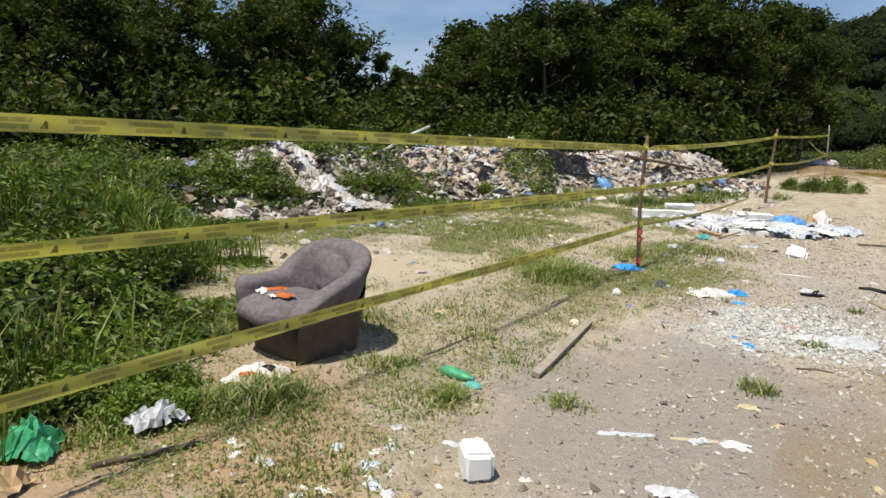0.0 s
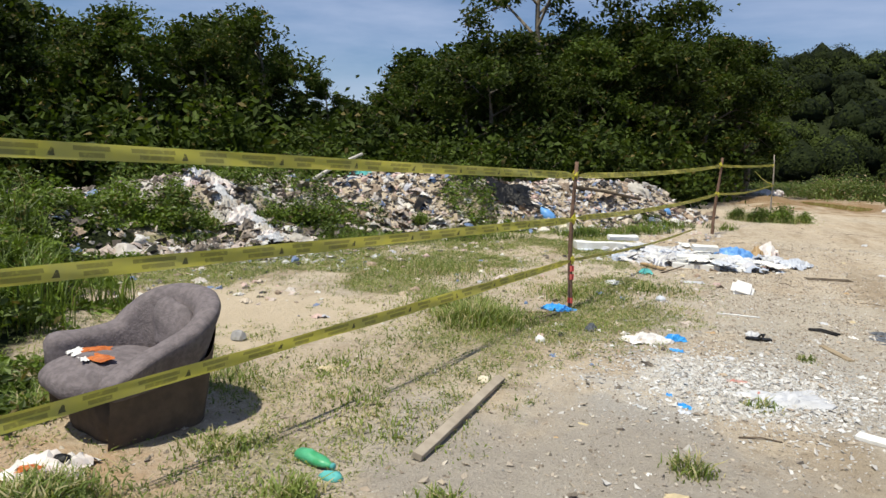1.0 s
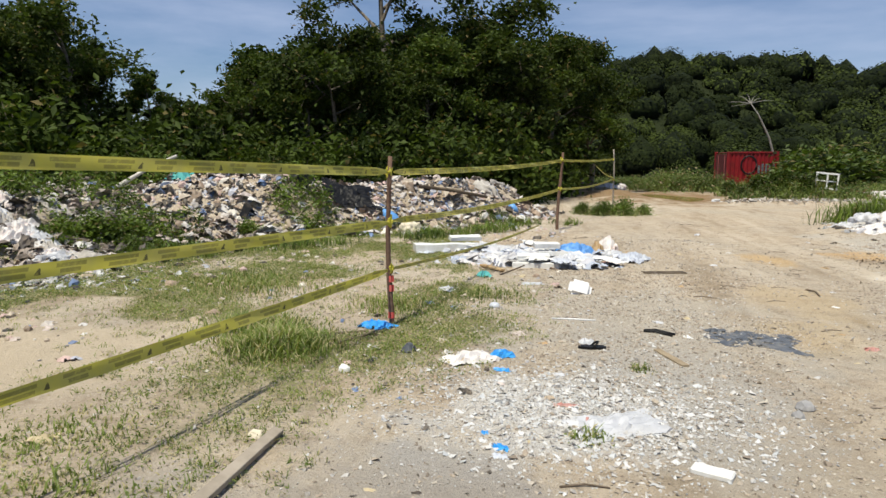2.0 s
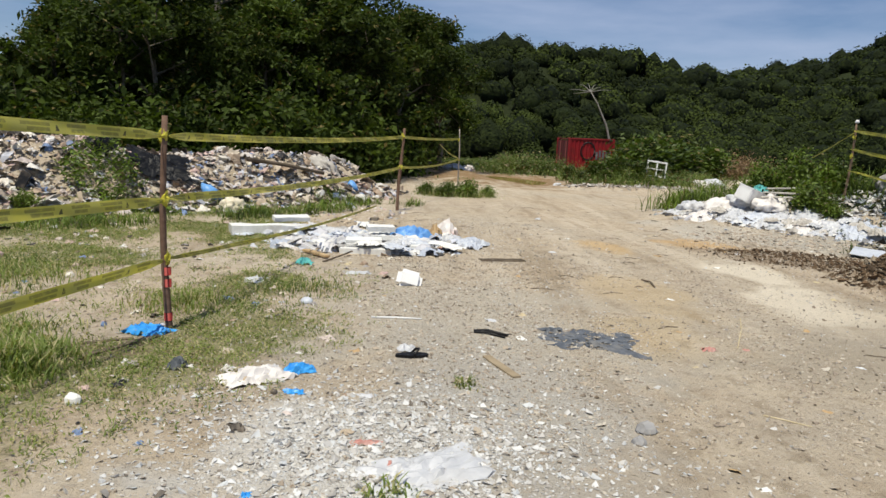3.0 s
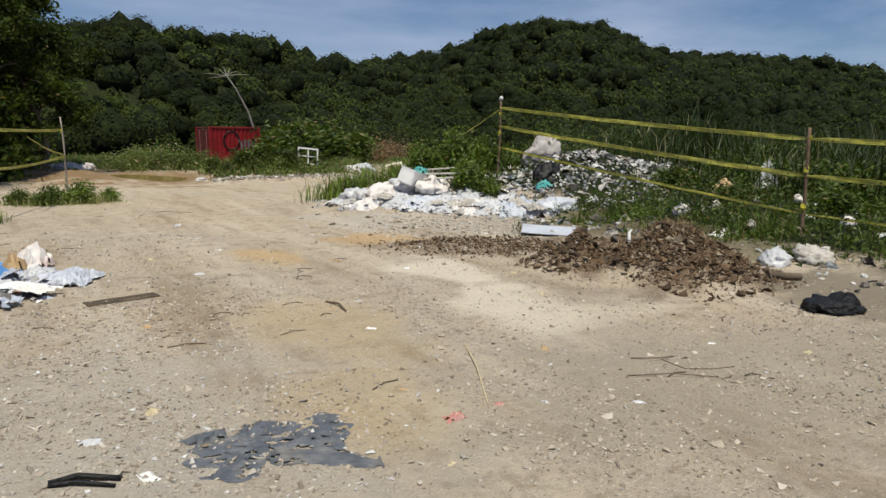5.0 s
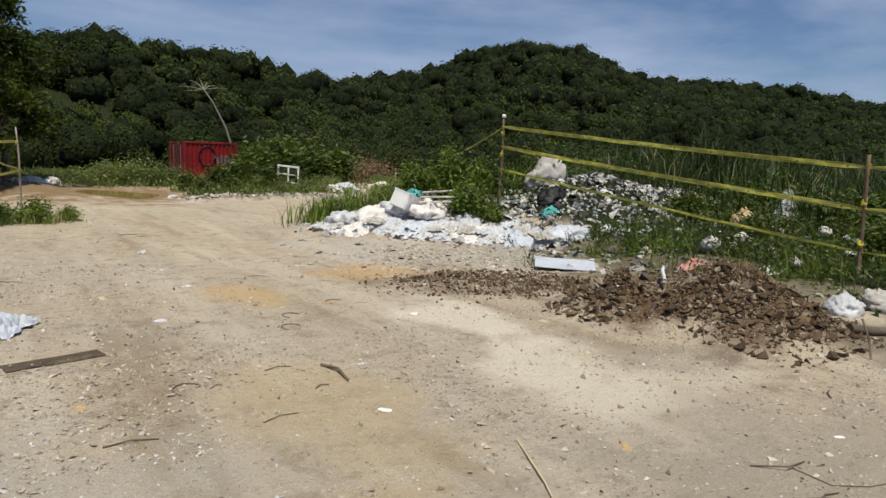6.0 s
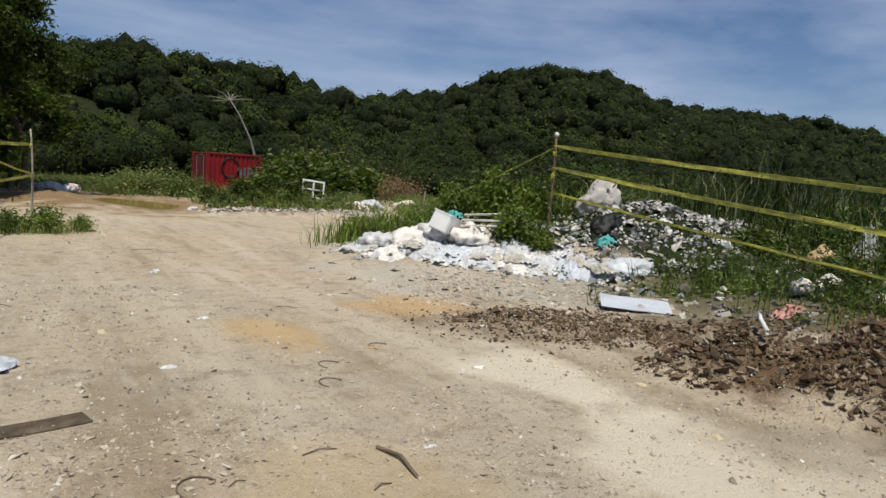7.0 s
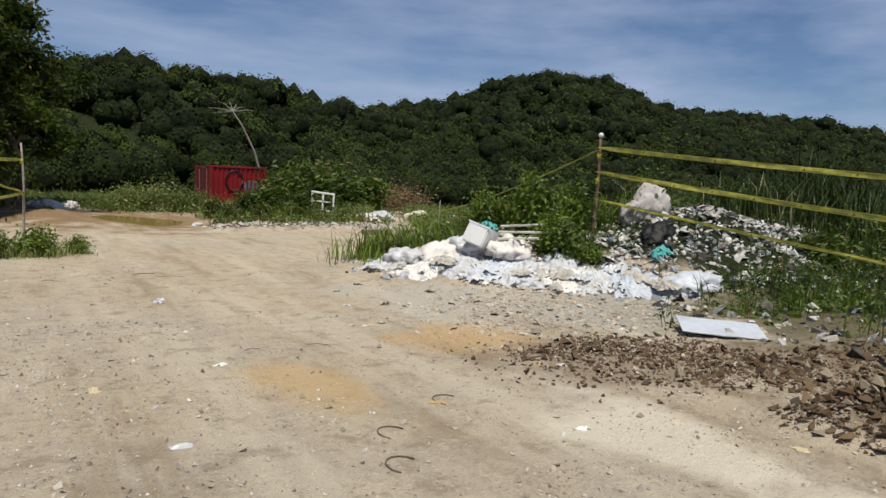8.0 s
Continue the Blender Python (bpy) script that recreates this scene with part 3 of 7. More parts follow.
def build_woods():
    rng = np.random.RandomState(21)
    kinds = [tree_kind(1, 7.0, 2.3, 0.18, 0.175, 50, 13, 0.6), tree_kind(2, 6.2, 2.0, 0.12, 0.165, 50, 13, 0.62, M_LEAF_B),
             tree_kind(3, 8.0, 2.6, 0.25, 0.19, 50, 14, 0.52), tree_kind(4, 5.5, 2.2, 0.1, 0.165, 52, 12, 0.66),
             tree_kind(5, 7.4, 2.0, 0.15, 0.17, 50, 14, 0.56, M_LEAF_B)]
    label = ("leafy broadleaf tree with dense dark green crown behind the refuse", "bushy light green tree at the edge of the woods",
             "tall dark green tree with layered crown at the woods' edge", "low thick-crowned dark green tree", "slim leafy green tree at the edge of the woods")
    light = [tree_kind(6, 7.0, 2.4, 0.1, 0.34, 14, 13, 0.62), tree_kind(7, 7.0, 2.2, 0.1, 0.32, 14, 13, 0.62)]
    # rows along the far side of the refuse bank: from the near end to the track
    front = ((-17, 5), (-17.5, 9.5), (-16.5, 13.5), (-15.0, 17.5), (-12.3, 20.5), (-9.2, 22.5), (-6.6, 24.5), (-4.2, 27.5), (-2.0, 31.0), (0.2, 35.5), (2.0, 40.5))
    k = 0
    for row, (off, n) in enumerate(((0.0, 24), (3.4, 22), (7.5, 20), (13.0, 22))):
        for i in range(n):
            f = (i + rng.uniform(0.2, 0.8)) / n * (len(front) - 1)
            a = int(f)
            (x0, y0), (x1, y1) = front[a], front[min(a + 1, len(front) - 1)]
            d = Vector((x1 - x0, y1 - y0)).normalized()
            x = x0 + (x1 - x0) * (f - a) - d.y * off + rng.uniform(-0.7, 0.7)
            y = y0 + (y1 - y0) * (f - a) + d.x * off + rng.uniform(-0.7, 0.7)
            az = math.degrees(math.atan2(x - 0.3, y - 1.4))
            r = math.hypot(x - 0.3, y - 1.4)
            want = np.interp(az, (-75, -50, -46, -43, -37, -33.5, -31.5, -29, -26.3, -25, -22, -19, -16, -5, -1, 2), (10, 10.6, 11, 10.8, 9.4, 7.0, 5.6, 5.0, 5.0, 8.3, 8.6, 10.6, 11.5, 11.5, 11.3, 9.6))
            h = r * math.tan(radians(want)) + 1.6 - ground_z(x, y)
            j = k % 5
            base = (7.0, 6.2, 8.0, 5.5, 7.4)[j]
            if row > 1:
                plant_tree(light[k % 2], x, y, rng.uniform(0, 360), max(0.45, h * rng.uniform(0.8, 1.02) / 7.1), "dark green tree deep in the woods")
            else:
                plant_tree(kinds[j], x, y, rng.uniform(0, 360), max(0.45, h * rng.uniform(0.72, 1.08) / base / 1.02), label[j])
            k += 1
    # the tall open tree above the refuse, and a lone one in the gap
    tall = tree_kind(11, 11.8, 3.3, 0.5, 0.24, 17, 13, 0.42, trunk=0.085)
    plant_tree(tall, -7.6, 29.5, 40, 1.13, "tall open-crowned tree with bare pale limbs showing above the woods", name="tall_tree")
    lone = tree_kind(12, 9.0, 1.9, 0.55, 0.3, 24, 9, 0.5, trunk=0.07)
    plant_tree(lone, -30, 47, 10, 0.9, "distant slender tree with rounded top rising over the gap", name="slender_tree")
    sk = [shrub_kind(31, 2.2, 2.6, 0.2, 2200), shrub_kind(32, 1.7, 2.4, 0.18, 2000, M_LEAF), shrub_kind(33, 2.6, 2.4, 0.22, 2200)]
    for i in range(46):
        f = (i + rng.uniform(0.1, 0.9)) / 46 * (len(front) - 1)
        a = int(f)
        (x0, y0), (x1, y1) = front[a], front[min(a + 1, len(front) - 1)]
        d = Vector((x1 - x0, y1 - y0)).normalized()
        off = rng.uniform(-3.0, -0.6)
        x, y = x0 + (x1 - x0) * (f - a) - d.y * off, y0 + (y1 - y0) * (f - a) + d.x * off
        if y > 30 and x > 0.5:
            continue
        plant_shrub(sk[i % 3], x, y, rng.uniform(0, 360), rng.uniform(0.8, 1.25), "dense green shrub under the trees behind the refuse")


def crown_body(seed):
    """An uneven, lobed crown surface, one unit in radius."""
    bm = bmesh.new()
    bmesh.ops.create_icosphere(bm, subdivisions=1, radius=0.86)
    o = Vector((seed * 3.1, seed * 1.7, 0))
    for v in bm.verts:
        n = v.co.normalized()
        v.co = n * (0.72 + 0.34 * noise.noise(n * 2.1 + o) + 0.22 * noise.noise(n * 5.3 + o))
        v.co.z *= 1.0
    v = np.array([tuple(q.co) for q in bm.verts])
    f = np.array([[q.index for q in p.verts] for p in bm.faces])
    bm.free()
    return v, f


def far_woods():
    """The wooded hills: crowns too many and too far to count."""
    rng = np.random.RandomState(8)
    bodies = [crown_body(k) for k in range(7)]
    vs, fs, lv, base = [], [], [], 0
    for lo, hi, n, size, leaf, per in ((46, 75, 400, 2.0, 0.24, 400), (75, 130, 1300, 2.2, 0.36, 130), (130, 270, 3600, 2.9, 0.62, 44), (270, 420, 800, 4.0, 1.0, 28)):
        az = np.radians(rng.uniform(-8 if lo < 270 else 28, 82, n))
        r = np.sqrt(rng.uniform(lo * lo, hi * hi, n))
        x, y = 1.5 + r * np.sin(az), 7.0 + r * np.cos(az)
        keep = ~((x > 4) & (x < 40) & (y < 60) & (r < 62))
        x, y = x[keep], y[keep]
        z = land(x, y)
        for cx, cy, cz in zip(x, y, z):
            cs = size * rng.uniform(0.5, 1.25)
            bv, bf = bodies[rng.randint(7)]
            a = rng.uniform(0, 6.28)
            turn = np.array(((math.cos(a), -math.sin(a), 0), (math.sin(a), math.cos(a), 0), (0, 0, 1)))
            at = np.array((cx, cy, cz + cs * rng.uniform(0.1, 0.75)))
            body = bv @ turn.T * cs
            vs.append(body + at)
            fs.append(bf + base)
            base += len(bv)
            d = rng.normal(size=(per, 3))
            d /= np.linalg.norm(d, axis=1)[:, None]
            d[:, 2] = np.abs(d[:, 2]) * 1.25 - 0.25
            lobe = 1 + 0.14 * np.sin(3 * np.arctan2(d[:, 1], d[:, 0]) + a) * np.cos(4 * d[:, 2] + a)
            q = d * (cs * rng.uniform(0.82, 0.98, per) * lobe)[:, None] * (1, 1, 0.85)
            nrm = d + rng.normal(size=(per, 3)) * 0.25
            t1 = np.cross(nrm, rng.normal(size=(per, 3)))
            t1 /= np.linalg.norm(t1, axis=1)[:, None]
            t2 = np.cross(nrm, t1)
            t2 /= np.linalg.norm(t2, axis=1)[:, None]
            L = leaf * rng.uniform(0.5, 1.15, (per, 1))
            c = q + at
            lv.append(np.stack([c - t1 * L * 0.6, c + t2 * L * 0.4, c + t1 * L * 0.6, c - t2 * L * 0.4], 1).reshape(-1, 3))
    body = put("wooded_hills", mesh_np("wooded_hills", np.concatenate(vs), np.concatenate(fs), True), M_CROWN_SHADE)
    tagged(body, "dense forest covering the hills, its crown bodies coloured dark as inner shade", "forest", kind="stuff")
    v = np.concatenate(lv)
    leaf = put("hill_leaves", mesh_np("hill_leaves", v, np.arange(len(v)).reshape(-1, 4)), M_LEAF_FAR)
    tagged(leaf, "leaf sprays over the crowns of the hill forest", "foliage", kind="stuff")


build_woods()
far_woods()


# ---- stakes and barrier tape ----
def tape_material():
    """Yellow plastic ribbon with dark printed bars and hazard marks, unreadable."""
    m, t, p = nodes_of("barrier_tape", 0.35)
    uv = t.nodes.new("ShaderNodeUVMap").outputs[0]
    s = t.nodes.new("ShaderNodeSeparateXYZ")
    t.links.new(uv, s.inputs[0])
    u, v = s.outputs[0], s.outputs[1]
    frac = math_node(t, "FRACT", math_node(t, "DIVIDE", u, 0.62))

    def band(x, lo, hi):
        return math_node(t, "MULTIPLY", math_node(t, "GREATER_THAN", x, lo), math_node(t, "LESS_THAN", x, hi))

    row = math_node(t, "ADD", math_node(t, "MULTIPLY", band(v, 0.56, 0.82), band(frac, 0.04, 0.4)),
                    math_node(t, "MULTIPLY", band(v, 0.16, 0.44), band(frac, 0.10, 0.38)))
    row2 = math_node(t, "ADD", math_node(t, "MULTIPLY", band(v, 0.56, 0.84), band(frac, 0.62, 0.88)),
                     math_node(t, "MULTIPLY", band(v, 0.16, 0.44), band(frac, 0.66, 0.84)))
    slant = math_node(t, "ADD", frac, math_node(t, "MULTIPLY", v, -0.09))
    tri = math_node(t, "ABSOLUTE", math_node(t, "SUBTRACT", frac, 0.48))
    mark = math_node(t, "MULTIPLY", band(v, 0.2, 0.8), math_node(t, "LESS_THAN", math_node(t, "ADD", tri, math_node(t, "MULTIPLY", math_node(t, "ABSOLUTE", math_node(t, "SUBTRACT", slant, 0.44)), 0.5)), math_node(t, "MULTIPLY", math_node(t, "SUBTRACT", 0.85, v), 0.065)))
    ink = math_node(t, "MINIMUM", math_node(t, "ADD", math_node(t, "MULTIPLY", math_node(t, "ADD", row, row2), 0.5), mark), 0.9)
    wear = noise_node(t, 40, 4, position(t))
    ink = math_node(t, "MULTIPLY", ink, step_node(t, wear, 0.2, 0.5))
    yellow = mix_node(t, step_node(t, noise_node(t, 6, 3, position(t)), 0.35, 0.7), (0.60, 0.56, 0.09), (0.52, 0.49, 0.12))
    c = mix_node(t, ink, yellow, (0.075, 0.07, 0.03))
    t.links.new(c, p.inputs["Base Color"])
    p.inputs["Specular IOR Level"].default_value = 0.5
    tr = t.nodes.new("ShaderNodeBsdfTranslucent")
    t.links.new(c, tr.inputs["Color"])
    mx = t.nodes.new("ShaderNodeMixShader")
    mx.inputs[0].default_value = 0.4
    t.links.new(p.outputs[0], mx.inputs[1])
    t.links.new(tr.outputs[0], mx.inputs[2])
    t.links.new(mx.outputs[0], t.nodes["Material Output"].inputs["Surface"])
    return m


M_TAPE = tape_material()


def tape(a, b, sag=0.06, width=0.074, twist=0.0, fold=0.0, seed=0, label="yellow printed barrier tape stretched between stakes"):
    """A thin ribbon from a to b that sags, flutters and may twist or bunch."""
    rng = np.random.RandomState(seed)
    a, b = Vector(a), Vector(b)
    length = (b - a).length
    n = max(24, int(length / 0.09))
    ph = rng.uniform(0, 6.28, 3)
    side = (b - a).cross(Vector((0, 0, 1))).normalized()
    vs, uvs = [], []
    rows = 4
    for k in range(n + 1):
        f = k / n
        c = a.lerp(b, f) - Vector((0, 0, sag * 4 * f * (1 - f)))
        c = c + side * 0.012 * math.sin(7 * f + ph[0])
        end = min(1.0, 0.3 + 9 * min(f, 1 - f) * length / 3)
        lean = twist * math.sin(3.14 * f) + 0.22 * math.sin(5 * f * length / 3 + ph[1])
        up = (Vector((0, 0, math.cos(lean))) + side * math.sin(lean)) * width * end * (1 - fold)
        for r in range(rows):
            g = r / (rows - 1)
            rip = 0.005 * math.sin(16 * f * length / 3 + 5 * g + ph[2]) + fold * 0.03 * math.sin(6 * g)
            vs.append(c + up * (g - 0.5) + side * rip)
            uvs.append((f * length, g))
    fs = [(k * rows + r, (k + 1) * rows + r, (k + 1) * rows + r + 1, k * rows + r + 1) for k in range(n) for r in range(rows - 1)]
    me = mesh_np("barrier_tape", [tuple(v) for v in vs], fs, True)
    layer = me.uv_layers.new(name="UVMap")
    idx = np.empty(len(me.loops), np.int32)
    me.loops.foreach_get("vertex_index", idx)
    layer.data.foreach_set("uv", np.array(uvs, np.float32)[idx].ravel())
    ob = put("barrier_tape", me, M_TAPE)
    return tagged(ob, label, "barrier tape", "yellow tapes along the stakes")


def knot(p, r, seed, parent):
    """A lump of tape wound round a stake."""
    rng = np.random.RandomState(seed)
    bm = bmesh.new()
    bmesh.ops.create_icosphere(bm, subdivisions=2, radius=r)
    for v in bm.verts:
        v.co = Vector((v.co.x, v.co.y, v.co.z * 1.6)) * (1 + 0.25 * rng.normal())
        v.co += Vector(p)
    return part("tape_knot", bm, M_TAPE_KNOT, parent, "crumpled yellow tape knot")


M_TAPE_KNOT = plain("bunched_tape", (0.56, 0.5, 0.04), (0.42, 0.38, 0.06), 30.0, 0.4, 0.6, 0.02)


def stake(x, y, height, lean, radius, material, label, knots, bands=(), crook=0.02, seed=0, top=None):
    z = ground_z(x, y)
    ob = empty("stake", pose(x, y, z), label, "stake", "stakes holding the tape")
    rng = np.random.RandomState(seed)
    pts = [(lean[0] * f * height + crook * math.sin(5 * f + seed), lean[1] * f * height, -0.25 + (height + 0.25) * f) for f in np.linspace(0, 1, 9)]
    v, f = tube_np(pts, [radius * (1.12 - 0.3 * k / 8) * rng.uniform(0.9, 1.08) for k in range(9)], 8)
    put("shaft", mesh_np("shaft", v, f, True), material, ob)
    for i, h in enumerate(knots):
        knot((lean[0] * h, lean[1] * h, h), radius * 1.25, seed + i, ob)
    for h in bands:
        v, f = tube_np([(lean[0] * h, lean[1] * h, h - 0.03), (lean[0] * h, lean[1] * h, h + 0.03)], [radius * 1.15] * 2, 8)
        put("red_band", mesh_np("red_band", v, f, True), M_RED_BAND, ob, "red wrapped band")
    if top:
        bm = bmesh.new()
        bmesh.ops.create_icosphere(bm, subdivisions=2, radius=0.045)
        bmesh.ops.translate(bm, verts=bm.verts, vec=(lean[0] * height, lean[1] * height, height + 0.02))
        part("cap", bm, M_FOAM, ob, "white cap")
    return ob


P0, P1, P2, P3 = (-3.05, -0.55), (-1.16, 8.05), (0.26, 17.5), (1.95, 24.2)
R1, R2, R3, R0 = (9.9, 17.4), (10.3, 10.7), (11.1, 5.2), (14.2, 29.5)
stake(*P0, 1.85, (0, 0), 0.026, M_POST, "brown wooden stake with yellow tape tied to it", (0.5, 1.17, 1.7), seed=1)
stake(*P1, 1.6, (-0.02, 0.0), 0.026, M_RUST, "rusty brown metal stake with red bands, holding three tapes", (0.54, 1.0, 1.455), (0.1, 0.36, 0.45), seed=2)
stake(*P2, 1.74, (0.03, 0.0), 0.035, M_RUST, "rusty brown wooden stake at the end of the refuse bank", (0.95, 1.57), seed=3)
stake(*P3, 1.95, (-0.05, 0.0), 0.022, M_PALE_POLE, "thin pale pole beside the track with tapes tied on", (1.0, 1.62), seed=4)
stake(*R1, 2.42 - ground_z(*R1), (0.03, 0), 0.026, M_POST, "wooden stake with white cap rising out of the weeds", (0.95, 1.35), seed=5, top=True)
stake(*R2, 1.75 - ground_z(*R2), (0, 0), 0.026, M_POST, "dark wooden stake among the weeds holding three tapes", (0.4, 0.92, 1.35), seed=6)
stake(*R3, 1.6, (0, 0), 0.026, M_POST, "dark wooden stake among the weeds", (0.4, 0.9, 1.4), seed=7)
stake(*R0, 1.1, (0, 0), 0.02, M_PALE_POLE, "short thin pale stick beside the far track", (0.7,), seed=8)
for i, (za, zb, sag) in enumerate(((1.70, 1.455, 0.005), (1.17, 0.98, 0.005), (0.50, 0.53, 0.01))):
    tape((*P0, za), (P1[0] - 0.02, P1[1], zb), sag, seed=i)
tape((*P1, 1.455), (P2[0] + 0.04, P2[1], 1.57), 0.05, seed=11, fold=0.1)
tape((*P1, 1.0), (P2[0] + 0.02, P2[1], 0.93), 0.07, seed=12, fold=0.15)
tape((*P1, 0.54), (P2[0] - 0.35, P2[1] - 1.3, 0.22), 0.05, fold=0.5, seed=13, label="twisted yellow barrier tape sagging to the ground")
tape((P2[0] + 0.04, P2[1], 1.57), (P3[0] - 0.08, P3[1], 1.62), 0.03, seed=14, fold=0.2)
tape((P2[0] + 0.02, P2[1], 0.93), (P3[0] - 0.05, P3[1], 1.0), 0.08, seed=15, fold=0.3)
tape((P2[0] + 0.9, P2[1] + 2.8, 1.45), (P3[0] - 0.05, P3[1], 1.02), 0.04, seed=16, fold=0.5)
for i, (za, zb) in enumerate(((2.24, 1.6), (1.85, 1.1), (1.41, 0.58))):
    tape((*R1, za), (*R2, zb), 0.03, seed=20 + i, fold=0.12 + 0.3 * (i == 2))
for i, (za, zb) in enumerate(((1.6, 1.5), (1.1, 1.0), (0.58, 0.45))):
    tape((*R2, za), (*R3, zb), 0.05, seed=30 + i, fold=0.12 + 0.4 * (i == 2))
tape((*R1, 2.2), (*R0, 0.75), 0.15, seed=40, fold=0.55, label="slack yellow barrier tape running down behind the weeds")


# ---- shapes for refuse ----
def fold_noise(x, y, seed):
    return noise.noise(Vector((x, y, seed * 3.7))) + 0.5 * noise.noise(Vector((2.3 * x, 2.3 * y, seed * 1.9)))


def sheet_bm(sx, sy, h, seed, n=12, ragged=0.25, tent=0.0, holes=9.0):
    """A crumpled sheet of film, cloth or paper lying on the ground, with ridged folds and a torn outline."""
    bm = bmesh.new()
    g = []
    for j in range(n + 1):
        for i in range(n + 1):
            u, v = i / n * 2 - 1, j / n * 2 - 1
            k = 1 + ragged * fold_noise(1.7 * u, 1.7 * v, seed)
            x, y = u * k * sx / 2, v * k * sy / 2
            z = h * (0.55 * (1 - abs(fold_noise(2.2 * u, 2.2 * v, seed + 5))) ** 2 + 0.3 * abs(fold_noise(4.5 * u, 4.5 * v, seed + 9)))
            z = z * (1 - 0.6 * max(abs(u), abs(v)) ** 3) + tent * h * (1 - max(abs(u), abs(v)))
            x += 0.12 * sx * fold_noise(3 * u, 3 * v, seed + 2) / 2
            g.append(bm.verts.new((x, y, max(0.004, z))))
    for j in range(n):
        for i in range(n):
            if fold_noise(i * 0.42, j * 0.42, seed + 11) > holes:
                continue
            if (i in (0, n - 1) or j in (0, n - 1)) and fold_noise(i * 0.9, j * 0.9, seed + 7) > 0.32:
                continue
            a = j * (n + 1) + i
            bm.faces.new((g[a], g[a + 1], g[a + n + 2], g[a + n + 1]))
    bmesh.ops.delete(bm, geom=[v for v in bm.verts if not v.link_faces], context="VERTS")
    return bm


def lump_bm(sx, sy, sz, seed, sub=3, crease=0.22, flat=0.3):
    """A slumped bag or sack: creased all over and flattened where it rests."""
    bm = bmesh.new()
    bmesh.ops.create_icosphere(bm, subdivisions=sub, radius=1.0)
    for v in bm.verts:
        c = v.co.copy()
        k = 1 + 0.28 * noise.noise(c * 1.3 + Vector((seed * 7.1, 0, 0))) - crease * abs(noise.noise(c * 3.1 + Vector((0, seed * 3.3, 0)))) - 0.5 * crease * abs(noise.noise(c * 7.0 + Vector((0, 0, seed))))
        c = c * k
        c.z = max(c.z, -flat) + flat
        v.co = Vector((c.x * sx / 2, c.y * sy / 2, c.z * sz / (1 + flat)))
    return bm


def slab_bm(sx, sy, sz, seed, bevel=0.008):
    """A broken board or foam slab with slightly uneven sides."""
    bm = bmesh.new()
    bmesh.ops.create_cube(bm, size=1.0)
    bmesh.ops.scale(bm, vec=(sx, sy, sz), verts=bm.verts)
    bmesh.ops.subdivide_edges(bm, edges=[e for e in bm.edges if abs((e.verts[0].co - e.verts[1].co).x) > 0.5 * sx], cuts=5, use_grid_fill=True)
    bmesh.ops.bevel(bm, geom=[e for e in bm.edges if e.calc_length() and len(e.link_faces) == 2 and e.calc_face_angle(0) > 0.5], offset=min(bevel, 0.3 * sz), segments=1, affect="EDGES")
    for v in bm.verts:
        v.co += Vector((0.05 * sy * noise.noise(v.co * 9 + Vector((seed, 0, 0))), 0.06 * sy * noise.noise(v.co * 7 + Vector((0, seed, 0))), 0.12 * sz * noise.noise(v.co * 5 + Vector((0, 0, seed)))))
    bmesh.ops.translate(bm, verts=bm.verts, vec=(0, 0, sz / 2))
    return bm


def rest(name, bm, material, x, y, label, category, turn=0.0, tilt=(0, 0), lift=0.0, group="", smooth=False, sink=0.006):
    if tilt == (0, 0):                    # soft things follow the ground that they lie on
        vs = list(bm.verts)
        c, n = math.cos(radians(turn)), math.sin(radians(turn))
        vx = np.array([x + c * v.co.x - n * v.co.y for v in vs])
        vy = np.array([y + n * v.co.x + c * v.co.y for v in vs])
        for v, dz in zip(vs, land(vx, vy) - ground_z(x, y)):
            v.co.z += dz
    ob = part(name, bm, material, smooth=smooth)
    ob.matrix_basis = pose(x, y, ground_z(x, y) + lift - sink, tilt[0], tilt[1], turn)
    return tagged(ob, label, category, group)


def span(name, a, b, w, h, material, label, category, seed=0, lift=0.0, tilt=0.0, group=""):
    """A plank, slab or stick that lies from a to b on the plan."""
    d = Vector(b) - Vector(a)
    za, zb = ground_z(*a), ground_z(*b)
    ob = part(name, slab_bm(d.length, w, h, seed, 0.003), material)
    ob.matrix_basis = pose((a[0] + b[0]) / 2, (a[1] + b[1]) / 2, (za + zb) / 2 + lift - 0.004, tilt, -math.degrees(math.atan2(zb - za, d.length)), math.degrees(math.atan2(d.y, d.x)))
    return tagged(ob, label, category, group)


def stick(name, pts, r, material, label, category="stick", lift=0.0, group=""):
    """A round twig, pipe or wire along points on the plan."""
    v, f = tube_np([(x, y, ground_z(x, y) + r * 0.7 + lift + z) for x, y, z in pts], [r * (1 - 0.3 * k / len(pts)) for k in range(len(pts))], 6)
    return tagged(put(name, mesh_np(name, v, f, True), material), label, category, group)


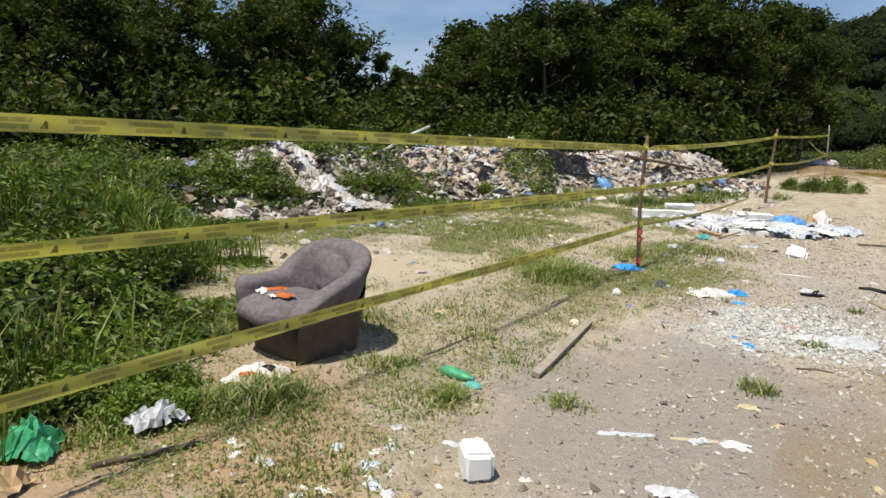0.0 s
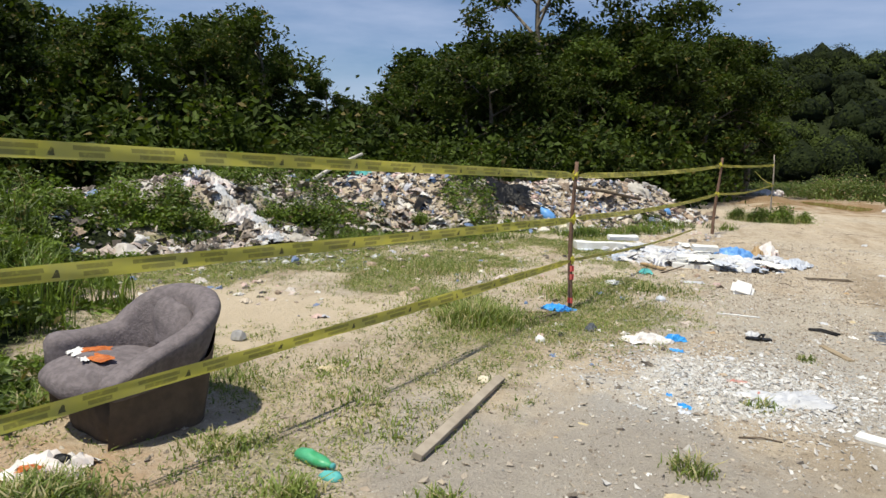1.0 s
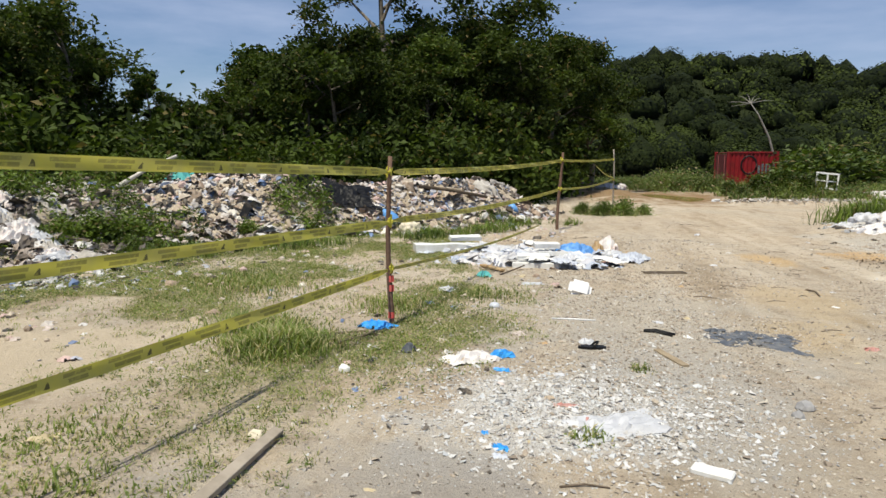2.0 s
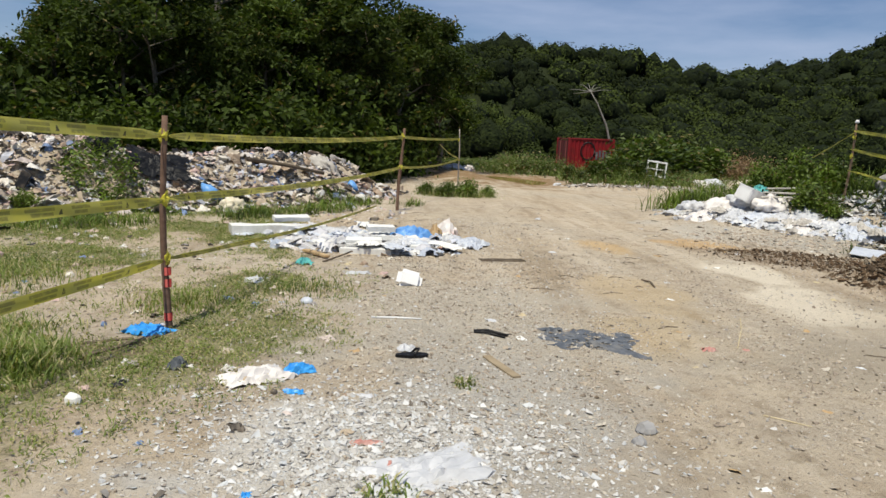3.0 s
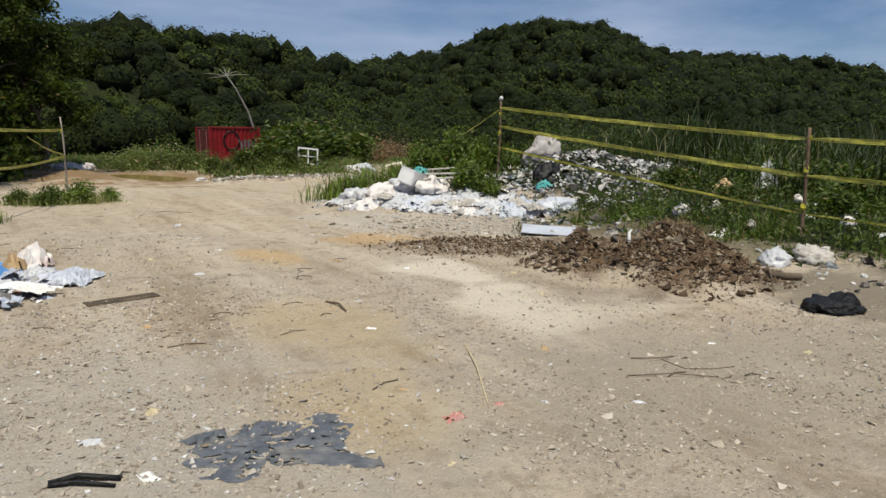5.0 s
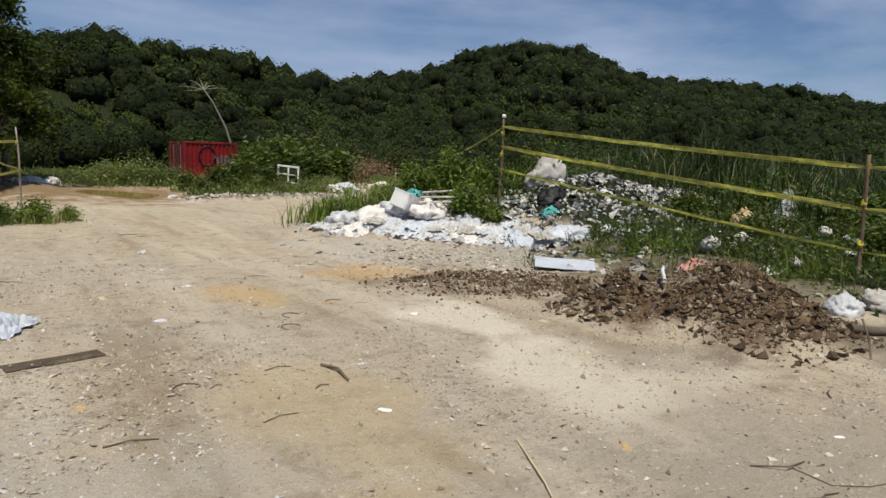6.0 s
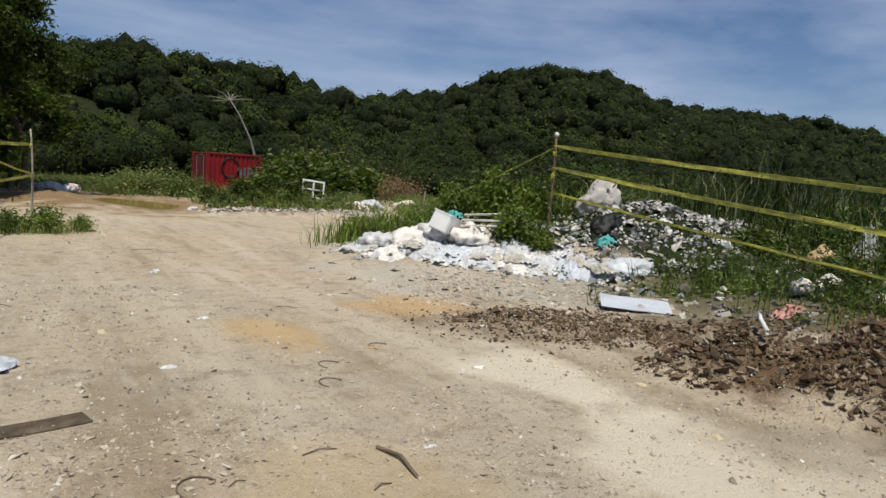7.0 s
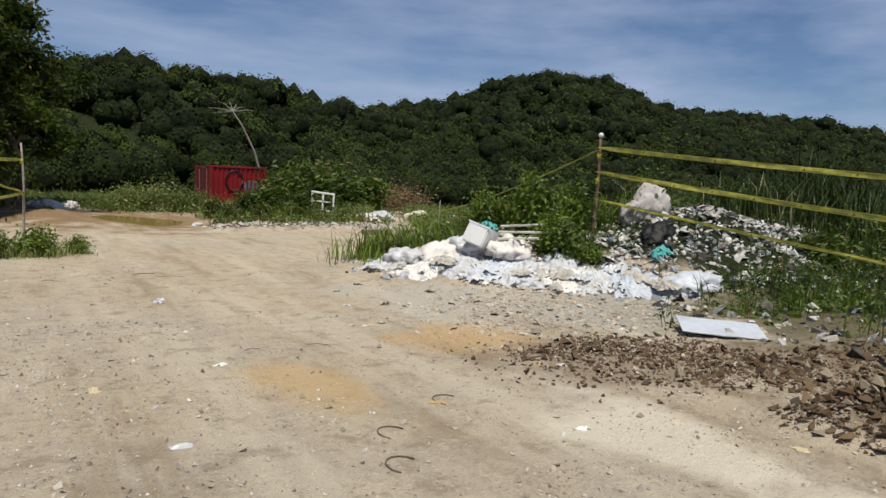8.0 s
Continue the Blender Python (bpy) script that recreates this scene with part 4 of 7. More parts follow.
# small variants that the heaps share
def variant_meshes():
    out = []
    for s in range(5):
        bm = sheet_bm(1.0, 0.75, 0.42, 40 + s, 5, 0.35, 0.3)
        out.append(bm)
    for s in range(4):
        out.append(lump_bm(0.9, 0.7, 0.5, 50 + s, 1, 0.3))
    for s in range(3):
        bm = box_bm(1.0, 0.5 + 0.15 * s, 0.12 + 0.14 * s, 0.02)
        for v in bm.verts:
            v.co += Vector((0.05, 0.05, 0.04)) * noise.noise(v.co * 4 + Vector((s, 0, 0)))
        out.append(bm)
    for s in range(3):
        bm = bmesh.new()
        r = bmesh.ops.create_cone(bm, cap_ends=False, segments=5, radius1=0.5, radius2=0.35, depth=0.5)
        tip = bm.verts.new((0.05, 0.02, 0.42))
        ring = sorted((v for v in bm.verts if v is not tip and v.co.z > 0), key=lambda v: math.atan2(v.co.y, v.co.x))
        for k in range(5):
            bm.faces.new((ring[k], ring[(k + 1) % 5], tip))
        for v in bm.verts:
            v.co = Vector((v.co.x, v.co.y * 0.75, v.co.z * 0.6)) * (1 + 0.3 * noise.noise(v.co * 3 + Vector((s * 5, 0, 0))))
        out.append(bm)
    meshes = []
    for k, bm in enumerate(out):
        bmesh.ops.triangulate(bm, faces=bm.faces[:])
        me = bpy.data.meshes.new("refuse_piece")
        bm.to_mesh(me)
        bm.free()
        meshes.append(me)
    return meshes


VARIANTS = variant_meshes()


def arrays_of(me):
    v = np.empty(len(me.vertices) * 3, np.float32)
    me.vertices.foreach_get("co", v)
    f = np.empty(len(me.polygons) * 3, np.int32)
    me.polygons.foreach_get("vertices", f)
    return v.reshape(-1, 3).astype(float), f.reshape(-1, 3)


VAR_NP = [arrays_of(me) for me in VARIANTS]


def turn_np(rng, tilt):
    return np.array(Euler((rng.normal() * tilt, rng.normal() * tilt, rng.uniform(0, 6.28))).to_matrix())


def scatter_pieces(rng, x, y, size, tilt=0.5, kinds=None, lift=0.0, squash=1.0):
    """Joined refuse pieces at the given places."""
    z = land(x, y)
    items = []
    for px, py, pz, s in zip(x, y, z, size):
        v, f = VAR_NP[rng.choice(kinds) if kinds else (rng.randint(5) if rng.rand() < 0.82 else rng.randint(5, 12))]
        items.append((v * (s, s, s * squash) @ turn_np(rng, tilt).T + (px, py, pz + lift - 0.04 * s), f))
    return join_np(items)


def chips_np(rng, x, y, size, flat=0.5, lift=0.0):
    """Small angular stones or flakes, six corners each, half sunk in the ground."""
    n = len(x)
    a = rng.uniform(0, 6.28, n)
    L, w = size * rng.uniform(0.7, 1.3, n), size * rng.uniform(0.4, 0.9, n)
    h = np.minimum(L, w) * flat * rng.uniform(0.5, 1.2, n)
    c, k, o = np.cos(a), np.sin(a), np.zeros(n)
    base = np.stack([x, y, land(x, y) + h * 0.3 + lift], 1)
    u, v = np.stack([c * L, k * L, o], 1) * 0.5, np.stack([-k * w, c * w, o], 1) * 0.5
    up = np.stack([rng.normal(0, 0.25, n) * L, rng.normal(0, 0.25, n) * L, h], 1)
    j = lambda s: base + rng.normal(size=(n, 3)) * (0.1, 0.1, 0.12) * L[:, None] + s
    pts = np.stack([j(u), j(v), j(-u), j(-v), j(up), j(-up * 0.7)], 1).reshape(-1, 3)
    f = np.array(((0, 1, 4), (1, 2, 4), (2, 3, 4), (3, 0, 4), (1, 0, 5), (2, 1, 5), (3, 2, 5), (0, 3, 5)))
    return pts, (np.arange(n)[:, None, None] * 6 + f).reshape(-1, 3)


M_GRIT_S = pieces("grey_grit", ((0.40, 0.38, 0.355), (0.50, 0.48, 0.46), (0.27, 0.245, 0.22), (0.36, 0.32, 0.275), (0.15, 0.13, 0.11), (0.45, 0.405, 0.35), (0.60, 0.585, 0.57), (0.23, 0.185, 0.14), (0.33, 0.30, 0.265)), by_object=False, rough=0.9, soil=0.45)
M_PALE_S = pieces("pale_refuse_loose", ((0.48, 0.455, 0.43), (0.38, 0.335, 0.30), (0.58, 0.57, 0.56), (0.30, 0.25, 0.21), (0.46, 0.385, 0.35), (0.12, 0.10, 0.085), (0.07, 0.06, 0.055)), by_object=False, soil=0.45)


def pale_spill(x, y):
    """Where pale cloth and film spill over the weedy end of the bank, 0..1."""
    run = np.exp(-((y - 10.55 + 0.2 * (x + 6.6)) / 0.36) ** 2) * smooth01(x, -9.0, -8.2) * (1 - smooth01(x, -6.7, -6.1))
    foot = np.exp(-((x + 7.5 - 0.4 * (y - 8.1)) / 0.3) ** 2) * smooth01(y, 7.7, 8.3) * (1 - smooth01(y, 10.2, 10.8))
    return np.clip(run + 0.8 * foot + blob(x, y, -8.95, 10.1, 0.75, 0.7, 0.9) + blob(x, y, -7.55, 11.9, 0.6, 0.5, 0.9), 0, 1)


def refuse_bank():
    """The long bank of mixed refuse: near pieces as parts, the rest joined."""
    rng = np.random.RandomState(77)
    n = 52000
    x, y = rng.uniform(-13, 2.5, n), rng.uniform(7.2, 24, n)
    d = beyond(FOOT_L, x, y, 1)
    clear = vnoise(x, y, 1.25)
    keep = (d > -0.5 + 0.6 * vnoise(x, y, 0.8)) & (d < 2.9) & (rng.rand(n) < np.interp(d, (-0.5, 0.0, 0.5, 2.3, 2.9), (0.12, 0.4, 1.0, 1.0, 0.4)))
    # weedy gaps towards the near end, bare soil in places
    keep &= (y > 12.4) | (rng.rand(n) < 0.22)
    keep &= ~((y < 12.5) & (clear > 0.62)) & ~((y >= 12.5) & (clear > 0.82))
    x, y, d = x[keep][:12500], y[keep][:12500], d[keep][:12500]
    size = np.clip(np.exp(rng.normal(-2.3, 0.5, len(x))), 0.05, 0.4)
    bank = empty("refuse_bank", pose(-4, 14, 0), "long bank of mixed household refuse, faded plastic and paper", "refuse heap")
    near = (size > 0.17) & (d < 2.4)
    idx = np.where(near)[0][:290]
    for i in idx:
        me = VARIANTS[rng.randint(5) if rng.rand() < 0.82 else rng.randint(5, 12)]
        if not me.materials:
            me.materials.append(M_RUBBISH)
        ob = new("refuse_piece", me)
        ob.parent = bank
        s = size[i] * 1.05
        q = Euler((rng.normal() * 0.6, rng.normal() * 0.6, rng.uniform(0, 6.28)))
        ob.matrix_parent_inverse = bank.matrix_basis.inverted()
        ob.matrix_basis = Matrix.LocRotScale((x[i], y[i], ground_z(x[i], y[i])), q, (s, s, s))
    rest_of = np.ones(len(x), bool)
    rest_of[idx] = False
    v, f = scatter_pieces(rng, x[rest_of], y[rest_of], size[rest_of], 0.6)
    me = mesh_np("small_refuse", v - (-4, 14, 0), f)
    ob = put("small_refuse", me, M_RUBBISH_S, bank)
    ob["kind"] = "stuff"


def litter_field():
    rng = np.random.RandomState(91)
    # pale scraps among the grass and along the bank's foot
    n = 4600
    x, y = rng.uniform(-8, 1.2, n), rng.uniform(6.0, 18, n)
    d = beyond(FOOT_L, x, y, 1)
    keep = (d < 0.2) & (d > -7) & (rng.rand(n) < np.interp(d, (-7, -3, -0.5, 0.2), (0.12, 0.35, 0.8, 0.9))) & (x < 0.4) & (vnoise(x, y, 1.4) > 0.36)
    x, y = x[keep], y[keep]
    v, f = scatter_pieces(rng, x, y, np.clip(np.exp(rng.normal(-2.85, 0.5, len(x))), 0.02, 0.22), 0.25)
    tagged(put("scattered_litter", mesh_np("scattered_litter", v, f), M_RUBBISH_S), "faded scraps of plastic and paper scattered in the grass", "litter", kind="stuff")
    # pale refuse spilling over the weeds at the near end of the bank
    n = 7800
    x, y = rng.uniform(-11, -4.5, n), rng.uniform(7.2, 15.5, n)
    d = beyond(FOOT_L, x, y, 1)
    p = 0.55 * np.exp(-((d - 0.1) / 0.3) ** 2) + 0.85 * pale_spill(x, y) + 0.06 * (d > 0) * (d < 3)
    keep = rng.rand(n) < p * (0.25 + 0.9 * vnoise(x, y, 0.7))
    x, y = x[keep], y[keep]
    v, f = scatter_pieces(rng, x, y, np.clip(np.exp(rng.normal(-2.25, 0.5, len(x))), 0.05, 0.5), 0.55, [0, 1, 2, 3, 4], lift=0.1)
    tagged(put("spilled_refuse", mesh_np("spilled_refuse", v, f), M_PALE_S), "pale cloth and plastic spilling down the weedy bank", "refuse", kind="stuff")
    n = 900
    x, y = rng.normal(-6.1, 0.75, n), rng.normal(9.4, 0.45, n)
    v, f = scatter_pieces(rng, x, y, np.clip(np.exp(rng.normal(-2.9, 0.5, n)), 0.02, 0.2), 0.5)
    tagged(put("burnt_debris", mesh_np("burnt_debris", v, f), M_GREY_S), "charred grey and pale debris on burnt ground", "debris", kind="stuff")
    # white plastic and foam scraps of the dumped pile
    n = 520
    x, y = -0.1 + 1.5 * np.tanh(rng.normal(0, 0.6, n)), 12.9 + 1.2 * np.tanh(rng.normal(0, 0.6, n))
    v, f = scatter_pieces(rng, x, y, np.clip(np.exp(rng.normal(-1.75, 0.45, n)), 0.05, 0.4), 0.3)
    tagged(put("white_scraps", mesh_np("white_scraps", v, f), M_WHITE_S), "white plastic film and foam scraps dumped on the ground", "litter", kind="stuff")
    # crushed white rubble by the path
    n = 9500
    x, y = rng.normal(0.6, 0.55, n), rng.normal(6.15, 0.42, n)
    x2, y2 = rng.uniform(-0.9, 2.6, 2200), rng.uniform(5.0, 10.5, 2200)
    s = np.concatenate([np.clip(np.exp(rng.normal(-4.1, 0.55, n)), 0.008, 0.05), np.clip(np.exp(rng.normal(-4.2, 0.5, 2200)), 0.008, 0.04)])
    v, f = chips_np(rng, np.concatenate([x, x2]), np.concatenate([y, y2]), s, 0.4)
    tagged(put("white_rubble", mesh_np("white_rubble", v, f), M_CHIP_S), "crushed white plaster and foam rubble on the gravel", "rubble", kind="stuff")
    # grey and pale refuse under the weeds on the far side of the clearing
    n = 34000
    x, y = rng.uniform(6, 19, n), rng.uniform(4, 21, n)
    d = beyond(FOOT_R, x, y, 1)
    heap = blob(x, y, 9.0, 17.9, 1.4, 1.3, 0.9) + blob(x, y, 11.4, 16.5, 1.9, 1.1, 1.2) + blob(x, y, 14.0, 17.0, 1.9, 1.0, 0.9)
    p = 0.03 * (d > -0.3) + 0.10 * np.exp(-((d - 0.3) / 0.8) ** 2) + heap + blob(x, y, 9.6, 14.0, 1.3, 1.3, 0.12)
    keep = (rng.rand(n) < p) & (d > -0.6)
    x, y = x[keep], y[keep]
    v, f = scatter_pieces(rng, x, y, np.clip(np.exp(rng.normal(-2.5, 0.5, len(x))), 0.04, 0.45), 0.7)
    tagged(put("grey_refuse", mesh_np("grey_refuse", v, f), M_GREY_S), "grey and silvery refuse piled among the weeds", "refuse", kind="stuff")
    n = 260
    f = rng.rand(n)
    x, y = 7.1 + 2.7 * f + rng.normal(0, 0.38, n), 18.9 - 3.3 * f + rng.normal(0, 0.38, n)
    v, f2 = scatter_pieces(rng, x, y, np.clip(np.exp(rng.normal(-2.3, 0.45, n)), 0.05, 0.3), 0.4, [0, 1, 2, 3, 4], lift=0.02)
    tagged(put("heap_scraps", mesh_np("heap_scraps", v, f2), M_WHITE_S), "white and bluish plastic scraps heaped at the foot of the weeds", "litter", kind="stuff")
    n = 1700
    x, y = rng.normal(7.7, 0.9, n), rng.normal(15.6, 1.1, n)
    v, f2 = scatter_pieces(rng, x, y, np.clip(np.exp(rng.normal(-3.1, 0.5, n)), 0.015, 0.14), 0.3, [0, 1, 2, 12, 13, 14])
    tagged(put("grey_chips", mesh_np("grey_chips", v, f2), M_STONE_S), "grey stone chips and scraps spread before the heap", "rubble", kind="stuff")
    # gravel and grit over the whole track
    n = 52000
    x, y = rng.uniform(-3.5, 8.5, n), rng.uniform(0.8, 22, n)
    near = rng.rand(n) < np.interp(y, (0, 8, 14, 24), (1, 1, 0.6, 0.25))
    dl, dr = beyond(FOOT_L, x, y, 1), beyond(FOOT_R, x, y, 1)
    streak = np.hypot((x - 5.2) / 0.8, (y - 10.9) / 2.4) < 1.0
    keep = near & (dl < 0) & (dr < 0.8) & ~(streak & (rng.rand(n) < 0.8)) & (rng.rand(n) < 0.22 + 0.9 * smooth01(vnoise(x, y, 1.1) * 0.6 + vnoise(x, y, 3.3) * 0.5, 0.4, 0.75))
    x, y = x[keep], y[keep]
    v, f = chips_np(rng, x, y, np.clip(np.exp(rng.normal(-4.2, 0.55, len(x))), 0.008, 0.06), 0.42)
    tagged(put("gravel", mesh_np("gravel", v, f, False), M_STONE_S), "loose gravel and pebbles strewn over the track", "gravel", kind="stuff")
    # coarser pebbles pressed into the middle of the track
    n = 34000
    x, y = rng.uniform(0.2, 7.2, n), rng.uniform(5.2, 11.8, n)
    keep = (beyond(FOOT_R, x, y, 1) < 0.3) & (rng.rand(n) < 0.15 + 0.85 * smooth01(vnoise(x, y, 1.4) * 0.6 + vnoise(x, y, 0.5) * 0.4, 0.38, 0.62))
    keep &= ~((np.hypot((x - 5.2) / 0.8, (y - 10.9) / 2.4) < 1.0) & (rng.rand(n) < 0.75))
    worn = np.minimum(np.abs(x - 3.1 - 0.2 * (y - 9.0)), np.abs(x - 5.0 - 0.2 * (y - 10.3)))
    keep &= rng.rand(n) < 0.12 + 0.88 * smooth01(worn + 0.5 * (vnoise(x, y, 0.6) - 0.5), 0.15, 0.6)
    x, y = x[keep], y[keep]
    v, f = chips_np(rng, x, y, np.clip(np.exp(rng.normal(-4.05, 0.42, len(x))), 0.01, 0.05), 0.4)
    tagged(put("pebbles", mesh_np("pebbles", v, f, False), M_STONE_S), "coarse brown pebbles pressed into the track", "gravel", kind="stuff")
    # fine grit, thickest beside the track
    n = 90000
    x, y = rng.uniform(-2.6, 8.0, n), 0.8 + 15.5 * rng.rand(n) ** 1.35
    dl, dr = beyond(FOOT_L, x, y, 1), beyond(FOOT_R, x, y, 1)
    side = np.exp(-((x - 0.6 - 0.12 * (y - 4)) / 1.5) ** 2) + 0.25 + 0.5 * np.exp(-((x - 6.5) / 1.5) ** 2) * (y > 7)
    keep = (dl < -0.1) & (dr < 0.4) & (rng.rand(n) < side * (0.25 + 0.9 * smooth01(vnoise(x, y, 0.8) * 0.6 + vnoise(x, y, 0.3) * 0.5, 0.35, 0.75)))
    x, y = x[keep], y[keep]
    v, f = chips_np(rng, x, y, np.clip(np.exp(rng.normal(-4.4, 0.5, len(x))), 0.006, 0.05), 0.6)
    tagged(put("grit", mesh_np("grit", v, f), M_GRIT_S), "fine grey and white grit strewn beside the track", "grit", kind="stuff")
    # rubble along the worn bund at the far edge
    n = 1500
    x = rng.uniform(6.5, 13.2, n)
    y = 29.8 + 0.12 * (x - 6) + rng.normal(0, 0.35, n)
    v, f = chips_np(rng, x, y, np.clip(np.exp(rng.normal(-2.6, 0.5, n)), 0.03, 0.28), 0.6)
    tagged(put("bund_rubble", mesh_np("bund_rubble", v, f), M_GRIT_S), "pale rubble along the far edge of the clearing", "rubble", kind="stuff")
    # chips and splinters on the tipped soil
    n = 26000
    x, y = rng.uniform(4.8, 9.5, n), rng.uniform(9.0, 15.0, n)
    edge = 0.5 * (vnoise(x, y, 0.45) - 0.5)
    inside = lambda cx, cy, rx, ry: np.hypot((x - cx) / rx, (y - cy) / ry) + edge < 1.0
    keep = inside(6.65, 11.2, 0.62, 0.6) | inside(7.4, 10.2, 1.0, 0.92) | (inside(6.7, 13.35, 1.35, 0.9) & (rng.rand(n) < 0.33)) | (inside(8.0, 12.1, 1.1, 0.7) & (rng.rand(n) < 0.35))
    x, y = x[keep], y[keep]
    v, f = chips_np(rng, x, y, np.clip(np.exp(rng.normal(-3.55, 0.55, len(x))), 0.012, 0.12), 0.6)
    tagged(put("soil_crumbs", mesh_np("soil_crumbs", v, f), M_CLOD_S), "brown crumbs and splinters of tipped soil", "soil", kind="stuff")
    # clods and roots of the tipped soil
    xs, ys, ss = [], [], []
    for cx, cy, rx, ry, k, top in ((6.65, 11.2, 0.5, 0.45, 3000, 0.1), (7.35, 10.2, 0.7, 0.8, 6000, 0.11), (6.5, 13.3, 1.25, 0.85, 1500, 0.05), (7.5, 12.6, 0.9, 0.6, 1500, 0.1), (8.9, 12.3, 0.8, 0.6, 400, 0.09), (8.3, 11.4, 0.6, 0.6, 900, 0.12)):
        xs.append(np.clip(rng.normal(cx, rx * 0.5, k), cx - 1.2 * rx, cx + 1.2 * rx))
        ys.append(np.clip(rng.normal(cy, ry * 0.5, k), cy - 1.2 * ry, cy + 1.2 * ry))
        ss.append(np.clip(np.exp(rng.normal(-3.75, 0.6, k)), 0.012, top))
    x, y, s = np.concatenate(xs), np.concatenate(ys), np.concatenate(ss)
    v, f = chips_np(rng, x, y, s, 0.7)
    tagged(put("soil_clods", mesh_np("soil_clods", v, f), M_CLOD_S), "heaps of turned brown soil clods mixed with roots", "soil heap", kind="stuff")


refuse_bank()
litter_field()


# ---- grass and weeds ----
def blades_np(rng, x, y, height, width, lean=0.5, z=None):
    """Bent two-segment blades."""
    n = len(x)
    z = land(x, y) if z is None else z
    a = rng.uniform(0, 6.28, n)
    b = a + rng.uniform(-0.6, 0.6, n) + 1.57
    out = height * rng.uniform(0.15, 1.0, n) * lean
    d = np.stack([np.cos(a), np.sin(a), np.zeros(n)], 1)
    s = np.stack([np.cos(b), np.sin(b), np.zeros(n)], 1) * (width * rng.uniform(0.6, 1.3, n))[:, None]
    p0 = np.stack([x, y, z - 0.01], 1)
    up = np.array((0, 0, 1.0))
    p1 = p0 + d * (out * 0.35)[:, None] + up * (height * 0.6)[:, None]
    p2 = p0 + d * out[:, None] + up * (height * rng.uniform(0.75, 1.0, n))[:, None]
    v = np.stack([p0 - s * 0.4, p0 + s * 0.4, p1 + s * 0.5, p1 - s * 0.5, p2 + s * 0.08, p2 - s * 0.08], 1).reshape(-1, 3)
    k = np.arange(n)[:, None] * 6
    f = np.concatenate([k + (0, 1, 2, 3), k + (3, 2, 4, 5)], 0)
    return v, f


def tufts(rng, x, y, per, radius):
    """Repeats each place with a small spread."""
    X, Y = np.repeat(x, per), np.repeat(y, per)
    r, a = radius * np.sqrt(rng.rand(len(X))), rng.uniform(0, 6.28, len(X))
    return X + r * np.cos(a), Y + r * np.sin(a)


def grass_field():
    rng = np.random.RandomState(303)
    parts_ = []
    n = 34000
    x, y = rng.uniform(-8, 0.9, n), rng.uniform(1.5, 18.5, n)
    d = beyond(FOOT_L, x, y, 1)
    keep = (rng.rand(n) < grass_density(x, y)) & (d < 0.4)
    x, y = x[keep], y[keep]
    X, Y = tufts(rng, x, y, 9, 0.07)
    parts_.append(blades_np(rng, X, Y, rng.uniform(0.015, 0.06, len(X)), 0.006, 1.6))
    X, Y = tufts(rng, x, y, 8, 0.11)
    parts_.append(leaves_np(rng, np.stack([X, Y, land(X, Y) + rng.uniform(0.006, 0.04, len(X))], 1), 0.024, 0.25, 0.4))
    # lush tufts
    for cx, cy, r, k, h in ((-1.85, 7.05, 0.42, 2600, 0.24), (-2.3, 7.6, 0.5, 1500, 0.2), (-1.52, 3.3, 0.16, 260, 0.16), (-0.87, 3.58, 0.14, 160, 0.12), (0.2, 4.5, 0.12, 170, 0.16), (-1.9, 4.6, 0.3, 300, 0.1),
                            (2.1, 22.6, 0.6, 900, 0.4), (1.3, 22.2, 0.5, 500, 0.35), (0.62, 5.75, 0.12, 150, 0.1), (1.05, 7.1, 0.1, 90, 0.09), (-1.3, 8.9, 0.5, 1200, 0.14), (-3.4, 9.6, 0.9, 1800, 0.16), (-2.9, 4.5, 0.35, 420, 0.13), (-2.2, 3.6, 0.22, 300, 0.13), (-0.4, 9.6, 0.5, 700, 0.12), (-2.48, 2.72, 0.26, 1500, 0.2), (-2.66, 2.5, 0.2, 800, 0.2), (-2.9, 1.95, 0.2, 500, 0.14), (-3.62, 3.9, 0.22, 900, 0.26), (-3.8, 4.35, 0.3, 1000, 0.28), (-3.5, 3.5, 0.16, 500, 0.2), (-1.75, 2.1, 0.5, 1500, 0.08), (-1.6, 3.15, 0.35, 600, 0.07), (-1.5, 4.3, 0.5, 900, 0.07), (-2.3, 5.2, 0.5, 900, 0.07), (-1.3, 1.8, 0.3, 400, 0.07), (-2.1, 2.5, 0.25, 260, 0.07)):
        X, Y = rng.normal(cx, r * 0.6, k), rng.normal(cy, r * 0.6, k)
        fall = np.exp(-0.8 * ((X - cx) ** 2 + (Y - cy) ** 2) / (r * r))
        parts_.append(blades_np(rng, X, Y, rng.uniform(0.25, 1.0, k) * h * (0.25 + 0.75 * fall), 0.010, 1.1))
    v, f = join_np(parts_)
    tagged(put("ground_grass", mesh_np("ground_grass", v, f), M_GRASS), "short patchy grass, part green and part dry", "grass", kind="stuff")


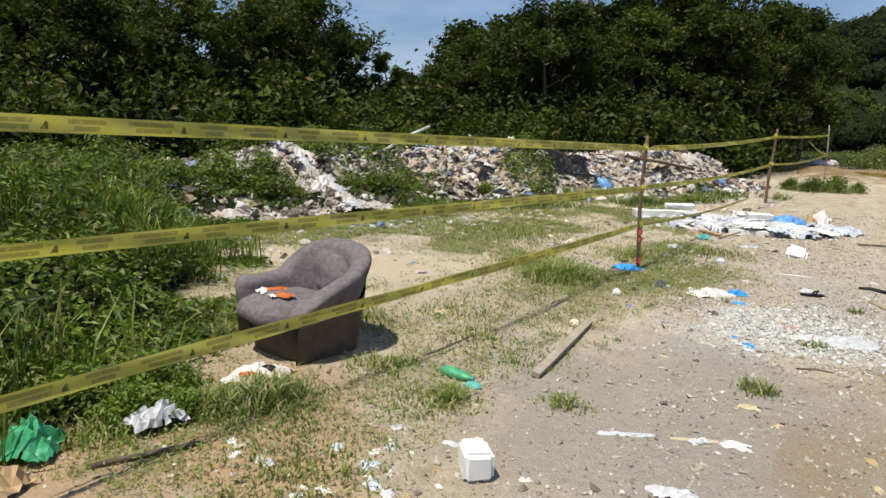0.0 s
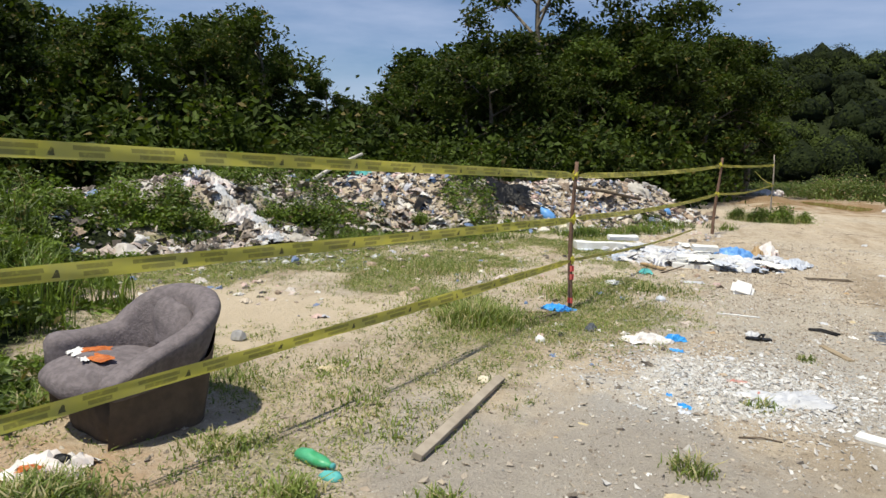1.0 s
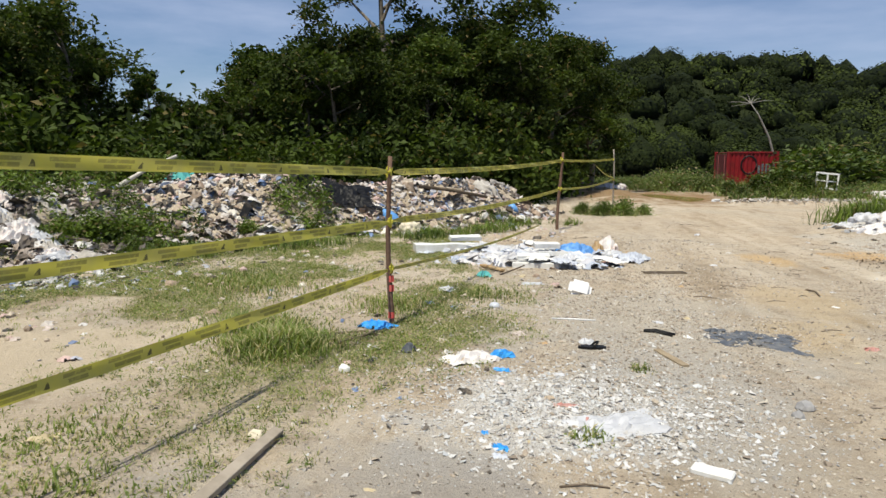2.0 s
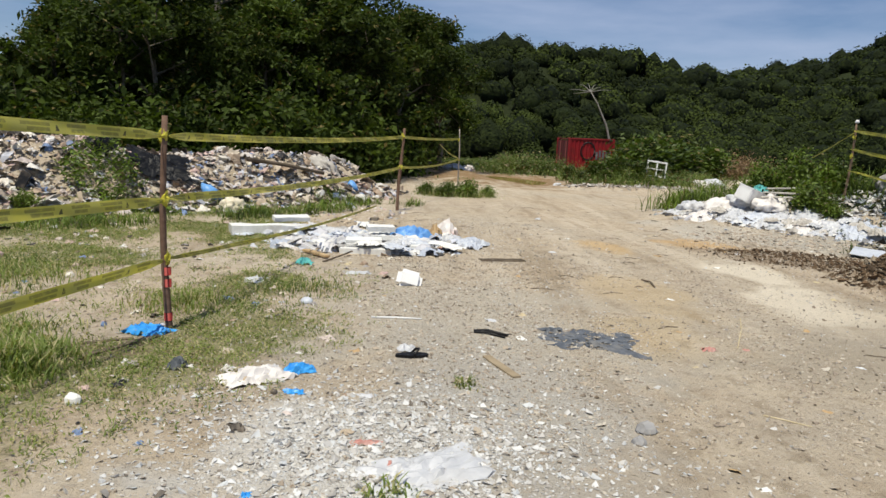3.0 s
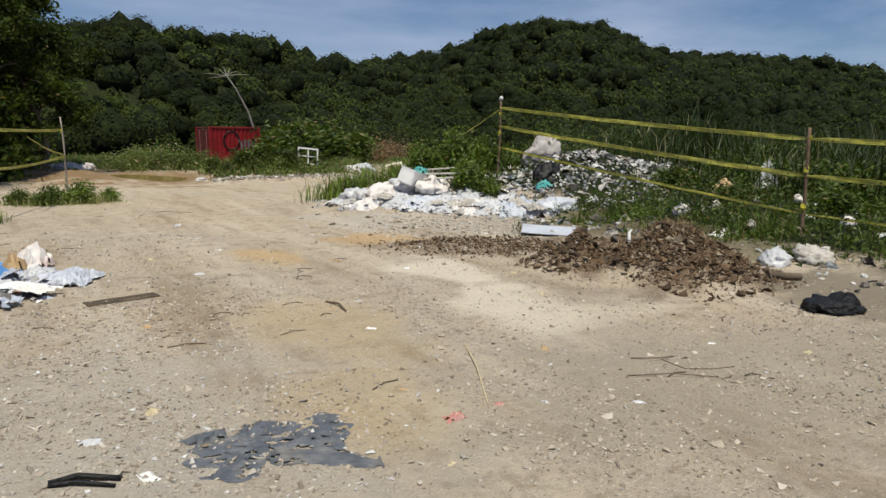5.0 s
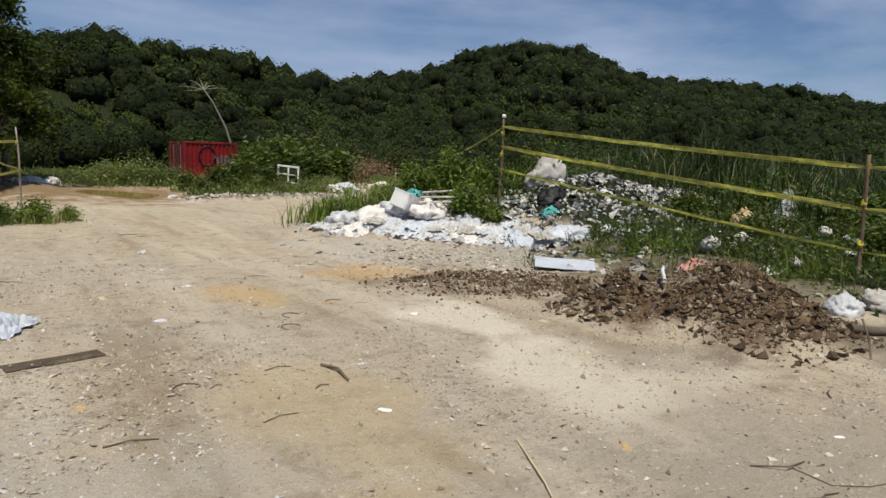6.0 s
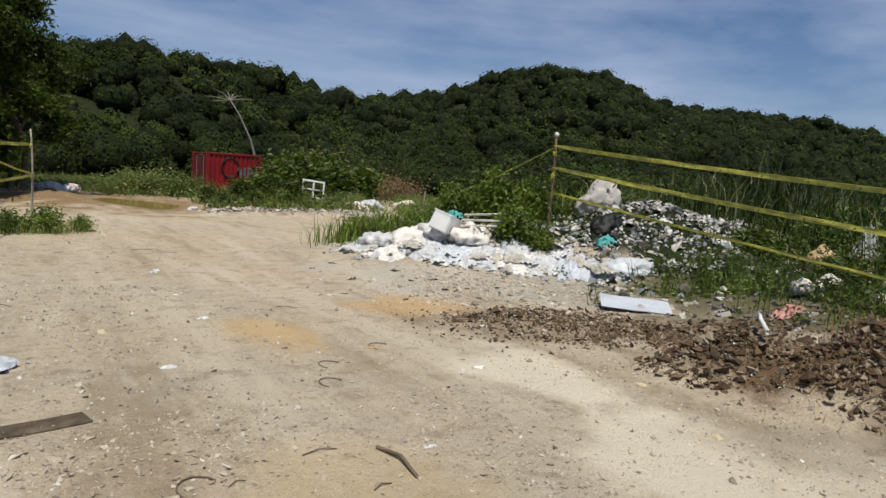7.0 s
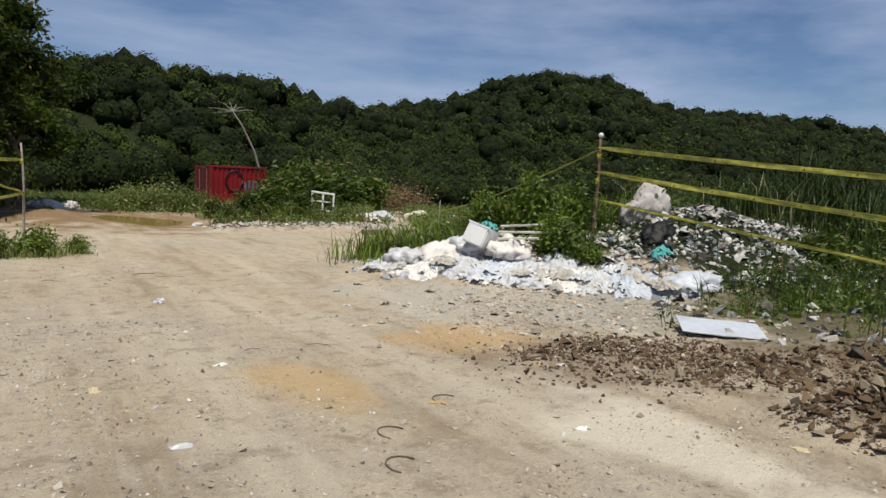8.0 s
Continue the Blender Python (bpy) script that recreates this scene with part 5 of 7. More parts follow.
def bank_weeds():
    """Dense broad-leaved weeds and long grass over the near slope and in the gaps of the refuse."""
    rng = np.random.RandomState(404)
    n = 42000
    x, y = rng.uniform(-14, -2.0, n), rng.uniform(-1.0, 16, n)
    d = beyond(FOOT_L, x, y, 1)
    gap = (vnoise(x, y, 1.25) > np.interp(y, (0, 7, 9, 12.5, 13, 16), (0.0, 0.1, 0.36, 0.42, 0.62, 0.7)))
    bare = (vnoise(x + 9, y + 3, 0.55) > np.interp(d, (-0.2, 0.4, 1.2, 3), (0.38, 0.62, 0.8, 0.95)) + 0.3 * smooth01(y, 6.0, 8.0))
    keep = (d > -0.25) & (d < 3.6) & gap & ~bare & (rng.rand(n) > 1.3 * pale_spill(x, y))
    x, y, d = x[keep], y[keep], d[keep]
    tall = (0.14 + 0.24 * smooth01(d, 0.2, 2.0)) * (0.12 + 2.0 * smooth01(vnoise(x, y, 0.5), 0.3, 0.85) * (0.35 + 0.65 * vnoise(x, y, 1.3)))
    z = land(x, y)
    pts, sizes = [], []
    for k in range(7):
        r = rng.normal(size=(len(x), 2)) * 0.08
        pts.append(np.stack([x + r[:, 0], y + r[:, 1], z + 0.02 + tall * rng.uniform(0.15, 1.0, len(x)) ** 0.7], 1))
    c = np.concatenate(pts)
    lv, lf = leaves_np(rng, c, 0.085, 0.35, 0.4)
    tagged(put("bank_weeds", mesh_np("bank_weeds", lv, lf), M_WEED), "dense bright green broad-leaved weeds covering the bank", "weeds", kind="stuff")
    pick = (rng.rand(len(x)) < 0.3 * smooth01(vnoise(x + 5, y, 1.6), 0.4, 0.75)) & (y < 8.6)
    X, Y = tufts(rng, x[pick], y[pick], 7, 0.1)
    v, f = blades_np(rng, X, Y, rng.uniform(0.2, 0.75, len(X)) * (0.6 + 0.5 * vnoise(X, Y, 1.2)), 0.013, 0.8)
    tagged(put("long_grass", mesh_np("long_grass", v, f), M_WEED), "long arching green grass on the weedy bank", "grass", kind="stuff")


def far_weeds():
    """Weeds and tall grass across the clearing and behind it."""
    rng = np.random.RandomState(505)
    # low weeds past the far foot
    n = 30000
    x, y = rng.uniform(6.3, 24, n), rng.uniform(2, 24, n)
    d = beyond(FOOT_R, x, y, 1)
    heap = blob(x, y, 8.9, 17.6, 1.3, 1.3, 1.0) + blob(x, y, 11.4, 16.5, 2.0, 1.2, 1.1) + blob(x, y, 14.0, 17.0, 1.9, 1.0, 0.9)
    p = smooth01(d, 0.0, 1.5) * (0.25 + 0.9 * smooth01(vnoise(x, y, 1.3), 0.3, 0.65)) * np.clip(1 - heap, 0, 1) + blob(x, y, 10.2, 13.9, 1.0, 1.0, 0.5)
    keep = rng.rand(n) < p
    x, y, d = x[keep], y[keep], d[keep]
    tall = (0.08 + 0.42 * smooth01(d, 0.4, 3.0)) * (0.2 + 1.6 * smooth01(vnoise(x, y, 0.7), 0.25, 0.85))
    z = land(x, y)
    c = np.concatenate([np.stack([x + rng.normal(size=len(x)) * 0.09, y + rng.normal(size=len(x)) * 0.09, z + 0.02 + tall * rng.uniform(0.1, 1, len(x))], 1) for _ in range(8)])
    lv, lf = leaves_np(rng, c, 0.078, 0.4, 0.42)
    X, Y = tufts(rng, x[::3], y[::3], 6, 0.12)
    bv, bf = blades_np(rng, X, Y, rng.uniform(0.1, 0.45, len(X)), 0.011, 0.9)
    v, f = join_np([(lv, lf), (bv, bf)])
    tagged(put("far_side_weeds", mesh_np("far_side_weeds", v, f), M_FAR_WEED), "green weeds overgrowing refuse on the far side", "weeds", kind="stuff")
    X, Y = np.concatenate([rng.normal(9.9, 0.45, 1300), rng.normal(7.7, 0.4, 900), rng.normal(10.6, 0.6, 700)]), np.concatenate([rng.normal(18.9, 0.5, 1300), rng.normal(20.3, 0.5, 900), rng.normal(18.6, 0.5, 700)])
    v, f = blades_np(rng, X, Y, rng.uniform(0.15, 0.7, len(X)), 0.02, 0.9)
    tagged(put("heap_grass", mesh_np("heap_grass", v, f), M_WEED), "tall green grass growing over the far heap", "grass", kind="stuff")
    X, Y = rng.normal(7.35, 0.42, 900), rng.normal(10.45, 0.36, 900)
    v, f = blades_np(rng, X, Y, rng.uniform(0.04, 0.14, 900), 0.008, 2.2)
    tagged(put("dry_roots", mesh_np("dry_roots", v, f), M_DRY), "dry brown roots and stalks mixed in the tipped soil", "roots", kind="stuff")
    # reed-like tall grass behind
    n = 5200
    x, y = rng.uniform(11, 45, n), rng.uniform(6, 48, n)
    d = beyond(FOOT_R, x, y, 1)
    a = np.degrees(np.arctan2(x - 1.5, y - 7))
    keep = (d > 5.0) & (rng.rand(n) < 0.3 + 0.9 * vnoise(x, y, 3.0)) & (a > 38)
    x, y = x[keep], y[keep]
    X, Y = tufts(rng, x, y, 22, 0.4)
    v, f = blades_np(rng, X, Y, rng.uniform(0.8, 1.9, len(X)) * (0.6 + 0.6 * vnoise(X, Y, 1.5)), 0.026, 0.6)
    tagged(put("tall_reed_grass", mesh_np("tall_reed_grass", v, f), M_REED), "tall dark green reed grass behind the fence line", "grass", kind="stuff")
    # scrub over the flat beyond the track
    n = 34000
    x, y = rng.uniform(-3, 30, n), rng.uniform(27, 50, n)
    track = np.abs(x - (12.6 + 0.5 * (y - 30))) < 1.1
    p = smooth01(vnoise(x, y, 3.1), 0.36, 0.58)
    p = np.maximum(p, 1.2 * np.exp(-(((x - 9.5) / 4.5) ** 2 + ((y - 40.8) / 1.6) ** 2)))
    p = np.maximum(p, 1.4 * np.exp(-(((x - 9.2) / 2.9) ** 2 + ((y - 32.8) / 2.0) ** 2)))
    p = np.maximum(p, 1.3 * np.exp(-(((x - 7.2) / 2.8) ** 2 + ((y - 41.0) / 1.5) ** 2)))
    p = p * (1 - smooth01(1.35 - np.hypot((x - 4.6) / 2.4, (y - 34.0) / 3.8), 0, 0.3)) * (1 - 0.95 * track)
    p = p * smooth01(y - np.interp(x, (-3, 1, 3, 6.5, 7, 11, 20), (27, 34.0, 37.0, 37.0, 30.2, 29.6, 28)), 0, 1.0)
    keep = (rng.rand(n) < p) & (beyond(FOOT_L, x, y, 1) < 3)
    x, y = x[keep], y[keep]
    tall = 0.2 + 0.75 * vnoise(x, y, 1.6) * vnoise(x + 3, y, 0.7)
    z = land(x, y)
    c = np.concatenate([np.stack([x + rng.normal(size=len(x)) * 0.15, y + rng.normal(size=len(x)) * 0.15, z + tall * rng.uniform(0.05, 0.9, len(x))], 1) for _ in range(4)])
    lv, lf = leaves_np(rng, c, 0.16, 0.5, 0.45)
    X, Y = tufts(rng, x, y, 3, 0.2)
    bv, bf = blades_np(rng, X, Y, rng.uniform(0.1, 0.75, len(X)) * (0.3 + vnoise(X, Y, 0.9)), 0.022, 1.1)
    v, f = join_np([(lv, lf), (bv, bf)])
    tagged(put("scrub", mesh_np("scrub", v, f), M_SCRUB), "rough green and straw-coloured scrub beyond the clearing", "scrub", kind="stuff")


M_FAR_WEED = foliage("far_weed_leaves", (0.005, 0.013, 0.003), (0.13, 0.195, 0.028), dry_share=0.08, patch=0.7, through=0.3)
M_REED = foliage("reed_blades", (0.005, 0.012, 0.003), (0.055, 0.085, 0.015), dry=(0.34, 0.31, 0.18), dry_share=0.04, patch=0.6, own=0.7)
M_SCRUB = foliage("scrub_leaves", (0.05, 0.085, 0.018), (0.19, 0.24, 0.06), dry=(0.22, 0.17, 0.09), dry_share=0.13, patch=0.5)
def foot_grass():
    rng = np.random.RandomState(313)
    n = 5200
    x, y = rng.uniform(-8, 1.5, n), rng.uniform(11, 19, n)
    d = beyond(FOOT_L, x, y, 1)
    keep = (d > -1.3) & (d < 0.5) & (rng.rand(n) < smooth01(vnoise(x, y, 1.1), 0.35, 0.6))
    X, Y = tufts(rng, x[keep], y[keep], 8, 0.1)
    v, f = blades_np(rng, X, Y, rng.uniform(0.05, 0.24, len(X)), 0.012, 1.3)
    tagged(put("foot_grass", mesh_np("foot_grass", v, f), M_WEED), "dark green grass along the foot of the refuse bank", "grass", kind="stuff")


foot_grass()
grass_field()
bank_weeds()
far_weeds()


def near_shrubs():
    k1, k2 = shrub_kind(61, 1.15, 1.25, 0.13, 2600, M_WEED), shrub_kind(62, 1.5, 1.0, 0.15, 2200, M_FAR_WEED)
    for x, y, s, q in ((9.15, 17.3, 0.66, 0.85), (9.5, 18.4, 0.75, 1.1), (10.1, 18.2, 0.65, 1.1), (9.4, 16.9, 0.36, 0.9), (8.9, 18.9, 0.6, 1.0)):
        plant_shrub(k1, x, y, 70 * x, s, "leafy green weed bush growing out of the refuse", "bushes on the far heap", q)
    for x, y, s, q in ((9.3, 20.8, 0.6, 0.6), (10.6, 20.8, 0.8, 0.8), (13.4, 15.6, 0.7, 0.6), (12.6, 13.6, 0.6, 0.6), (14.2, 12.2, 0.8, 0.7), (12.0, 11.2, 0.6, 0.7), (12.4, 8.6, 0.9, 0.6), (13.6, 9.8, 1.0, 0.7), (17.5, 15.8, 1.2, 0.8), (16.2, 13.2, 1.0, 0.7)):
        plant_shrub(k2, x, y, 40 * y, s, "green shrub among the weeds", "bushes on the far heap", q)
    k4 = shrub_kind(64, 1.7, 2.2, 0.13, 1700, M_DRY)
    for x, y, s in ((20.0, 48.6, 1.0), (21.6, 49.6, 1.3), (23.2, 50.2, 1.2), (25.0, 51.2, 1.3), (18.6, 48.0, 0.8)):
        plant_shrub(k4, x, y, 57 * x, s, "dry brown shrub before the woods", "dry shrubs before the woods", 0.9)
    k3 = shrub_kind(63, 0.95, 1.7, 0.11, 2000, M_SCRUB)
    for x, y, s in ((5.4, 40.2, 1.0), (6.5, 40.4, 1.15), (7.6, 40.0, 1.0), (6.0, 41.2, 1.2), (8.3, 40.6, 1.0), (7.1, 41.4, 1.2)):
        plant_shrub(k3, x, y, 57 * x, s, "straw and green scrub bush before a container", "scrub bushes beyond the puddle", 0.9)
    for x, y, s in ((-7.0, 11.7, 0.55), (-6.7, 12.1, 0.5), (-7.3, 11.3, 0.42), (-6.4, 11.75, 0.34), (-8.0, 9.4, 0.55), (-8.4, 9.9, 0.45), (-8.6, 9.0, 0.6), (-7.8, 9.9, 0.38), (-5.4, 13.7, 0.3)):
        plant_shrub(k1, x, y, 61 * x, s, "bright leafy weed bush on the refuse bank", "weed bushes on the bank", 0.85)
    for x, y, s in ((-2.95, 2.55, 0.22), (-2.75, 2.3, 0.22), (-3.2, 2.5, 0.34), (-2.95, 2.15, 0.28), (-3.3, 2.1, 0.36)):
        plant_shrub(k1, x, y, 90 * x, s, "low bright green weed clump on the sand", "weed clumps beside the chair", 0.8)
    for x, y, s in ((2.05, 22.5, 0.55), (1.45, 22.1, 0.48), (2.7, 22.9, 0.36), (0.9, 22.4, 0.4)):
        plant_shrub(k1, x, y, 50 * x, s, "low dark green weed bush beside a pole", "bushes at the end of the bank", 0.8)
    for x, y, s in ((9.6, 31.3, 0.5), (10.5, 31.3, 0.42), (8.5, 31.4, 0.55), (11.4, 31.6, 0.4), (7.5, 31.7, 0.5), (7.3, 33.0, 0.7), (8.7, 33.2, 0.8), (9.9, 33.4, 0.7), (11.2, 33.6, 0.6), (12.7, 40.6, 2.0), (13.8, 41.4, 2.4), (11.9, 40.0, 1.2), (16.4, 44, 2.3), (19, 46, 2.2), (14.8, 43, 2.6), (12.5, 42.2, 1.9), (13.4, 42.0, 2.4), (9.2, 32.3, 1.0), (10.3, 32.2, 0.9), (8.3, 32.4, 0.8), (11.2, 32.4, 0.8)):
        plant_shrub(k2, x, y, 33 * x, s, "bright green bush on the flat beyond the track", "bushes beyond the track", 0.75)


near_shrubs()


# ---- the armchair ----
M_PLUSH = plain("grey_plush", (0.19, 0.165, 0.175), (0.125, 0.108, 0.116), 26.0, 0.95, 0.6, 0.014, dirt=(0.10, 0.088, 0.092))
M_LINING = plain("brown_lining", (0.125, 0.092, 0.065), (0.085, 0.064, 0.048), 14.0, 0.85, 0.3, 0.01)
M_STAIN = plain("orange_pulp", (0.52, 0.15, 0.03), (0.38, 0.10, 0.025), 30.0, 0.5, 0.5, 0.01)


def armchair():
    chair = empty("armchair", pose(-2.93, 3.73, ground_z(-2.93, 3.73) - 0.03, -1.0, 2.0, -16.5) @ Matrix.Diagonal((0.97, 0.97, 1.06, 1)), "worn grey plush tub armchair, stained, abandoned on the sand", "armchair")
    # base: a tapered upholstered box with rounded corners
    rings, side = [], 28
    bm = bmesh.new()
    for z, k in ((0.0, 0.84), (0.05, 0.87), (0.16, 0.90), (0.27, 0.93)):
        ring = []
        for s in range(side):
            a = 2 * math.pi * s / side
            c, n = math.cos(a), math.sin(a)
            r = (abs(c) ** 5 + abs(n) ** 5) ** (-1 / 5)
            p = Vector((0.355 * k * r * c, 0.36 * k * r * n, z))
            ring.append(bm.verts.new(p + 0.012 * Vector((c, n, 0)) * noise.noise(p * 6)))
        rings.append(ring)
    for lo, hi in zip(rings, rings[1:]):
        for s in range(side):
            bm.faces.new((lo[s], lo[(s + 1) % side], hi[(s + 1) % side], hi[s]))
    bm.faces.new(rings[-1])
    bm.faces.new(rings[0][::-1])
    part("base", bm, M_LINING, chair, "brown lining fabric base", True)
    # seat cushion
    bm = bmesh.new()
    bmesh.ops.create_uvsphere(bm, u_segments=32, v_segments=18, radius=1.0)
    for v in bm.verts:
        c = v.co
        k = (abs(c.x) ** 3.2 + abs(c.y) ** 3.2) ** (-1 / 3.2) * math.hypot(c.x, c.y) if math.hypot(c.x, c.y) > 1e-4 else 1
        p = Vector((c.x * k * 0.31, c.y * k * 0.37, math.copysign(abs(c.z) ** 0.75, c.z) * 0.105))
        p.z += 0.012 * noise.noise(p * 7) + 0.02 * (1 - min(1.0, math.hypot(p.x / 0.3, (p.y + 0.1) / 0.35)))
        v.co = p + Vector((-0.01, -0.135, 0.325))
    part("seat_cushion", bm, M_PLUSH, chair, smooth=True)
    # wrap-round back and arms, swept along a U
    bm, rows, cols = bmesh.new(), [], 22
    n = 46
    for k in range(n + 1):
        f = k / n
        # plan of the U
        a = (f - 0.5) * 2
        if abs(a) > 0.62:
            s = (abs(a) - 0.62) / 0.38
            x, y = math.copysign(0.345 + 0.01 * s, -a) * 1.0, 0.08 - 0.46 * s
            out = Vector((math.copysign(1, -a), 0, 0))
        else:
            t = a / 0.62 * math.pi / 2
            x, y = -0.345 * math.sin(t), 0.08 + 0.25 * math.cos(t)
            out = Vector((-math.sin(t), math.cos(t), 0)).normalized()
        back = max(0.0, 1 - (abs(a) / 0.98) ** 1.7)
        right = smooth_step(-a)
        narrow = max(0.0, 1 - (abs(a) / 0.62) ** 2.6)
        top = right * (0.425 + 0.345 * back) + (1 - right) * (0.50 + 0.25 * narrow)
        thick = 0.09 + 0.025 * (1 - back)
        lean = 0.10 * back + 0.02
        endk = 1 - 0.75 * max(0.0, (abs(a) - 0.93) / 0.07) ** 2
        low = 0.29
        row = []
        for c in range(cols):
            q = 2 * math.pi * c / cols
            cx, cz = math.cos(q), math.sin(q)
            hgt = (top - low) / 2
            px = math.copysign(abs(cx) ** 0.8, cx) * thick * (0.72 + 0.38 * (cz > 0) * cz) * endk
            pz = low + hgt + math.copysign(abs(cz) ** 0.62, cz) * hgt * (0.6 + 0.4 * endk)
            rise = (pz - low) / (top - low)
            o = px + lean * rise ** 1.5 - 0.02
            p = Vector((x, y, 0)) + out * o + Vector((0, 0, pz))
            p += out * 0.016 * noise.noise(p * 5) + Vector((0, 0, 0.014 * noise.noise(p * 4 + Vector((3, 0, 0)))))
            row.append(bm.verts.new(p))
        rows.append(row)
    for a, b in zip(rows, rows[1:]):
        for c in range(cols):
            bm.faces.new((a[c], a[(c + 1) % cols], b[(c + 1) % cols], b[c]))
    bm.faces.new(rows[0])
    bm.faces.new(rows[-1][::-1])
    bmesh.ops.recalc_face_normals(bm, faces=bm.faces)
    part("backrest", bm, M_PLUSH, chair, smooth=True)
    # outer skirt of the tub below the arms
    bm, rings = bmesh.new(), []
    for level in range(6):
        ring = []
        for k in range(25):
            t = math.pi * k / 24
            end = k in (0, 24)
            z = 0.02 + (0.38 + 0.2 * math.sin(t) ** 2) * level / 5
            g = 0.9 + 0.13 * (z / 0.45)
            p = Vector((0.395 * g * math.copysign(min(1.0, abs(math.cos(t)) * 1.12), math.cos(t)), 0.05 + (0.0 if end else 0.375 * g * math.sin(t)) - (0.40 if end else 0), z))
            ring.append(bm.verts.new(p + 0.008 * Vector((noise.noise(p * 9), noise.noise(p * 8 + Vector((4, 0, 0))), 0))))
        rings.append(ring)
    for lo, hi in zip(rings, rings[1:]):
        for k in range(24):
            bm.faces.new((lo[k], lo[k + 1], hi[k + 1], hi[k]))
    part("outer_lining", bm, M_LINING, chair, "brown outer lining", True)
    # back cushion bulge
    bm = lump_bm(0.44, 0.16, 0.30, 3, 3, 0.08, 0.9)
    bmesh.ops.rotate(bm, cent=(0, 0, 0), matrix=Euler((radians(-14), 0, 0)).to_matrix(), verts=bm.verts)
    bmesh.ops.translate(bm, verts=bm.verts, vec=(0, 0.20, 0.40))
    part("back_cushion", bm, M_PLUSH, chair, smooth=True)
    x, y = -3.02, 3.47
    top = ground_z(-2.94, 3.79) + 0.435
    for i, (dx, dy, s, mat, name, lab) in enumerate(((0.10, 0.02, 0.15, M_STAIN, "orange_peel", "smeared orange fruit pulp on the seat"), (-0.06, 0.12, 0.17, M_STAIN, "orange_peel", "smeared orange fruit pulp on the seat"),
                                                     (-0.12, 0.05, 0.14, M_FOAM, "paper_scrap", "torn white paper scrap on the seat"), (0.04, -0.04, 0.07, M_FOAM, "paper_scrap", "torn white paper scrap on the seat"))):
        ob = part(name, sheet_bm(s, s * 0.6, 0.03, 70 + i, 6, 0.4), mat)
        ob.matrix_basis = pose(x + dx, y + dy, top + 0.005, 4, 0, 50 * i)
        tagged(ob, lab, "food scrap" if i < 2 else "paper")


def smooth_step(v):
    v = max(0.0, min(1.0, (v + 0.2) / 0.6))
    return v * v * (3 - 2 * v)


armchair()


# ---- the dumped white pile by the track ----
M_BLUE = plain("blue_plastic", (0.10, 0.28, 0.62), (0.16, 0.36, 0.70), 12.0, 0.4, 0.3, 0.01)
M_BRIGHT_BLUE = plain("bright_blue_plastic", (0.03, 0.25, 0.66), (0.05, 0.33, 0.74), 12.0, 0.4, 0.3, 0.01)
M_TEAL = plain("teal_cloth", (0.08, 0.36, 0.36), (0.12, 0.45, 0.43), 14.0, 0.7, 0.4, 0.01)
M_CARD = plain("cardboard", (0.40, 0.27, 0.14), (0.48, 0.35, 0.20), 9.0, 0.85, 0.3, 0.01)
M_FILM = plain("white_film", (0.57, 0.575, 0.60), (0.44, 0.45, 0.48), 10.0, 0.3, 0.5, 0.015, dirt=(0.5, 0.48, 0.45))
M_LILAC = plain("pale_blue_film", (0.46, 0.49, 0.57), (0.54, 0.57, 0.62), 10.0, 0.35, 0.5, 0.015)
M_BLACK = plain("black_plastic", (0.004, 0.004, 0.005), (0.009, 0.009, 0.010), 12.0, 0.5, 0.6, 0.02, dirt=(0.012, 0.011, 0.010))
M_GREY_FILM = plain("dark_grey_film", (0.075, 0.085, 0.10), (0.13, 0.14, 0.16), 14.0, 0.45, 0.6, 0.015, dirt=(0.28, 0.25, 0.2))
M_GREEN = plain("green_plastic", (0.04, 0.28, 0.11), (0.09, 0.40, 0.22), 12.0, 0.35, 0.4, 0.01)
M_RED = plain("red_plastic", (0.42, 0.17, 0.14), (0.50, 0.32, 0.28), 12.0, 0.5, 0.4, 0.01)
M_WOOD = plain("grey_wood", (0.28, 0.24, 0.19), (0.38, 0.33, 0.27), 7.0, 0.9, 0.4, 0.008)
M_DARKWOOD = plain("dark_damp_wood", (0.11, 0.085, 0.06), (0.17, 0.13, 0.095), 7.0, 0.9, 0.5, 0.01)
M_STRIP = plain("brown_strip", (0.33, 0.265, 0.18), (0.26, 0.205, 0.135), 14.0, 0.9, 0.5, 0.01)
M_DAMP = plain("damp_board", (0.055, 0.042, 0.03), (0.10, 0.075, 0.05), 16.0, 0.9, 0.8, 0.012, dirt=(0.25, 0.2, 0.14))
M_PAPER = plain("printed_paper", (0.70, 0.68, 0.66), (0.60, 0.52, 0.50), 7.0, 0.7, 0.3, 0.01, dirt=(0.35, 0.1, 0.08))
M_STRAW = plain("straw_stick", (0.46, 0.38, 0.24), (0.55, 0.47, 0.32), 12.0, 0.85, 0.3, 0.005)
M_WHITE_PLASTIC = plain("white_plastic", (0.80, 0.80, 0.80), (0.75, 0.75, 0.76), 6.0, 0.35, 0.1, 0.004, dirt=(0.62, 0.6, 0.56))
M_ROCK = plain("grey_rock", (0.26, 0.26, 0.27), (0.36, 0.35, 0.34), 14.0, 0.9, 0.6, 0.01)
M_YELLOW_FOAM = plain("yellowed_foam", (0.60, 0.53, 0.40), (0.68, 0.62, 0.50), 10.0, 0.9, 0.5, 0.02)

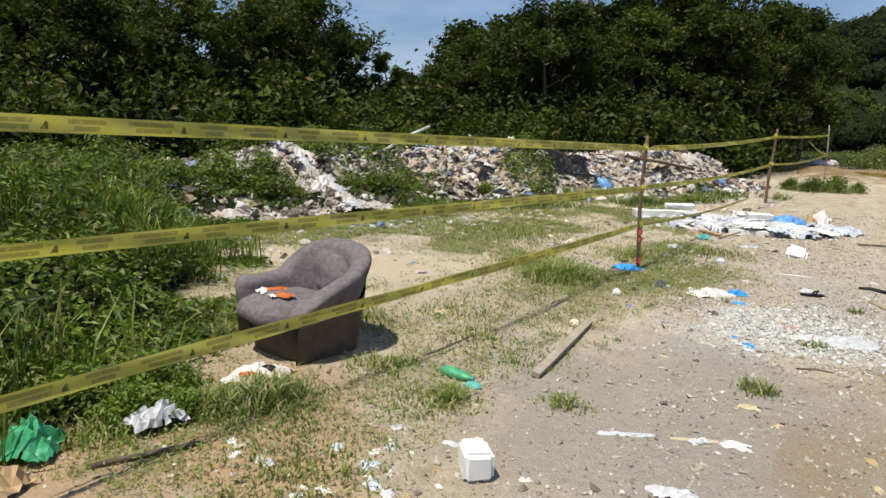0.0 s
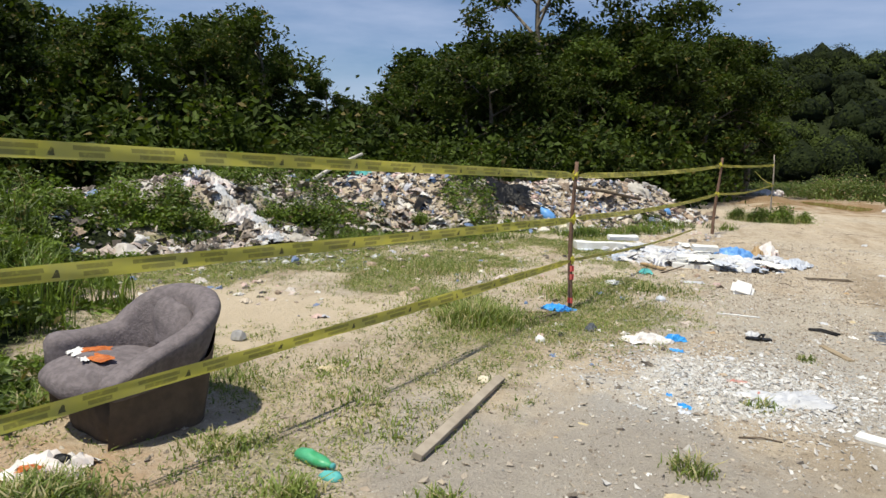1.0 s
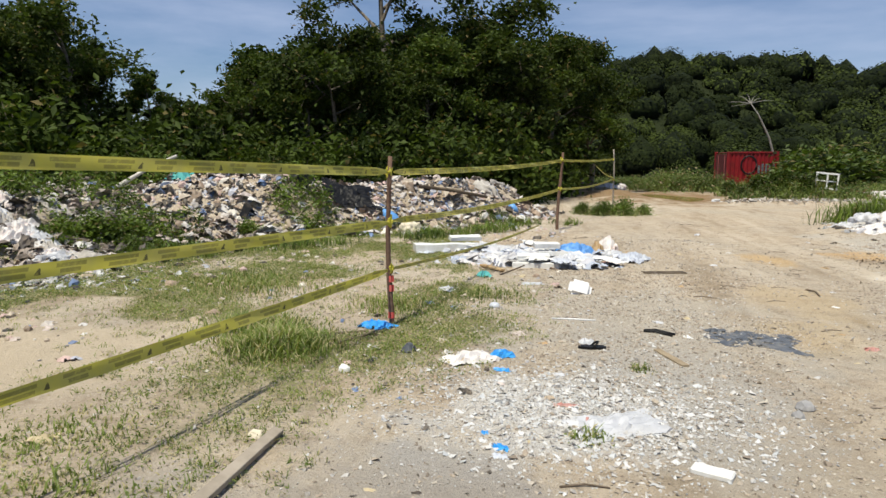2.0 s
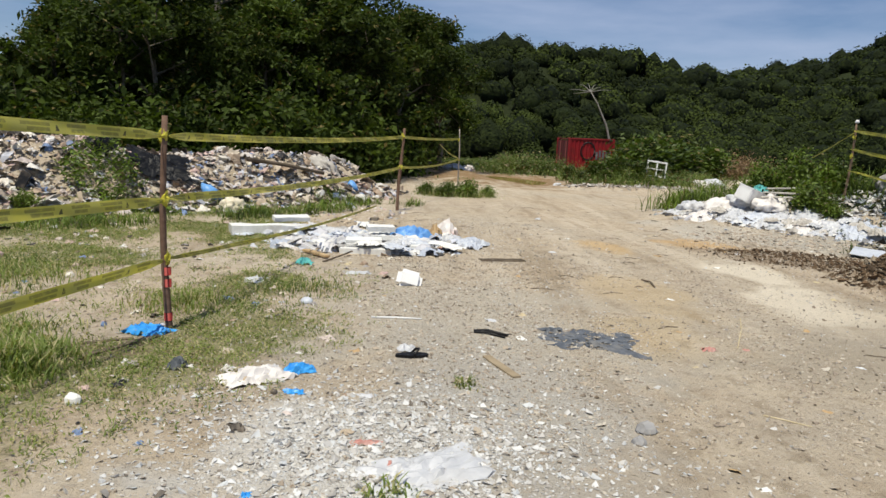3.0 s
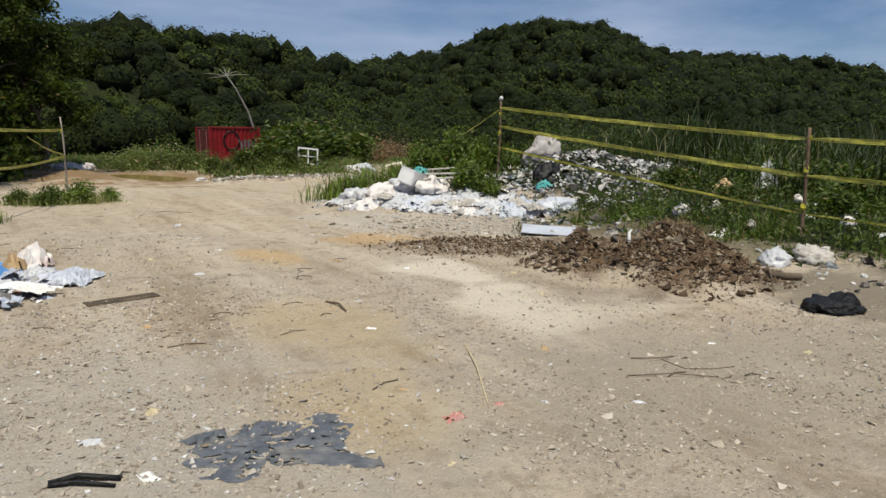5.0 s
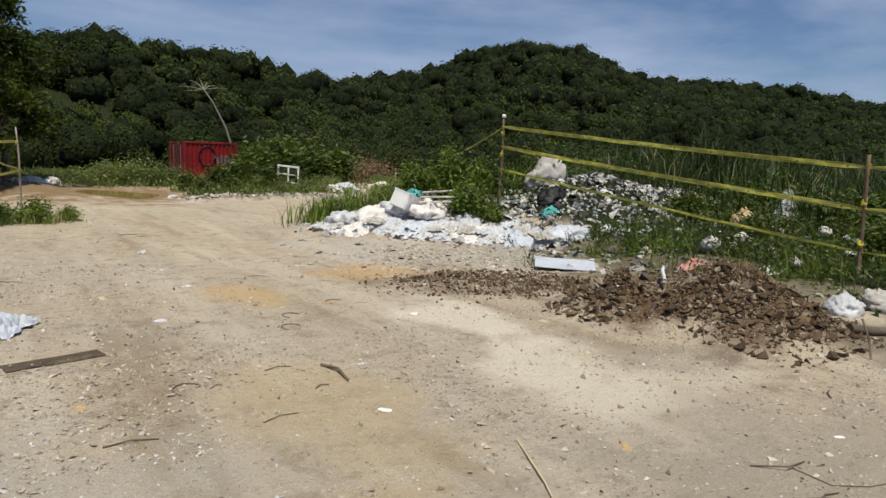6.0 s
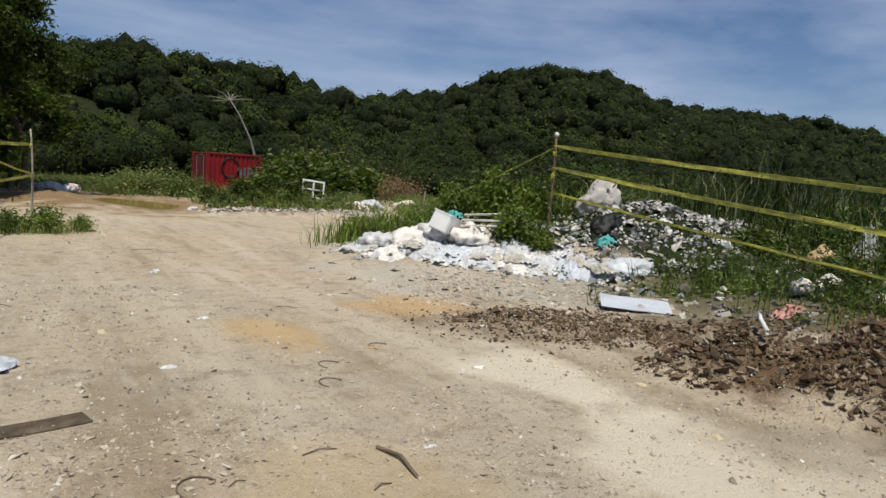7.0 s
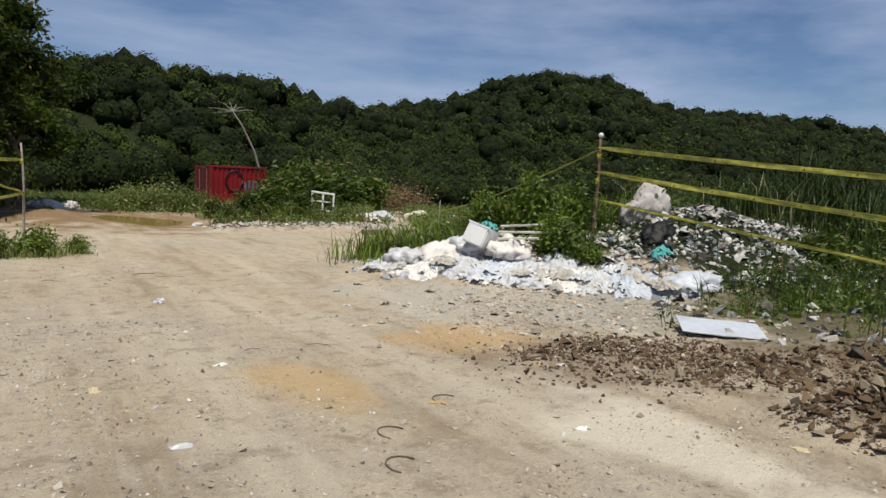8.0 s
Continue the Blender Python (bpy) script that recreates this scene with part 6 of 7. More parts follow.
M_CLOTH = plain("off_white_cloth", (0.70, 0.67, 0.65), (0.62, 0.585, 0.57), 9.0, 0.85, 0.3, 0.01, dirt=(0.5, 0.45, 0.4))
M_MATTRESS = plain("stained_ticking", (0.50, 0.465, 0.45), (0.40, 0.37, 0.36), 8.0, 0.9, 0.5, 0.015, dirt=(0.28, 0.24, 0.2))
M_SOILED = plain("soiled_white_fabric", (0.52, 0.49, 0.455), (0.36, 0.335, 0.30), 7.0, 0.8, 0.6, 0.02, dirt=(0.25, 0.2, 0.15))


def crumple_bm(sx, sy, sz, seed, rough=0.5):
    """A crumpled bag: sharp folds and dents at two scales over a slumped body."""
    bm = lump_bm(sx, sy, sz, seed, 4, 0.25)
    o = Vector((seed * 1.7, seed * 0.9, 0))
    s = (sx + sy) / 2
    for v in bm.verts:
        n = Vector((v.co.x / sx, v.co.y / sy, v.co.z / sz - 0.4)).normalized()
        a = abs(noise.noise(v.co * (4.2 / s) + o)) - 0.25
        b = abs(noise.noise(v.co * (10.0 / s) + o)) - 0.2
        v.co += n * s * rough * (0.26 * a + 0.14 * b)
        v.co.z = max(v.co.z, 0.0)
    return bm


PILE = "dumped plastic and foam beside the track"
span("foam_slab", (-2.05, 13.0), (-1.1, 13.45), 0.26, 0.13, M_FOAM, "long white foam slab lying on the grass", "foam slab", 1, 0.02, group=PILE)
span("foam_slab", (-1.55, 13.6), (-1.05, 13.9), 0.14, 0.07, M_FOAM, "white foam strip propped on a slab", "foam slab", 2, 0.16, 12, PILE)
span("foam_slab", (-0.30, 11.85), (0.38, 11.83), 0.17, 0.08, M_FOAM, "white foam bar at the front of the dumped pile", "foam slab", 3, group=PILE)
span("foam_slab", (-0.26, 12.15), (0.22, 12.2), 0.2, 0.1, M_FOAM, "white foam block in the dumped pile", "foam slab", 4, 0.06, 5, PILE)
span("foam_slab", (0.05, 12.5), (0.5, 12.52), 0.22, 0.07, M_FOAM, "white foam block in the dumped pile", "foam slab", 5, 0.1, -8, PILE)
span("foam_slab", (-0.05, 13.1), (0.35, 13.2), 0.2, 0.08, M_FOAM, "white foam block in the dumped pile", "foam slab", 6, 0.16, 6, PILE)
span("foam_slab", (0.62, 12.25), (0.86, 12.24), 0.16, 0.09, M_FOAM, "small white foam block", "foam slab", 7, group=PILE)
_r = random.Random(4)
for i in range(34):
    x, y = _r.gauss(-0.25, 0.75), _r.gauss(12.75, 0.55)
    s = _r.uniform(0.25, 0.6)
    m = (M_FILM, M_FILM, M_LILAC, M_FILM, M_FOAM)[i % 5]
    rest("plastic_sheet", sheet_bm(s, s * _r.uniform(0.5, 0.9), s * 0.16, 100 + i, 14, 0.3, 0.1), m, x, y,
         ("crumpled pale blue plastic film in the dumped pile" if m is M_LILAC else "crumpled white plastic film in the dumped pile"), "plastic sheet", _r.uniform(0, 360), (_r.uniform(-8, 8), _r.uniform(-8, 8)), _r.uniform(0.0, 0.1), PILE)
rest("plastic_tarp", sheet_bm(0.75, 0.55, 0.22, 201, 20, 0.3, 0.4), M_BLUE, 0.6, 13.55, "crumpled blue plastic tarp on the dumped pile", "tarp", 10, group=PILE)
rest("torn_carton", sheet_bm(0.4, 0.32, 0.26, 202, 10, 0.3, 0.6), M_PAPER, 1.16, 14.0, "torn white carton with red print standing up", "carton", 30, group=PILE)
rest("torn_carton", sheet_bm(0.28, 0.22, 0.26, 203, 7, 0.25, 0.5), M_CARD, 0.98, 13.7, "torn brown cardboard box flap", "carton", 70, group=PILE)
rest("plastic_bag", crumple_bm(0.36, 0.28, 0.16, 204, 0.8), M_FILM, 1.2, 13.1, "white plastic bag stuffed with rubbish", "plastic bag", 20, group=PILE, smooth=True)
rest("plastic_bag", sheet_bm(0.62, 0.42, 0.16, 205, 20, 0.4, 0.4), M_LILAC, 1.5, 12.9, "clear bluish plastic bag lying on the sand", "plastic bag", 60, group=PILE)
rest("plastic_sheet", sheet_bm(0.4, 0.12, 0.06, 206, 8, 0.4), M_RED, 1.15, 12.55, "strip of red printed plastic", "plastic sheet", 5, group=PILE)
span("cardboard_strip", (-0.75, 11.75), (-0.4, 11.35), 0.08, 0.03, M_CARD, "brown cardboard strip beside the pile", "cardboard", 8, 0.02, group=PILE)
stick("branch", ((-0.42, 11.1, 0), (-0.25, 11.35, 0.03), (-0.12, 11.6, 0.05)), 0.012, M_DARKWOOD, "dark dry branch beside the pile")
rest("teal_rag", sheet_bm(0.2, 0.16, 0.12, 207, 8, 0.35, 0.3), M_TEAL, -0.62, 10.95, "crumpled teal rag in the grass", "rag")
rest("plastic_sheet", sheet_bm(0.3, 0.16, 0.045, 208, 8, 0.3), M_FILM, 0.05, 10.55, "crumpled off-white plastic wrapper in the grass", "plastic sheet", 15)
rest("plastic_sheet", sheet_bm(0.3, 0.2, 0.08, 209, 8, 0.4), M_FILM, -0.95, 9.9, "crumpled off-white plastic wrapper in the grass", "plastic sheet", 75)
rest("plastic_bag", lump_bm(0.13, 0.1, 0.07, 210, 2), M_LILAC, -0.28, 9.05, "small pale blue plastic bag in the grass", "plastic bag", smooth=True)
span("wooden_board", (1.54, 11.7), (2.14, 11.86), 0.17, 0.016, M_DAMP, "flat damp brown board lying on the track", "board", 9)


# ---- loose things on the track ----
def foam_box(x, y, turn, size, lift, tilt, label, name="foam_box"):
    """A hollow moulded box with rounded corners, lying on its side."""
    box = empty(name, pose(x, y, ground_z(x, y) + lift, tilt[0], tilt[1], turn), label, "box")
    bm = box_bm(*size, 0.02, 2)
    top = [f for f in bm.faces if f.normal.z > 0.9 and f.calc_area() > 0.3 * size[0] * size[1]]
    r = bmesh.ops.inset_region(bm, faces=top, thickness=0.018)
    bmesh.ops.translate(bm, verts=list({v for f in top for v in f.verts}), vec=(0, 0, -size[2] * 0.75))
    part("body", bm, M_WHITE_PLASTIC, box)
    bm = bmesh.new()
    for sx, sy, ox, oy in ((size[0] + 0.016, 0.016, 0, size[1] / 2), (size[0] + 0.016, 0.016, 0, -size[1] / 2), (0.016, size[1] - 0.018, size[0] / 2, 0), (0.016, size[1] - 0.018, -size[0] / 2, 0)):
        b = bmesh.ops.create_cube(bm, size=1.0)
        bmesh.ops.scale(bm, vec=(sx, sy, 0.02), verts=b["verts"])
        bmesh.ops.translate(bm, vec=(ox, oy, size[2] / 2 - 0.012), verts=b["verts"])
    part("rim", bm, M_WHITE_PLASTIC, box)
    return box


_fb = box_bm(0.27, 0.11, 0.2, 0.045, 3)
bmesh.ops.translate(_fb, verts=_fb.verts, vec=(0, 0, 0.095))
rest("foam_block", _fb, M_WHITE_PLASTIC, 0.62, 9.98, "small white rounded foam block tipped on the track", "foam block", 4, (-24, 14), -0.02)


def jerrycan():
    can = empty("jerrycan", pose(-1.04, 2.54, ground_z(-1.04, 2.54) + 0.074, 0, 0, 35), "white plastic jerrycan lying on the gravel, its mouth open", "jerrycan")
    bm = box_bm(0.15, 0.2, 0.15, 0.022, 3)
    for v in bm.verts:
        if v.co.y > 0.02:
            v.co.x *= 0.94
            v.co.z *= 0.94
        v.co += 0.004 * Vector((noise.noise(v.co * 12), noise.noise(v.co * 11), noise.noise(v.co * 10)))
    part("body", bm, M_WHITE_PLASTIC, can, smooth=False)
    v, f = tube_np([(-0.035, 0.095, 0.03), (-0.035, 0.125, 0.03)], [0.022, 0.021], 14)
    put("neck", mesh_np("neck", v, f, True), M_WHITE_PLASTIC, can)
    v, f = tube_np([(-0.035, 0.1245, 0.03), (-0.035, 0.128, 0.03)], [0.016, 0.016], 14)
    put("mouth", mesh_np("mouth", v, f, True), M_BLACK, can, "dark open mouth")
    v, f = tube_np([(0.03, 0.08, 0.0), (0.03, 0.118, 0.012), (0.03, 0.118, 0.05), (0.03, 0.085, 0.06)], [0.011] * 4, 8)
    put("handle", mesh_np("handle", v, f, True), M_WHITE_PLASTIC, can)


def bottle(x, y, turn, length, radius, material, label, crush=0.35):
    b = empty("bottle", pose(x, y, ground_z(x, y) + radius * 0.75, 90, 0, turn), label, "bottle")
    prof = ((0, 0.55), (0.02, 0.95), (0.3, 1.0), (0.36, 0.9), (0.62, 1.0), (0.74, 0.8), (0.86, 0.4), (0.93, 0.34))
    v, f = tube_np([(0, 0, (k - 0.5) * length) for k, _ in prof], [radius * r for _, r in prof], 14)
    for p in v:
        p[1] *= 1 - crush * (0.5 + 0.5 * math.sin(p[2] * 30))
    put("body", mesh_np("body", v, f, True), material, b)
    v, f = tube_np([(0, 0, 0.42 * length), (0, 0, 0.47 * length)], [radius * 0.42] * 2, 12)
    put("cap", mesh_np("cap", v, f, True), M_TEAL, b, "teal cap")


jerrycan()
bottle(-1.62, 3.66, 75, 0.27, 0.042, M_GREEN, "crushed green plastic bottle lying in the grass")
rest("plastic_bag", lump_bm(0.13, 0.1, 0.05, 212, 2), M_TEAL, -1.47, 3.56, "small teal plastic wrapper beside a green bottle", "plastic bag", smooth=True)
span("wooden_plank", (-1.18, 3.95), (-1.155, 5.42), 0.062, 0.04, M_WOOD, "long narrow weathered grey plank on the gravel", "plank", 11, 0.012, 14)
rest("newspaper", sheet_bm(0.40, 0.30, 0.12, 213, 14, 0.3, 0.3), M_PAPER, -2.76, 3.02, "crumpled white newspaper with red and black print", "newspaper", 20)
rest("plastic_bag", lump_bm(0.12, 0.08, 0.04, 214, 2), M_BLACK, -2.72, 3.06, "small black plastic bag on a newspaper", "plastic bag", 0, lift=0.05, smooth=True)
rest("orange_peel", sheet_bm(0.12, 0.07, 0.04, 215, 6, 0.4), M_STAIN, -2.78, 2.93, "torn orange wrapper on a newspaper", "wrapper", 30, lift=0.05)
rest("plastic_bag", sheet_bm(0.26, 0.24, 0.2, 216, 14, 0.35, 0.45), M_GREEN, -3.05, 1.66, "crumpled bright green plastic bag among the weeds", "plastic bag", 30, lift=0.01)
rest("white_rag", sheet_bm(0.26, 0.15, 0.16, 217, 10, 0.35, 0.4), M_FILM, -2.72, 2.14, "crumpled white rag on the clay", "rag", 70, lift=0.03)
rest("torn_carton", sheet_bm(0.24, 0.2, 0.16, 218, 8, 0.25, 0.4), M_CARD, -2.86, 1.38, "torn brown and white carton among the weeds", "carton", 10)
stick("branch", ((-2.66, 1.70, 0), (-2.5, 1.9, 0.01), (-2.38, 2.12, 0)), 0.016, M_DARKWOOD, "dark fallen branch along the weeds")
rest("grey_rag", sheet_bm(0.3, 0.12, 0.07, 219, 9, 0.35), M_LILAC, -3.62, 3.5, "grey-blue rag lying in the weeds", "rag", 30, lift=0.02)
rest("plastic_strip", sheet_bm(0.36, 0.055, 0.03, 220, 10, 0.2), M_LILAC, -0.47, 3.35, "pale blue and white plastic strip on the gravel", "plastic strip", 22)
span("wooden_lath", (-0.23, 3.43), (0.06, 3.53), 0.03, 0.008, M_STRAW, "thin pale lath on the gravel", "lath", 12)
rest("paper_scrap", sheet_bm(0.12, 0.07, 0.05, 221, 6, 0.3), M_FILM, -0.08, 3.46, "crumpled white paper scrap", "paper", 40)
rest("paper_scrap", sheet_bm(0.16, 0.1, 0.05, 222, 6, 0.3), M_PAPER, 0.11, 3.5, "faded pink plastic scrap", "wrapper", 0)
for i, (x, y, s) in enumerate(((0.16, 4.15, 0.14), (0.31, 3.92, 0.1), (0.75, 3.35, 0.09), (-0.45, 4.9, 0.07), (-2.4, 5.05, 0.2), (0.28, 5.62, 0.06))):
    rest("dry_leaf", sheet_bm(s, s * 0.45, s * 0.35, 230 + i, 6, 0.3), M_STRAW, x, y, "curled dry straw-coloured leaf on the ground", "leaf", 57 * i, group="dry leaves on the ground")
rest("plastic_wrapper", sheet_bm(0.24, 0.12, 0.06, 240, 8, 0.3), M_FILM, -0.14, 2.8, "crumpled white plastic wrapper on the gravel", "wrapper", 15)
rest("foam_shard", slab_bm(0.21, 0.1, 0.035, 241), M_FOAM, 1.23, 5.4, "triangular white foam shard on the earth", "foam shard", -25)
rest("plastic_wrapper", sheet_bm(0.1, 0.08, 0.05, 242, 7, 0.3), M_BRIGHT_BLUE, 0.12, 5.5, "bright blue plastic wrapper on the ground", "wrapper", 0)
rest("plastic_wrapper", sheet_bm(0.1, 0.07, 0.03, 243, 7, 0.2), M_LILAC, 0.14, 5.4, "white printed plastic wrapper on the ground", "wrapper", 0)
rest("plastic_wrapper", sheet_bm(0.05, 0.05, 0.04, 244, 6, 0.3), M_BRIGHT_BLUE, 0.02, 5.68, "small bright blue plastic scrap", "wrapper", 0)
rest("stone", lump_bm(0.09, 0.07, 0.07, 245, 2, 0.1), M_FOAM, -1.13, 6.54, "small white stone on the grass", "stone")
rest("stone", lump_bm(0.11, 0.08, 0.06, 246, 2, 0.1), M_YELLOW_FOAM, -1.26, 5.36, "pale yellowish stone beside a plank", "stone")
rest("stone", lump_bm(0.15, 0.12, 0.09, 247, 2, 0.15), M_ROCK, -3.48, 5.38, "dark grey stone on bare sand", "stone")
rest("plastic_sheet", sheet_bm(0.34, 0.24, 0.1, 248, 12, 0.3, 0.2), M_BRIGHT_BLUE, -1.28, 7.93, "bright blue plastic bag at the foot of a stake", "plastic bag", -20)
span("charred_board", (-1.48, 7.2), (-1.15, 7.85), 0.05, 0.025, M_DARKWOOD, "dark charred board near a stake", "board", 13)
span("charred_board", (-1.75, 7.45), (-1.3, 7.75), 0.04, 0.02, M_DARKWOOD, "dark charred board near a stake", "board", 14)
rest("white_sack", sheet_bm(0.46, 0.24, 0.09, 249, 16, 0.2, 0.4), M_CLOTH, -0.27, 7.02, "crumpled white woven sack on the grit", "sack", 40)
rest("plastic_bag", sheet_bm(0.22, 0.13, 0.07, 250, 12, 0.3, 0.5), M_BRIGHT_BLUE, -0.02, 7.2, "bright blue plastic bag beside a white sack", "plastic bag", 20)
rest("plastic_wrapper", sheet_bm(0.13, 0.08, 0.05, 251, 7, 0.3), M_BRIGHT_BLUE, 0.01, 6.83, "small bright blue plastic scrap", "wrapper", 0)
rest("dark_rag", sheet_bm(0.1, 0.1, 0.1, 252, 7, 0.3, 0.4), M_GREY_FILM, -0.78, 7.15, "small dark grey rag in the grass", "rag", 0)
rest("plastic_film", sheet_bm(0.6, 0.34, 0.06, 253, 14, 0.45, 0.15), M_FILM, 0.78, 5.95, "sheet of clear whitish film on the rubble", "plastic film", 30)
rest("red_scrap", sheet_bm(0.16, 0.06, 0.04, 254, 6, 0.3), M_RED, 0.48, 6.22, "faded red plastic scrap on the rubble", "wrapper", 10)
rest("red_scrap", sheet_bm(0.13, 0.06, 0.04, 255, 6, 0.3), M_RED, 0.62, 6.0, "faded red plastic scrap on the rubble", "wrapper", 80)
stick("white_stick", ((0.34, 8.6, 0), (0.55, 8.63, 0), (0.77, 8.65, 0)), 0.011, M_WHITE_PLASTIC, "thin white plastic pipe on the grit", "pipe")


def sandal(x, y, turn):
    ob = empty("sandal", pose(x, y, ground_z(x, y), 0, 0, turn), "worn black rubber sandal lying on the grit", "sandal")
    bm = bmesh.new()
    ring = []
    for z in (0.0, 0.022):
        ring.append([bm.verts.new((0.12 * math.cos(a), (0.042 + 0.008 * math.cos(a)) * math.sin(a), z)) for a in np.linspace(0, 2 * math.pi, 24, endpoint=False)])
    for k in range(24):
        bm.faces.new((ring[0][k], ring[0][(k + 1) % 24], ring[1][(k + 1) % 24], ring[1][k]))
    bm.faces.new(ring[1])
    bm.faces.new(ring[0][::-1])
    part("sole", bm, M_BLACK, ob)
    v, f = tube_np([(0.0, 0.045, 0.012), (0.03, 0.03, 0.05), (0.05, 0.0, 0.06), (0.03, -0.03, 0.05), (0.0, -0.045, 0.012)], [0.009] * 5, 8)
    put("strap", mesh_np("strap", v, f, True), M_BLACK, ob)


sandal(0.7, 7.62, 10)
rest("white_rag", sheet_bm(0.12, 0.1, 0.08, 256, 7, 0.3, 0.3), M_FILM, 0.66, 7.75, "small white rag beside a sandal", "rag")
stick("scissor_stick", ((1.2, 8.36, 0), (1.31, 8.36, 0.01), (1.47, 8.27, 0)), 0.016, M_BLACK, "dark forked stick on the gravel")
stick("scissor_stick", ((1.2, 8.35, 0), (1.3, 8.31, 0.01), (1.44, 8.22, 0)), 0.012, M_BLACK, "dark forked stick on the gravel")
rest("film_sheet", sheet_bm(0.7, 0.5, 0.04, 257, 34, 0.5, 0.0, 0.42), M_GREY_FILM, 2.16, 8.3, "torn dark grey plastic film pressed flat on the gravel", "plastic film", -12)
rest("film_sheet", sheet_bm(0.2, 0.13, 0.06, 258, 9, 0.5), M_GREY_FILM, 1.88, 8.52, "torn scrap of dark grey plastic film", "plastic film", 10)
span("wooden_lath", (1.24, 7.72), (1.41, 7.32), 0.065, 0.02, M_STRIP, "short brown wooden strip on the gravel", "lath", 15)
rest("stone", lump_bm(0.13, 0.1, 0.07, 259, 2, 0.1), M_ROCK, 2.04, 6.56, "smooth grey stone on the track", "stone")
rest("stone", lump_bm(0.09, 0.08, 0.05, 260, 2, 0.1), M_ROCK, 1.95, 6.4, "smooth grey stone on the track", "stone")
stick("straw_stick", ((2.86, 6.84, 0), (2.96, 6.77, 0), (3.07, 6.68, 0)), 0.006, M_STRAW, "thin straw-coloured stick on the track")
stick("twig", ((4.4, 8.2, 0), (4.65, 8.05, 0.02), (4.95, 7.84, 0)), 0.0045, M_DARKWOOD, "thin dark twig on the track", "twig")
stick("twig", ((4.7, 8.45, 0), (4.82, 8.32, 0.02), (5.0, 8.34, 0)), 0.005, M_DARKWOOD, "thin dark twig on the track", "twig")
stick("wire", ((4.87, 8.33, 0), (4.85, 8.12, 0.0), (5.0, 8.02, 0.0), (5.18, 7.98, 0)), 0.004, M_DARKWOOD, "bent dark wire on the track", "wire")
stick("straw_stick", ((3.87, 9.28, 0), (3.65, 8.8, 0.01), (3.36, 8.25, 0)), 0.006, M_STRAW, "long thin straw stalk on the track")
rest("red_scrap", sheet_bm(0.13, 0.09, 0.05, 261, 7, 0.35), M_RED, 3.09, 8.17, "torn faded red plastic scrap on the track", "wrapper", 0)
rest("red_scrap", sheet_bm(0.06, 0.04, 0.03, 262, 6, 0.3), M_RED, 3.42, 8.22, "small red plastic scrap on the track", "wrapper", 0)
stick("twig", ((3.44, 10.95, 0), (3.49, 10.78, 0.015), (3.47, 10.56, 0)), 0.012, M_DARKWOOD, "forked dark twig on the track", "twig")
rest("paper_scrap", sheet_bm(0.1, 0.05, 0.02, 263, 6, 0.2), M_FILM, 3.72, 10.88, "white paper scrap on the track", "paper", 0)
for i, (x, y) in enumerate(((3.8, 12.5), (3.64, 12.07), (2.5, 10.8), (4.4, 12.9))):
    stick("twig", [(x + 0.09 * math.cos(a), y + 0.11 * math.sin(a), 0.004) for a in np.linspace(0.4, 4.0, 9)], 0.0045, M_DARKWOOD, "curled dark vine twig on the track", "twig", group="curled twigs on the track")
_r = random.Random(12)
for i in range(30):
    x, y = _r.uniform(0.4, 7.0), _r.uniform(4.5, 20)
    a, L = _r.uniform(-0.6, 0.6), _r.uniform(0.06, 0.2) * (1 + y / 20)
    stick("twig", ((x, y, 0), (x + 0.5 * L * math.cos(a), y + 0.5 * L * math.sin(a) + 0.02, 0.008), (x + L * math.cos(a), y + L * math.sin(a), 0)), _r.uniform(0.003, 0.006), M_DARKWOOD, "small dark dry twig on the track", "twig", group="small twigs on the track")
for i in range(60):
    x, y = _r.uniform(-1.0, 6.0), _r.uniform(3.0, 18)
    s = _r.uniform(0.03, 0.08) * (1 + y / 22)
    rest("paper_scrap", sheet_bm(s, s * 0.6, s * 0.4, 300 + i, 4, 0.3), (M_FILM, M_FOAM, M_CARD, M_STRAW)[i % 4], x, y, ("pale scrap of paper or plastic on the track" if i % 4 < 2 else "brown scrap of card on the track"), "scrap", _r.uniform(0, 360), group="small scraps on the track")
for i in range(42):
    x, y = _r.gauss(-1.6, 0.4), _r.gauss(2.3, 0.28)
    s = _r.uniform(0.03, 0.1)
    rest("paper_scrap", sheet_bm(s, s * 0.7, s * 0.4, 400 + i, 5, 0.3), (M_FILM, M_FOAM, M_PAPER, M_LILAC, M_CARD, M_FILM)[i % 6], x, y, "torn scrap of pale plastic in the near grass", "scrap", _r.uniform(0, 360), group="scraps in the near grass")

# ---- big pieces on the refuse bank ----
rest("black_bag", sheet_bm(1.05, 0.7, 0.16, 270, 26, 0.5, 0.4), M_BLACK, -4.2, 16.05, "large torn black plastic sheet draped over the refuse bank", "plastic sheet", 35, lift=0.1)
rest("black_bag", crumple_bm(0.6, 0.5, 0.3, 271), M_BLACK, -5.1, 15.6, "black plastic bag half buried in the refuse", "plastic bag", 60, smooth=True)
rest("foam_lump", crumple_bm(0.5, 0.4, 0.3, 272, 0.7), M_YELLOW_FOAM, -2.75, 15.75, "yellowed foam cushion lying on the refuse slope", "cushion", 10, smooth=True)
rest("blue_bag", lump_bm(0.4, 0.3, 0.24, 273, 2, 0.3), M_BLUE, -3.3, 16.2, "blue plastic bag in the refuse", "plastic bag", 0, smooth=True)
rest("blue_bag", lump_bm(0.3, 0.25, 0.2, 274, 2, 0.3), M_BLUE, -0.9, 19.6, "blue plastic bag in the refuse", "plastic bag", 0, smooth=True)
